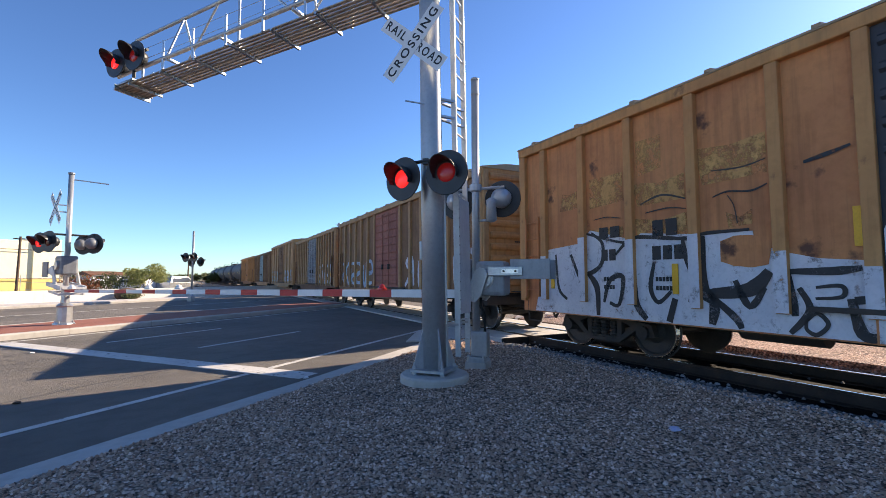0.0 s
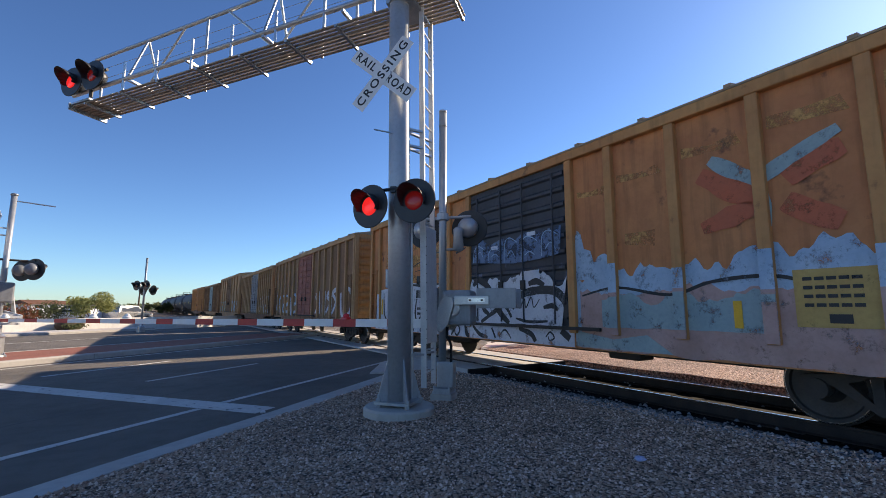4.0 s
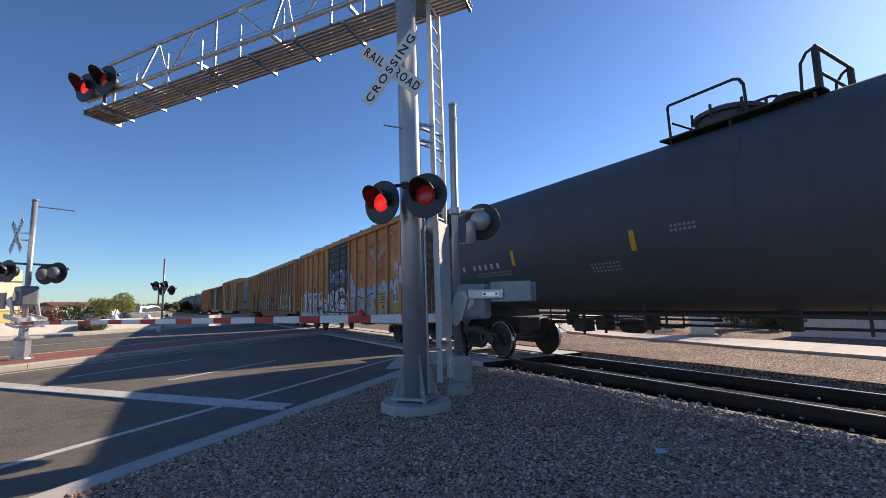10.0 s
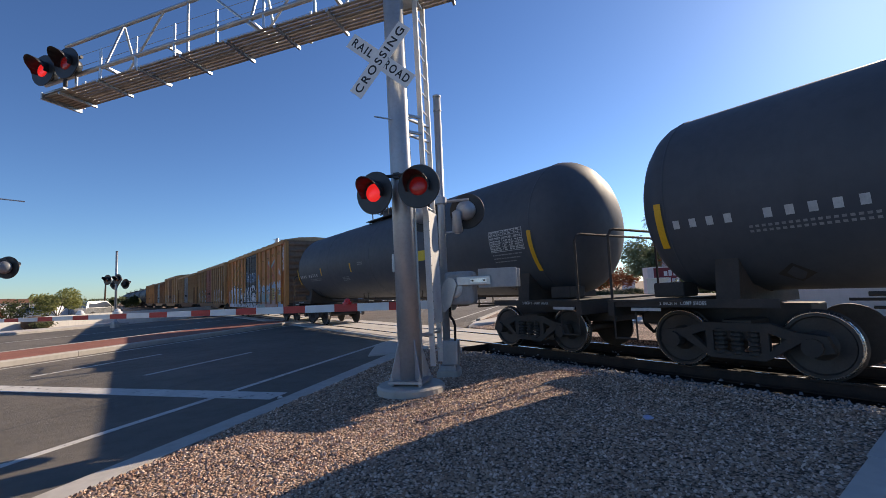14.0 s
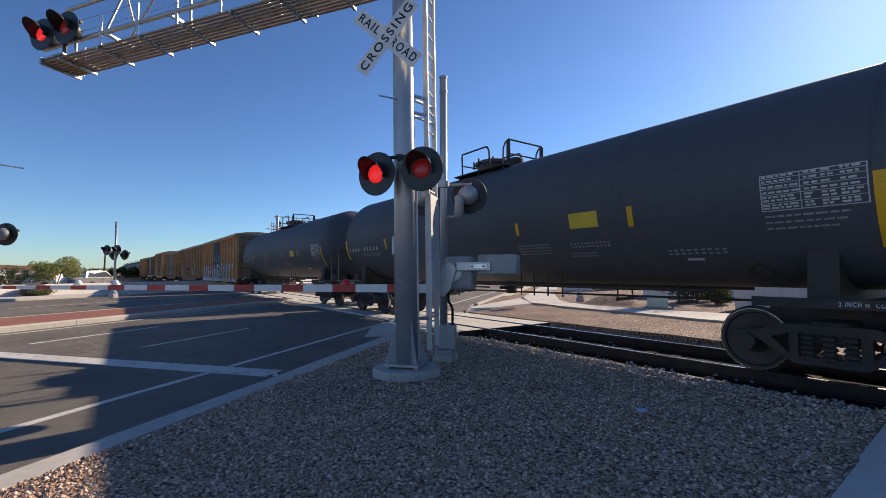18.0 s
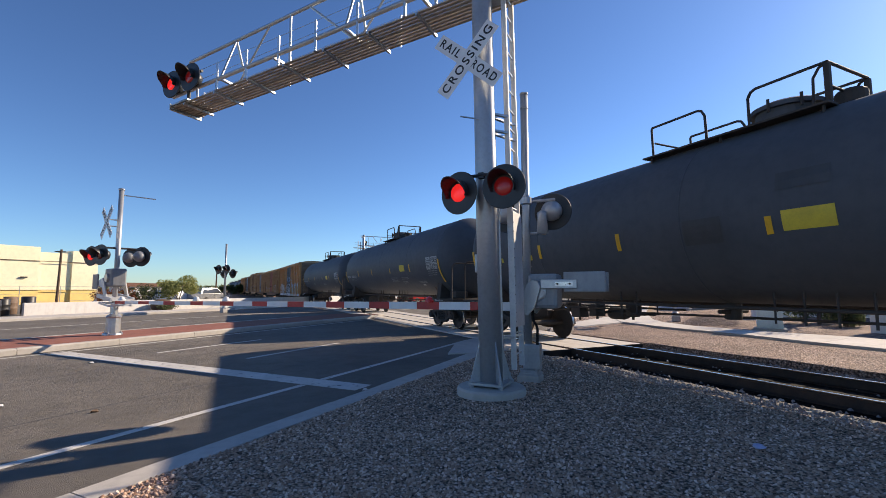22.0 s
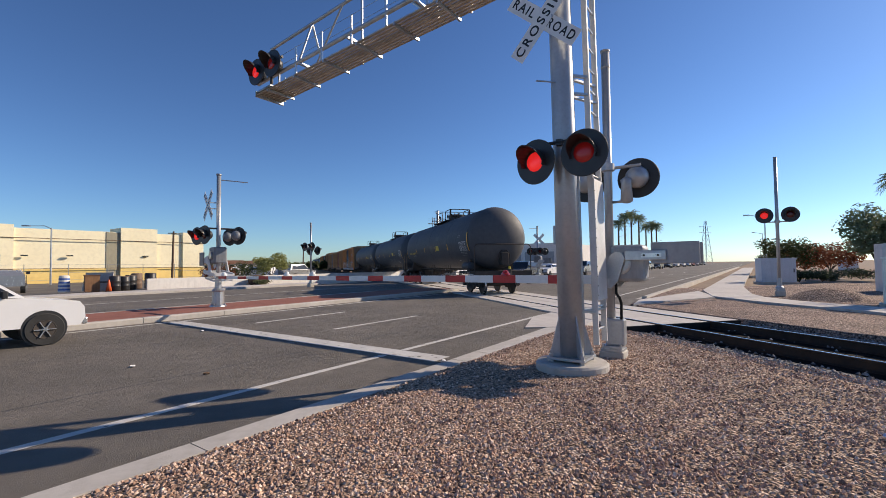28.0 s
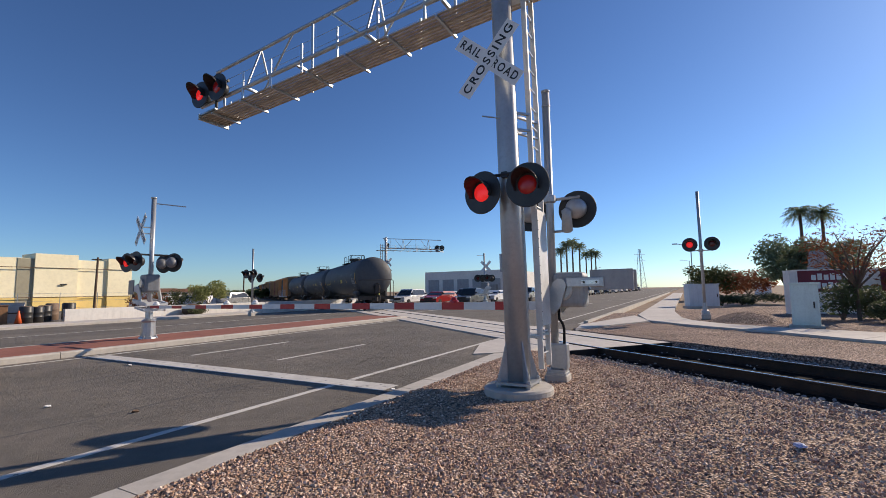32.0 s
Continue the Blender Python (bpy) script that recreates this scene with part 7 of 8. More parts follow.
    bm = B()
    for sx in (-1, 1):
        for yy in (-0.28, 0.75):
            box(bm, sx * 0.935 - 0.006, sx * 0.935 + 0.006, yy - 0.005, yy + 0.005, 0.55, 1.12)
        box(bm, sx * 0.945 - 0.01, sx * 0.945 + 0.01, -0.1, 0.08, 0.96, 1.0)
    loose("door_seam", bm, M["black"], top)
    wb = 1.72 if kind == "pickup" else 1.48
    for sx in (-1, 1):
        for yy in (-wb, wb):
            r = 0.38 if kind == "pickup" else 0.325
            hw = 0.93 if kind == "pickup" else 0.90
            bm = B()
            lathe(bm, [(sx * 0.70, r + 0.045), (sx * (hw + 0.004), r + 0.045), (sx * (hw + 0.006), 0.02)], 28, 'x', (0, yy, r + 0.02))
            part("wheel_arch", bm, M["black"], top)
            bm = B()
            lathe(bm, [(sx * 0.72, 0.20), (sx * 0.72, r - 0.015), (sx * 0.75, r), (sx * (hw + 0.01), r), (sx * (hw + 0.03), r - 0.02), (sx * (hw + 0.025), 0.21)], 28, 'x', (0, yy, r))
            ty = part("tyre", bm, M["tyre"], top)
            bm = B()
            lathe(bm, [(sx * (hw + 0.02), 0.225), (sx * (hw + 0.036), 0.215), (sx * (hw + 0.028), 0.19), (sx * (hw + 0.026), 0.02)], 20, 'x', (0, yy, r))
            rm = part("rim", bm, M["steel"], ty)
            bm = B()
            for k in range(6):
                a = 2 * math.pi * k / 6
                bar(bm, (sx * (hw + 0.036), yy, r), (sx * (hw + 0.036), yy + 0.205 * math.cos(a), r + 0.205 * math.sin(a)), 0.06, 0.02)
            lathe(bm, [(sx * (hw + 0.028), 0.06), (sx * (hw + 0.05), 0.05)], 10, 'x', (0, yy, r))
            part("spoke_wheel", bm, M["carsilver"], ty)


def vehicle(x, y, heading, paint, kind, label):
    top = thing({"pickup": "pickup_truck", "suv": "suv", "sedan": "car"}[kind], label, "car", pose(x, y, 0, 0, 0, heading), "vehicles")
    car_body(top, paint, kind)
    return top


def building(name, label, u0, u1, v0, v1, height, wall, base=None, base_h=0.0, panels=8, parapets=()):
    """A flat-roofed block in the road frame, with panel joints and stepped parapets."""
    top = thing(name, label, "building")
    bm = B()
    road_quad(bm, u0, u1, v0, v1, -0.2, height)
    part("wall", bm, wall, top)
    if base:
        bm = B()
        road_quad(bm, u0 - 0.04, u1 + 0.04, v0 - 0.04, v1, -0.2, base_h)
        part("painted_base", bm, base, top, "darker painted lower band")
    for a, b, h in parapets:
        bm = B()
        road_quad(bm, a, b, v0 - 0.25, v0 + 3, -0.2, height + h)
        part("parapet_bay", bm, wall, top)
        if base:
            bm = B()
            road_quad(bm, a - 0.02, b + 0.02, v0 - 0.3, v0 + 1, -0.2, base_h)
            part("painted_base", bm, base, top)
    return top


def build_left_side():
    b = building("warehouse", "large cream and mustard stucco warehouse with stepped parapets", -60, 30, 58.0, 90, 5.5, M["cream"], M["mustard"], 1.45,
                 parapets=((20.8, 24.5, 0.5), (27.4, 29.9, 0.3), (0, 12, 0.3), (-30, -16, 0.3)))
    bm = B()
    for z in (4.5, 1.46):
        road_quad(bm, -60, 30.1, 57.66, 57.72, z, z + 0.06)
    part("reveal_joint", bm, M["wood"], b, "dark horizontal reveal joint")
    # thin darker slabs paint the shade between the wall blocks
    for u in (19.5, 8.0):
        bm = B()
        road_quad(bm, u, u + 1.3, 57.94, 58.0, 0, 5.45)
        part("recess", bm, M["recess"], b, "thin bay between the blocks with their shade painted in")
    for u in (23, 16, 12.5, 4):
        bm = B()
        road_quad(bm, u, u + 0.5, 57.55, 57.75, 2.75, 2.87)
        part("wall_lamp", bm, M["black"], b)
    bm = B()
    road_quad(bm, 13.2, 46, 31.3, 31.55, -0.2, 0.78)
    structure("low_white_wall", bm, M["whitewall"], "long low white stucco wall")
    bm = B()
    road_quad(bm, -70, 60, 31.6, 57.5, -0.3, 0.02)
    structure("car_park", bm, M["asphalt"], "pale parking lot before the warehouse")
    for u, v, p, kd, turn, lab in ((7.9, 38.0, "carsilver", "sedan", 24, "tan-silver parked car in the lot"), (4.6, 38.0, "carwhite", "pickup", 24, "white parked pickup in the lot"),
                                   
                                   (25.0, 44, "carwhite", "sedan", 40, "white parked car behind the wall"), (30, 46, "carwhite", "sedan", 60, "white parked car in the lot"), (34, 44, "carsilver", "suv", -40, "silver parked suv in the lot")):
        q = W(u, v)
        vehicle(q.x, q.y, turn, M[p], kd, lab)
    q = W(9.3, 32.3)
    dr = thing("traffic_drum", "blue and white striped drum on the pavement", "drum", pose(q.x, q.y, 0.13))
    bm = B()
    lathe(bm, [(0, 0.28), (0.05, 0.28), (0.9, 0.24), (0.95, 0.2), (0.96, 0.02)], 16, 'z')
    part("body", bm, M["whitewall"], dr)
    for k in range(4):
        bm = B()
        lathe(bm, [(0.1 + 0.2 * k, 0.282 - 0.009 * k), (0.2 + 0.2 * k, 0.276 - 0.009 * k)], 16, 'z', caps=False)
        part("stripe", bm, M["bluedrum"], dr, "blue stripe")
    # clutter on the far pavement
    for k, (u, v, r, h, m, lab) in enumerate(((11.35, 31.0, 0.3, 0.9, "black", "dark plastic barrel on the pavement"), (12.0, 31.5, 0.3, 0.85, "black", "dark plastic barrel on the pavement"),
                                             (12.6, 32.2, 0.32, 0.9, "black", "dark plastic barrel on the pavement"), (13.3, 33.2, 0.32, 1.0, "endgrey", "sooty steel barrel on the pavement"), (14.2, 33.4, 0.34, 1.0, "black", "dark plastic barrel on the pavement"))):
        q = W(u, v)
        br = thing("barrel", lab, "barrel", pose(q.x, q.y, 0.1), "barrels by the wall")
        bm = B()
        lathe(bm, [(0, r * 0.92), (0.04, r), (h * 0.32, r), (h * 0.35, r * 1.05), (h * 0.38, r), (h * 0.62, r), (h * 0.65, r * 1.05), (h * 0.68, r), (h - 0.03, r), (h, r * 0.95)], 16, 'z')
        part("drum", bm, M[m], br, "", True)
        bm = B()
        lathe(bm, [(h, r * 0.9), (h + 0.025, r * 0.85), (h + 0.03, 0.03)], 16, 'z')
        part("lid", bm, M["endgrey"], br)
    q = W(10.4, 31.6)
    bn = thing("bin", "tan plywood bin on the pavement", "bin", pose(q.x, q.y, 0.1, 0, 0, 25))
    bm = B()
    box(bm, -0.35, 0.35, -0.3, 0.3, 0, 0.95, 0.02)
    part("body", bm, M["tan"], bn)
    bm = B()
    box(bm, -0.38, 0.38, -0.33, 0.33, 0.95, 1.0, 0.01)
    part("lid", bm, M["brown"], bn)
    q = W(10.9, 32.6)
    bd = thing("sheet_board", "weathered grey board leaning by the barrels", "board", pose(q.x, q.y, 0.1, -14, 0, -25))
    bm = B()
    box(bm, -0.95, 0.95, -0.02, 0.02, 0, 1.15, 0.005)
    part("panel", bm, M["conc"], bd)
    bm = B()
    box(bm, -0.95, 0.95, -0.05, -0.02, 0.5, 0.58)
    part("batten", bm, M["wood"], bd)
    q = W(10.95, 30.7)
    cn = thing("traffic_cone", "orange plastic traffic cone by the barrels", "cone", pose(q.x, q.y, 0.1))
    bm = B()
    lathe(bm, [(0.03, 0.16), (0.7, 0.035), (0.71, 0.02)], 16, 'z')
    part("cone", bm, M["conecolor"], cn, "", True)
    bm = B()
    box(bm, -0.2, 0.2, -0.2, 0.2, 0, 0.03, 0.008)
    part("base", bm, M["black"], cn)
    # chain-link fence line before the warehouse
    fe = thing("fence", "thin grey wire fence before the warehouse", "fence")
    for k in range(16):
        q = W(-20 + 3.2 * k, 54)
        bm = B()
        rod(bm, (q.x, q.y, 0), (q.x, q.y, 1.9), 0.03, 6)
        part("post", bm, M["galv"], fe)
    for z in (0.4, 1.1, 1.85):
        bm = B()
        rod(bm, W(-20, 54, z), W(28, 54, z), 0.012, 5)
        part("wire", bm, M["galv"], fe)
    # utility poles
    for u, v, h, r in ((22.8, 50, 5.3, 0.12), (3.0, 33, 5.0, 0.06), (47, 60, 5, 0.12), (60, 46, 5.0, 0.12), (58, 40, 5.0, 0.1)):
        q = W(u, v)
        pl = thing("utility_pole", "weathered wooden utility pole by the lot", "pole", pose(q.x, q.y, 0))
        bm = B()
        rod(bm, (0, 0, -0.1), (0.1, 0, h), r, 10, r * 0.75)
        part("pole", bm, M["wood"], pl)
        bm = B()
        bar(bm, (-0.4, 0, h - 0.2), (0.4, 0.15, h - 0.2), 0.07, 0.09)
        part("crossarm", bm, M["wood"], pl)
    lamp = W(13.4, 52.0)
    sl = thing("street_lamp", "thin galvanised street lamp with a bent arm", "street lamp", pose(lamp.x, lamp.y, 0))
    bm = B()
    rod(bm, (0, 0, -0.1), (0, 0, 5.2), 0.08, 10, 0.06)
    part("pole", bm, M["galv"], sl)
    bm = B()
    pts = [(0, 0, 5.1), (-0.6, 0.2, 5.4), (-1.8, 0.5, 5.4)]
    for a, c in zip(pts, pts[1:]):
        rod(bm, a, c, 0.03, 8)
    box(bm, -2.4, -1.8, 0.4, 0.62, 5.35, 5.47, 0.02)
    part("lamp_head", bm, M["galv"], sl)
    ss = thing("stop_sign", "back of an octagonal sign on a galvanised post", "road sign", pose(-9.67, 20.6, 0.0, 0, 0, 30))
    bm = B()
    rod(bm, (0, 0, -0.1), (0, 0, 2.2), 0.035, 8)
    part("post", bm, M["galv"], ss)
    bm = B()
    prism(bm, [(0.41 * math.cos(math.pi / 8 + math.pi / 4 * k), 1.87 + 0.41 * math.sin(math.pi / 8 + math.pi / 4 * k)) for k in range(8)], 1, 0.036, 0.042)
    part("sign_plate", bm, M["galv"], ss, "bare grey back of the sign plate")
    # shrubs and trees behind the wall
    tree(-1.3, 46, 0, 2.8, 1.7, M["leafy"], 3, "feathery yellow-green desert tree behind the wall", 0.2, 2600, 0.08)
    bush(-5.6, 44, 0, 1.5, 1.1, M["leafr"], 4, "russet and green shrub behind the wall", 1400)
    bush(-4.3, 45, 0, 1.6, 1.15, M["leaf"], 5, "olive shrub behind the wall", 1400)
    bush(-1.5, 36.3, 0.1, 0.7, 0.28, M["leaf"], 7, "small green shrub before the wall", 500, 0.05)
    q = W(20.5, 30.6)
    bm = B()
    bmesh.ops.create_icosphere(bm, subdivisions=3, radius=0.5, matrix=Matrix.Diagonal((1.5, 1.0, 0.9, 1)))
    for v in bm.verts:
        v.co += v.co.normalized() * 0.12 * noise.noise(v.co * 2.5)
    r = part("boulder", bm, M["wood"], None, "", True)
    r.location = (q.x, q.y, 0.4)
    tagged(r, "brown landscape boulder by the low wall", "boulder")
    rng = random.Random(9)
    for k in range(46):
        a = radians(-9 + 0.55 * k)
        d = rng.uniform(110, 240)
        h = d * rng.uniform(0.004, 0.013) + 0.9
        if 7 < -9 + 0.55 * k < 10:
            continue
        tree(d * math.sin(a), d * math.cos(a), -0.1, h + 0.8, h * 0.9, M[rng.choice(("leafg", "leaf", "leafg", "leafy"))], 100 + k, "distant dusty green tree", 0.2, 220, d * 0.0032, "distant_tree", "tree", 5)
    for k in range(7):
        a = radians(-9 + 1.15 * k)
        d = rng.uniform(120, 180)
        bm = B()
        q = Vector((d * math.sin(a), d * math.cos(a), 0))
        hs = rng.uniform(2.2, 3.0)
        top = thing("house", "distant low pale house", "house", pose(q.x, q.y, 0, 0, 0, rng.uniform(0, 60)), "distant houses")
        w, dd = rng.uniform(2.5, 4.5), rng.uniform(2.5, 4)
        box(bm, -w, w, -dd, dd, -0.2, hs)
        part("wall", bm, M[rng.choice(("whitewall", "cream", "conc"))], top)
        bm = B()
        prism(bm, [(-dd - 0.4, hs), (dd + 0.4, hs), (0, hs + 0.9)], 0, -w - 0.4, w + 0.4)
        part("roof", bm, M[rng.choice(("brown", "conc", "wood"))], top)
        for j in (-0.5, 0.4):
            bm = B()
            box(bm, w * j - 0.7, w * j + 0.7, -dd - 0.02, -dd + 0.02, 0.9, 2.0)
            part("window", bm, M["glass"], top)


def build_across():
    """Beyond the crossing: waiting cars, low buildings, palms and the road's far end."""
    for u, v, p, kd, lab in ((40.5, 25.2, "carwhite", "suv", "white suv waiting at the crossing"), (40.2, 21.4, "carred", "sedan", "red car waiting at the crossing"),
                             (41.0, 18.2, "cargrey", "suv", "dark grey suv waiting at the crossing"), (47.5, 18.4, "carwhite", "sedan", "white car waiting in the queue"),
                             (47, 21.6, "carsilver", "suv", "silver suv waiting in the queue"), (48, 25, "cargrey", "sedan", "dark car waiting in the queue")):
        q = W(u, v)
        vehicle(q.x, q.y, ROAD_TURN + 180, M[p], kd, lab)
    rng = random.Random(21)
    for k in range(26):
        q = W(58 + 6.4 * k + rng.uniform(-1, 1), (17.6, 21.0)[k % 2])
        c = rng.choice(("carwhite", "carwhite", "cargrey", "carsilver", "carred"))
        vehicle(q.x, q.y, ROAD_TURN + 180, M[c], rng.choice(("suv", "sedan", "pickup")), {"carwhite": "white", "cargrey": "dark grey", "carsilver": "silver", "carred": "red"}[c] + " car in the distant queue")
    b = building("depot", "long pale grey industrial building with dock doors", 99, 130, 36, 58, 6.2, M["whitewall"])
    for k in range(5):
        bm = B()
        road_quad(bm, 98.94, 99.0, 37.5 + 4.1 * k, 40.6 + 4.1 * k, 0.6, 4.2)
        part("dock_door", bm, M["greybox"], b, "grey roller dock door")
    for k, (a, d, h) in enumerate(((40.3, 96, 9.4), (41.0, 98, 10.8), (41.7, 100, 11.4), (42.5, 101, 10.6), (43.2, 120, 10.2), (43.8, 122, 10.9), (44.3, 121, 10.4))):
        palm(d * math.sin(radians(a)), d * math.cos(radians(a)), 0, h, 30 + k, "tall fan palm across the road")
    for k, (u, v, h) in enumerate(((135, 32, 9), (75, -1.5, 7.5), (150, -2, 9), (180, 30, 9), (230, -2, 9))):
        q = W(u, v)
        sl = thing("street_lamp", "distant galvanised street lamp", "street lamp", pose(q.x, q.y, 0, 0, 0, ROAD_TURN))
        bm = B()
        rod(bm, (0, 0, -0.1), (0, 0, h), 0.1, 8, 0.07)
        part("pole", bm, M["galv"], sl)
        bm = B()
        s = -1 if v < 0 else 1
        rod(bm, (0, 0, h - 0.1), (s * -1.8 * -1, 0, h + 0.3), 0.05, 6)
        box(bm, min(s * 1.7, s * 2.4), max(s * 1.7, s * 2.4), -0.15, 0.15, h + 0.22, h + 0.38)
        part("lamp_head", bm, M["galv"], sl)
    for k in range(36):
        u = 120 + 9 * k
        v = -4 - rng.uniform(0, 12) if k % 2 else 32 + rng.uniform(0, 14)
        q = W(u, v)
        tree(q.x, q.y, 0, rng.uniform(4, 6.5), rng.uniform(2.5, 4), M[rng.choice(("leafd", "leaf", "leafr"))], 200 + k, "roadside tree in the distance", 0.25, 320, 0.3, "distant_tree", "tree", 6)
    py = thing("power_pylon", "thin lattice power pylon far down the road", "pylon", pose(*W(260, 20)[:2], 0))
    bm = B()
    for sx, sy in ((-1, -1), (1, -1), (1, 1), (-1, 1)):
        rod(bm, (sx * 2, sy * 2, 0), (sx * 0.3, sy * 0.3, 22), 0.12, 5)
    for k in range(8):
        w = 2 - 1.7 * k / 8
        z = 22 * k / 8
        for a, c in (((-w, -w, z), (w, -w, z + 2.7)), ((w, -w, z), (-w, -w, z + 2.7)), ((-w, w, z), (w, w, z + 2.7))):
            rod(bm, a, c, 0.06, 4)
    for z in (16, 19):
        rod(bm, (-4, 0, z), (4, 0, z), 0.1, 5)
    part("lattice", bm, M["galv"], py)


def cabinet(x, y, z, w, d, h, turn, paint, label):
    top = thing("equipment_cabinet", label, "cabinet", pose(x, y, z, 0, 0, turn), "equipment cabinets")
    bm = B()
    box(bm, -w / 2, w / 2, -d / 2, d / 2, 0.08, h, 0.02)
    part("body", bm, paint, top)
    bm = B()
    box(bm, -w / 2 - 0.04, w / 2 + 0.04, -d / 2 - 0.06, d / 2 + 0.04, h, h + 0.06, 0.01)
    part("lid", bm, paint, top)
    bm = B()
    box(bm, -w / 2 - 0.1, w / 2 + 0.1, -d / 2 - 0.1, d / 2 + 0.1, -0.1, 0.08)
    part("plinth", bm, M["conc"], top, "concrete plinth")
    bm = B()
    box(bm, -w / 2 + 0.05, w / 2 - 0.05, -d / 2 - 0.015, -d / 2, 0.16, h - 0.08, 0.005)
    dr = part("door", bm, paint, top)
    bm = B()
    box(bm, w / 2 - 0.16, w / 2 - 0.12, -d / 2 - 0.05, -d / 2 - 0.012, h * 0.45, h * 0.6)
    part("handle", bm, M["steel"], dr)
    return top


def build_right_side():
    # pavement along the track, bending into the road's pavement
    left = [(14.0, -40), (14.4, 0), (14.9, 5.85), (15.5, 8.4), (15.6, 9.9), (15.9, 11.5), (16.6, 13.6), (19.5, 16.6), (30, 24.4), (90, 69)]
    right = [(16.2, -40), (16.6, 0), (17.4, 6.0), (17.0, 8.6), (17.1, 10.6), (17.8, 12.4), (19.0, 13.8), (23.6, 17.7), (32, 24.0), (92, 68.2)]
    walkway = tagged(new("pavement"), "pale curving concrete pavement of separate slabs", "", "", "structure")
    for (a, b), (c, d) in zip(zip(left, right), list(zip(left, right))[1:]):
        a, b, c, d = (Vector((*q, 0)) for q in (a, b, c, d))
        n = max(1, round((c - a).length / 1.6))
        for k in range(n):
            f0, f1 = k / n, (k + 1) / n
            gap = 0.006 / max(0.1, (c - a).length)
            ring = [a.lerp(c, f0 + gap), b.lerp(d, f0 + gap), b.lerp(d, f1 - gap), a.lerp(c, f1 - gap)]
            bm = B()
            prism(bm, [(q.x, q.y) for q in ring], 2, -0.05, 0.12)
            part("slab", bm, M["walkconc"], walkway)
    bm = B()
    prism(bm, [(11.6, 12.3), (14.6, 13.0), (16.6, 13.4), (19.0, 16.4), (13.0, 13.6)], 2, -0.1, 0.10)
    structure("kerb_ramp", bm, M["walkconc"], "pale concrete kerb ramp by the track")
    cabinet(30.3, 20.7, 0.05, 1.9, 1.0, 1.55, -34, M["blueenamel"], "large pale grey signal equipment cabinet on gravel")
    cabinet(18.4, 8.7, 0.05, 0.74, 0.66, 1.45, -62, M["beige"], "pale green-grey utility cabinet beside the pavement")
    cabinet(74.8, 41.7, 0.05, 1.9, 1.0, 1.6, -30, M["blueenamel"], "small pale grey utility cabinet")
    # monument sign: white piers, maroon panel, plain bars for its lettering
    sg = thing("monument_sign", "white stucco monument sign with a maroon panel", "sign", pose(26.4, 13.1, 0, 0, 0, -42))
    bm = B()
    box(bm, -0.25, 0.1, -0.45, 0.3, -0.1, 2.2, 0.02)
    box(bm, 5.4, 6.05, -0.45, 0.45, -0.1, 2.2, 0.02)
    loose("pier", bm, M["whitewall"], sg)
    bm = B()
    box(bm, 0.1, 5.4, -0.3, 0.3, 2.17, 2.23, 0.01)
    part("coping", bm, M["whitewall"], sg)
    bm = B()
    box(bm, 0.1, 5.4, -0.2, 0.2, -0.1, 1.12, 0.02)
    part("base_wall", bm, M["whitewall"], sg)
    bm = B()
    box(bm, 0.1, 5.4, -0.22, 0.22, 1.12, 2.17, 0.02)
    pn = part("panel", bm, M["signred"], sg, "maroon sign panel")
    bm = B()
    for k in range(6):
        box(bm, 0.75 + 0.26 * k, 0.94 + 0.26 * k, -0.235, -0.222, 1.70, 1.96 + 0.06 * (k % 2))
    for k in range(7):
        box(bm, 0.65 + 0.26 * k, 0.85 + 0.26 * k, -0.235, -0.222, 1.28, 1.54 + 0.05 * (k % 2))
    loose("lettering_bar", bm, M["white"], pn, "white letter as a plain bar")
    bm = B()
    box(bm, 2.75, 3.5, -0.27, 0.27, -0.1, 2.165, 0.02)
    part("pier", bm, M["whitewall"], sg)
    bm = B()
    box(bm, 1.3, 1.65, -0.215, -0.2, 0.92, 1.02)
    part("number_bar", bm, M["letter"], sg, "small dark number as a plain bar")
    # bell tower and the buildings beyond
    tw = thing("bell_tower", "white stucco tower with an open arched belfry", "tower", pose(59.6, 12.6, 0, 0, 0, 12))
    bm = B()
    box(bm, -2.2, 2.2, -2.2, 2.2, -0.2, 10.5)
    part("shaft", bm, M["whitewall"], tw)
    bm = B()
    box(bm, -2.5, 2.5, -2.5, 2.5, 10.5, 10.9, 0.05)
    for sx in (-1, 1):
        for sy in (-1, 1):
            box(bm, sx * 1.6 - 0.3, sx * 1.6 + 0.3, sy * 1.6 - 0.3, sy * 1.6 + 0.3, 10.9, 13.0)
    box(bm, -2.1, 2.1, -2.1, 2.1, 13.0, 13.5, 0.05)
    part("belfry", bm, M["whitewall"], tw, "open belfry on four piers")
    bm = B()
    lathe(bm, [(13.5, 1.7), (14.2, 1.4), (14.8, 0.8), (15.0, 0.15), (15.6, 0.1)], 20, 'z')
    part("dome", bm, M["whitewall"], tw, "", True)
    hs = thing("storage_building", "white stucco building with a brown tiled roof", "building", pose(62, 4, 0, 0, 0, -20))
    bm = B()
    box(bm, -5, 25, -8, 12, -0.2, 5.5)
    part("wall", bm, M["whitewall"], hs)
    bm = B()
    prism(bm, [(-8.6, 5.5), (12.6, 5.5), (2, 8.2)], 0, -5.6, 25.6)
    part("roof", bm, M["brown"], hs)
    bm = B()
    box(bm, -0.1, 0.1, -9.0, 0, -0.1, 1.42)
    w = structure("white_wall", bm, M["whitewall"], "white stucco garden wall")
    w.matrix_world = pose(20.3, 6.62, 0, 0, 0, 4)
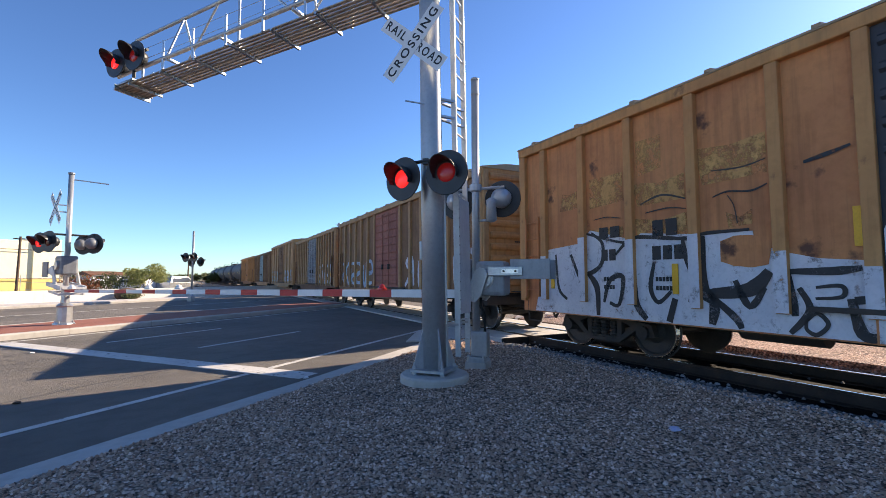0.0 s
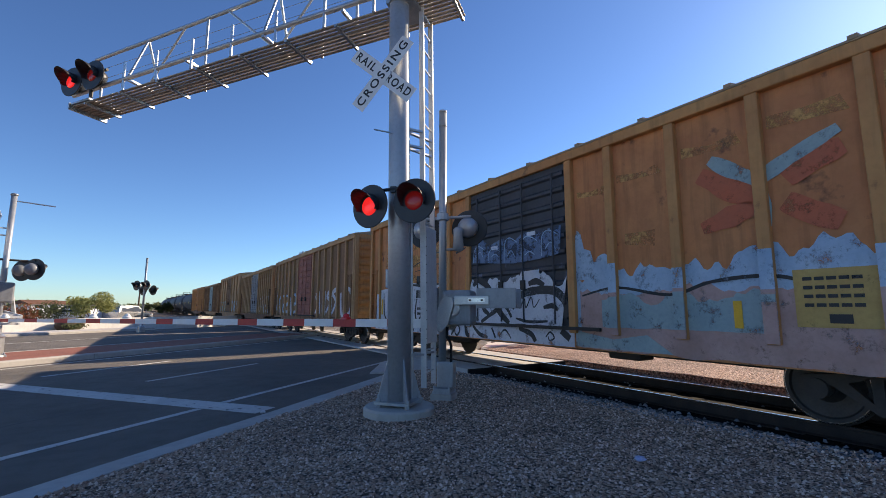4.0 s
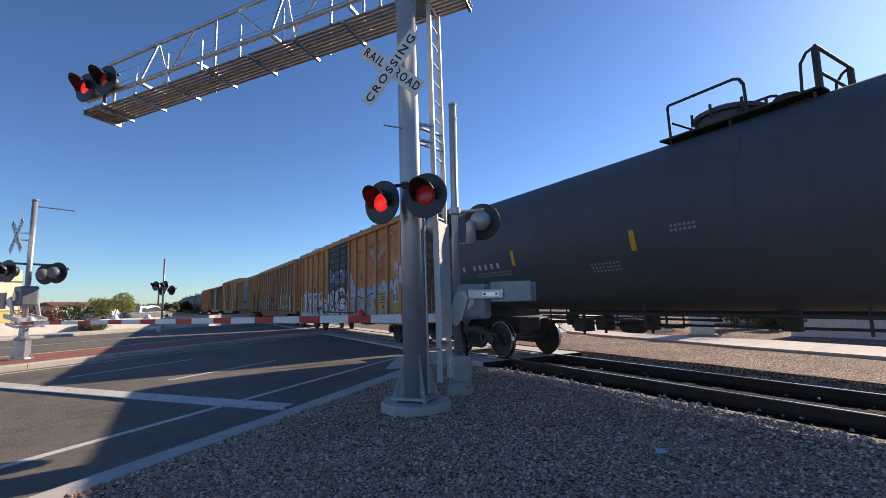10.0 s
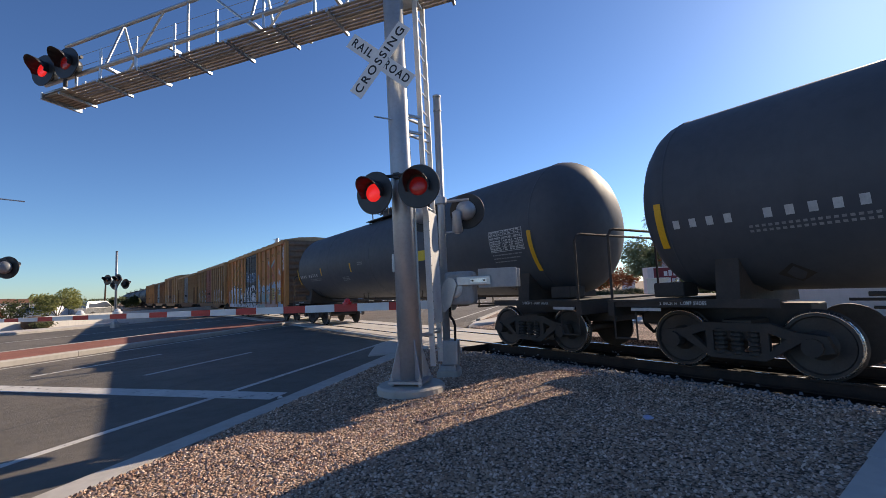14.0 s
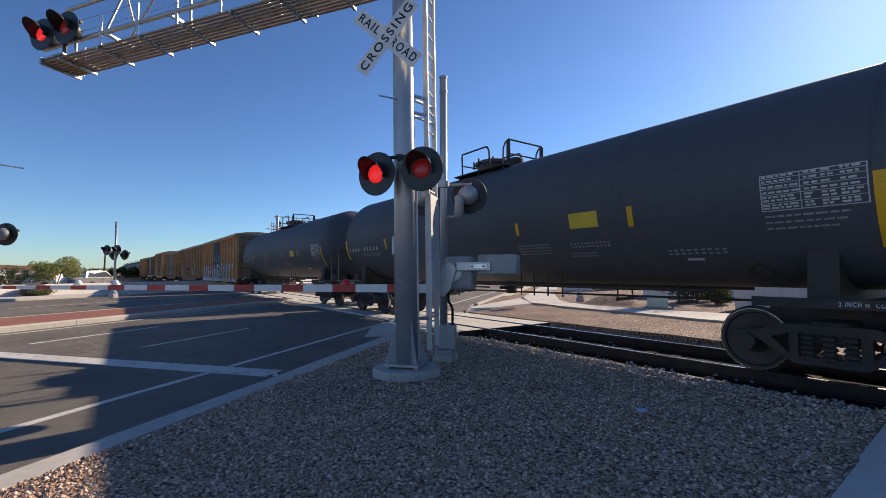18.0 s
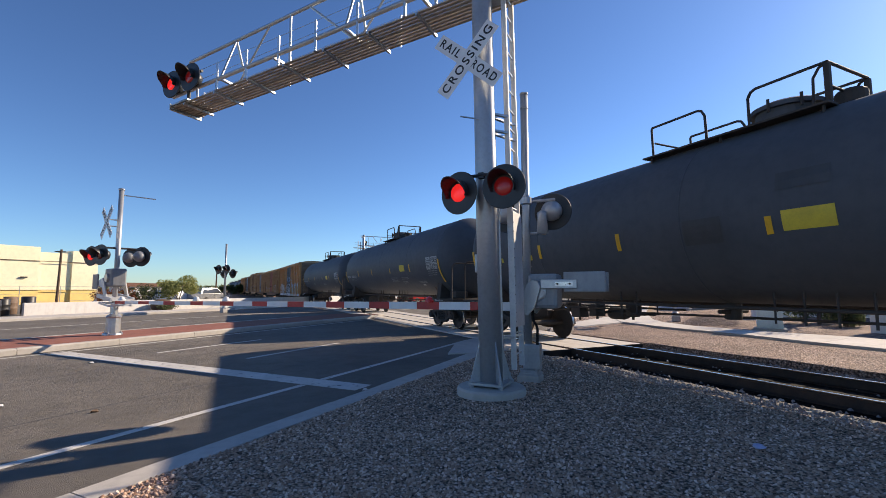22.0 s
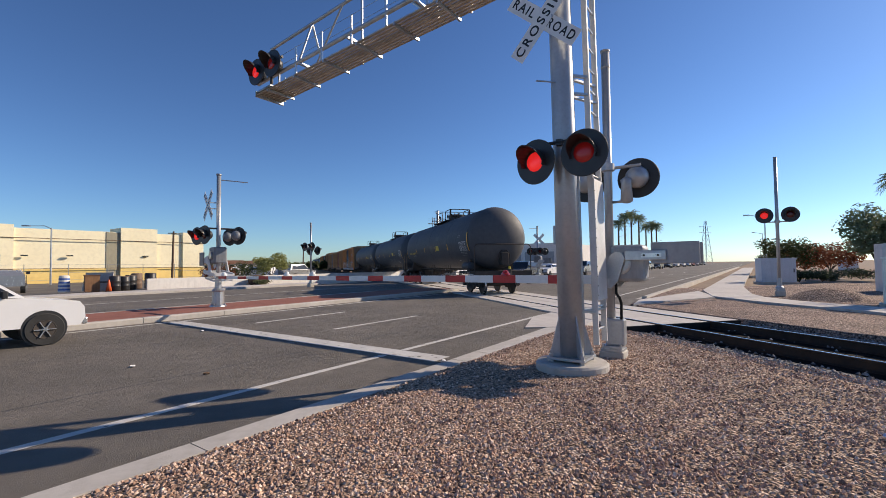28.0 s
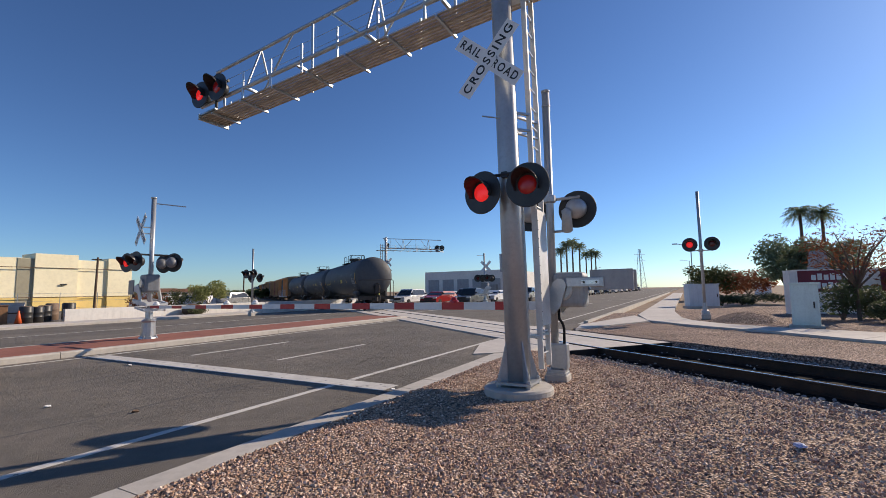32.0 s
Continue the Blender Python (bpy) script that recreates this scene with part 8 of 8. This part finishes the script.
    # russet tree by the sign: bare forking limbs, few leaves
    for k, (x, y, h, sp, lf, th, nl, sz, gp) in enumerate((
            (22.96, 9.11, 4.5, 1.7, "leafr", 0.3, 1500, 0.05, 18), (30, 9.5, 3.0, 2.0, "leafr", 0.13, 1100, 0.10, 12), (33, 8.0, 3.0, 1.8, "leafr", 0.13, 1100, 0.10, 12), (37, 8.6, 3.2, 2.0, "leafr", 0.13, 1100, 0.11, 12),
            (44.86, 22.8, 6.2, 2.7, "leafg", 0.15, 4600, 0.14, 18), (46.2, 20.3, 5.7, 2.7, "leafg", 0.15, 4600, 0.14, 18), (53, 31, 3.3, 2.6, "leafr", 0.13, 2200, 0.13, 12), (58, 36.6, 3.3, 2.4, "leafr", 0.13, 2200, 0.13, 12), (50, 33.5, 4.0, 2.8, "leaf", 0.13, 2600, 0.14, 14))):
        tree(x, y, 0, h, sp, M[lf], 60 + k, {"leafr": "sparse russet-leaved small tree", "leafg": "dense grey-green tree behind the sign", "leaf": "broad olive green tree"}[lf], th, nl, sz, gaps=gp)
    kb = thing("kiosk", "small pale grey kiosk with a tapered roof", "kiosk", pose(42.2, 19.2, 0, 0, 0, -30))
    bm = B()
    box(bm, -0.42, 0.42, -0.42, 0.42, -0.1, 2.6)
    part("wall", bm, M["whitewall"], kb)
    bm = B()
    prism(bm, [(-0.5, 2.6), (0.5, 2.6), (0.3, 4.1), (-0.25, 4.1)], 1, -0.48, 0.48)
    part("roof", bm, M["greybox"], kb, "tapered grey roof")
    for k, (x, y, h) in enumerate(((58.5, 27.96, 9.7), (60, 26.6, 9.5), (66, 17.5, 5.6), (64, 14.5, 5.8))):
        palm(x, y, 0, h, 80 + k, "tall feathery palm beyond the sign")
    # heap of rock by the signal pole
    bm = B()
    rings = []
    for i in range(13):
        f = i / 12
        row = []
        for k in range(40):
            a = 2 * math.pi * k / 40
            wob = 1 + 0.12 * noise.noise((2 * math.cos(a), 2 * math.sin(a), 3))
            px, py = 2.1 * f * wob * math.cos(a), 1.5 * f * wob * math.sin(a)
            row.append(bm.verts.new((px, py, 0.46 * (0.5 + 0.5 * math.cos(math.pi * f)) - 0.08 * f + 0.04 * noise.noise((px * 3, py * 3, 1)))))
        rings.append(row)
    for r0, r1 in zip(rings, rings[1:]):
        for k in range(40):
            bm.faces.new((r0[k], r1[k], r1[(k + 1) % 40], r0[(k + 1) % 40]))
    bmesh.ops.remove_doubles(bm, verts=bm.verts[:], dist=0.001)
    mound = structure("rock_mound", bm, M["farrock"], "low heap of brown crushed rock by the signal pole", True)
    mound.matrix_world = pose(19.3, 11.1, 0.03, 0, 0, -40)
    for k, (x, y, r, h) in enumerate(((35.6, 22.7, 0.9, 0.7), (36.7, 21.9, 0.9, 0.6), (23.1, 9.7, 0.75, 1.5), (24.2, 8.9, 0.8, 1.2), (22.4, 8.0, 0.55, 0.8), (40, 24, 1.5, 0.8), (43, 23, 1.4, 0.8))):
        bush(x, y, 0, r, h * 0.7, M["leafd"], 90 + k, "rounded dark green shrub", 1500, 0.06)


def build_litter():
    for x, y, z, m, lab in ((5.26, 2.40, 0.105, "litter", "crumpled blue and white paper on gravel"), (2.9, 6.15, 0.12, "litterw", "small torn paper by the kerb"), (-1.1, 11.7, 0.0, "litterw", "small white scrap on the asphalt"),
                            (-1.37, 8.0, 0.0, "litterw", "small white scrap on the asphalt"), (-0.23, 7.1, 0.0, "wood", "small brown scrap on the asphalt")):
        bm = B()
        bmesh.ops.create_icosphere(bm, subdivisions=2, radius=0.05 if m == "litter" else 0.035, matrix=Matrix.Diagonal((1.2, 0.9, 0.5, 1)))
        for v in bm.verts:
            v.co += Vector((noise.noise(v.co * 30), noise.noise(v.co * 30 + Vector((9, 0, 0))), 0.3 * noise.noise(v.co * 40))) * 0.03
        o = part("litter", bm, M[m], None)
        o.location = (x, y, z + 0.02)
        tagged(o, lab, "litter")


build_left_side()
build_across()
build_right_side()
build_litter()


# ---- ties, loose stones ----
def build_pieces():
    rng = random.Random(4)
    top = tagged(new("track_ties"), "dark creosoted wooden ties under the rails", "", "", "structure")
    bm = B()
    box(bm, -1.3, 1.3, -0.11, 0.11, -0.26, -0.115, 0.012)
    me = mesh_of("tie", bm, M["tie"])
    s = -30.0
    while s < 8.4:
        share("tie", me, top, on_track(s + rng.uniform(-0.02, 0.02), 0) @ pose(rng.uniform(-0.05, 0.05), 0, rng.uniform(-0.012, 0.006), 0, 0, rng.uniform(-1, 1)))
        s += 0.52
    # loose stones on the verge, nearest first
    verts, faces = [], []

    def stones(n, place, size, z):
        for _ in range(n):
            x, y = place()
            if x is None:
                continue
            r = size * rng.uniform(0.5, 1.5)
            a = rng.uniform(0, 3.14)
            ca, sa = math.cos(a), math.sin(a)
            b = len(verts)
            for px, py, pz in ((1, 0, 0), (0, 0.75, 0), (-0.9, 0.1, 0), (0.1, -0.8, 0), (0.2, 0.15, 0.80), (-0.35, -0.2, 0.72)):
                jx, jy = px * r * rng.uniform(0.7, 1.2), py * r * rng.uniform(0.7, 1.2)
                verts.append((x + jx * ca - jy * sa, y + jx * sa + jy * ca, z(x, y) + pz * r * rng.uniform(0.7, 1.2)))
            faces.extend(((b, b + 1, b + 4), (b + 1, b + 5, b + 4), (b + 1, b + 2, b + 5), (b + 2, b + 3, b + 5), (b + 3, b + 4, b + 5), (b + 3, b, b + 4)))

    def verge_place():
        r = 1.2 + 9.5 * rng.random() ** 1.15
        a = radians(rng.uniform(-40, 95))
        x, y = 1.0 + r * math.sin(a), r * math.cos(a)
        if -0.595 * x + 0.804 * y > 3.1 or x > track(y)[0] - 2.1:
            return None, None
        if y < 0.87:
            return None, None
        if (x - MAST[0]) ** 2 + (y - MAST[1]) ** 2 < 0.25:
            return None, None
        return x, y

    stones(120000, verge_place, 0.0165, lambda x, y: verge_z(x, y) - 0.003)
    me = bpy.data.meshes.new("loose_gravel")
    me.from_pydata(verts, [], faces)
    me.materials.append(M["stone"])
    tagged(new("loose_gravel", me), "loose pinkish brown gravel stones by the kerb", "gravel", "", "stuff")
    verts, faces = [], []

    def ballast_place():
        y = rng.uniform(-12, 8.3)
        if rng.random() < 0.012:
            return track(y)[0] + rng.uniform(-1.2, 1.2), y
        return track(y)[0] + rng.choice((-1, 1)) * abs(rng.gauss(1.75, 0.3)), y

    stones(9000, ballast_place, 0.03, lambda x, y: -0.105 + 0.06 * min(1, abs(abs(x - track(y)[0]) - 1.0)))
    me = bpy.data.meshes.new("loose_ballast")
    me.from_pydata(verts, [], faces)
    me.materials.append(M["bstone"])
    tagged(new("loose_ballast", me), "loose grey ballast stones along the track", "ballast", "", "stuff")


def stone_mat(name, cols):
    m = bpy.data.materials.new(name)
    m.use_nodes = True
    nt = m.node_tree
    g = nt.nodes.new("ShaderNodeNewGeometry")
    rp = nt.nodes.new("ShaderNodeValToRGB")
    els = rp.color_ramp.elements
    while len(els) < len(cols):
        els.new(0.5)
    for k, c in enumerate(cols):
        els[k].position = k / (len(cols) - 1)
        els[k].color = (*c, 1)
    nt.links.new(g.outputs["Random Per Island"], rp.inputs[0])
    b = nt.nodes["Principled BSDF"]
    b.inputs["Roughness"].default_value = 0.9
    nt.links.new(rp.outputs[0], b.inputs["Base Color"])
    return m


M["stone"] = stone_mat("loose_stone", [(0.09, 0.054, 0.044), (0.51, 0.315, 0.215), (0.29, 0.175, 0.12), (0.84, 0.65, 0.52), (0.36, 0.22, 0.15), (0.64, 0.435, 0.315)])
M["bstone"] = stone_mat("loose_ballast_stone", [(0.10, 0.10, 0.11), (0.30, 0.29, 0.29), (0.18, 0.17, 0.17), (0.45, 0.44, 0.43)])
build_pieces()

WAITING = vehicle(-9.0, 8.0, ROAD_TURN, M["carwhite"], "pickup", "white pickup waiting in the near lanes")
for _piece in WAITING.children:
    _piece.matrix_basis = Matrix.Scale(0.82, 4) @ _piece.matrix_basis


# ---- what moves ----
def motions():
    times = [0.5 * k for k in range(65)]
    for car, at in TRAIN:
        walk(car, [(t, on_track(at + gone(t))) for t in times])
    turns = []
    t = 0.0
    while t < 32.0:
        turns.append(t)
        t += 0.1 if t > 20 else 0.2
    turns.append(32.0)
    for ws, y in AXLES:
        walk(ws, [(t, pose(0, y, 0.455, -math.degrees(gone(t) / 0.455), 0, 0)) for t in turns])
    a = W(2.09, 11.68)
    rows = []
    for t, back in ((0, 26.0), (24, 5.0), (26, 0.8), (26.8, 0.1), (27.6, 0.0), (32, 0.0)):
        p = a - RD * back
        rows.append((t, pose(p.x, p.y, 0, 0, 0, ROAD_TURN)))
    walk(WAITING, rows)


motions()
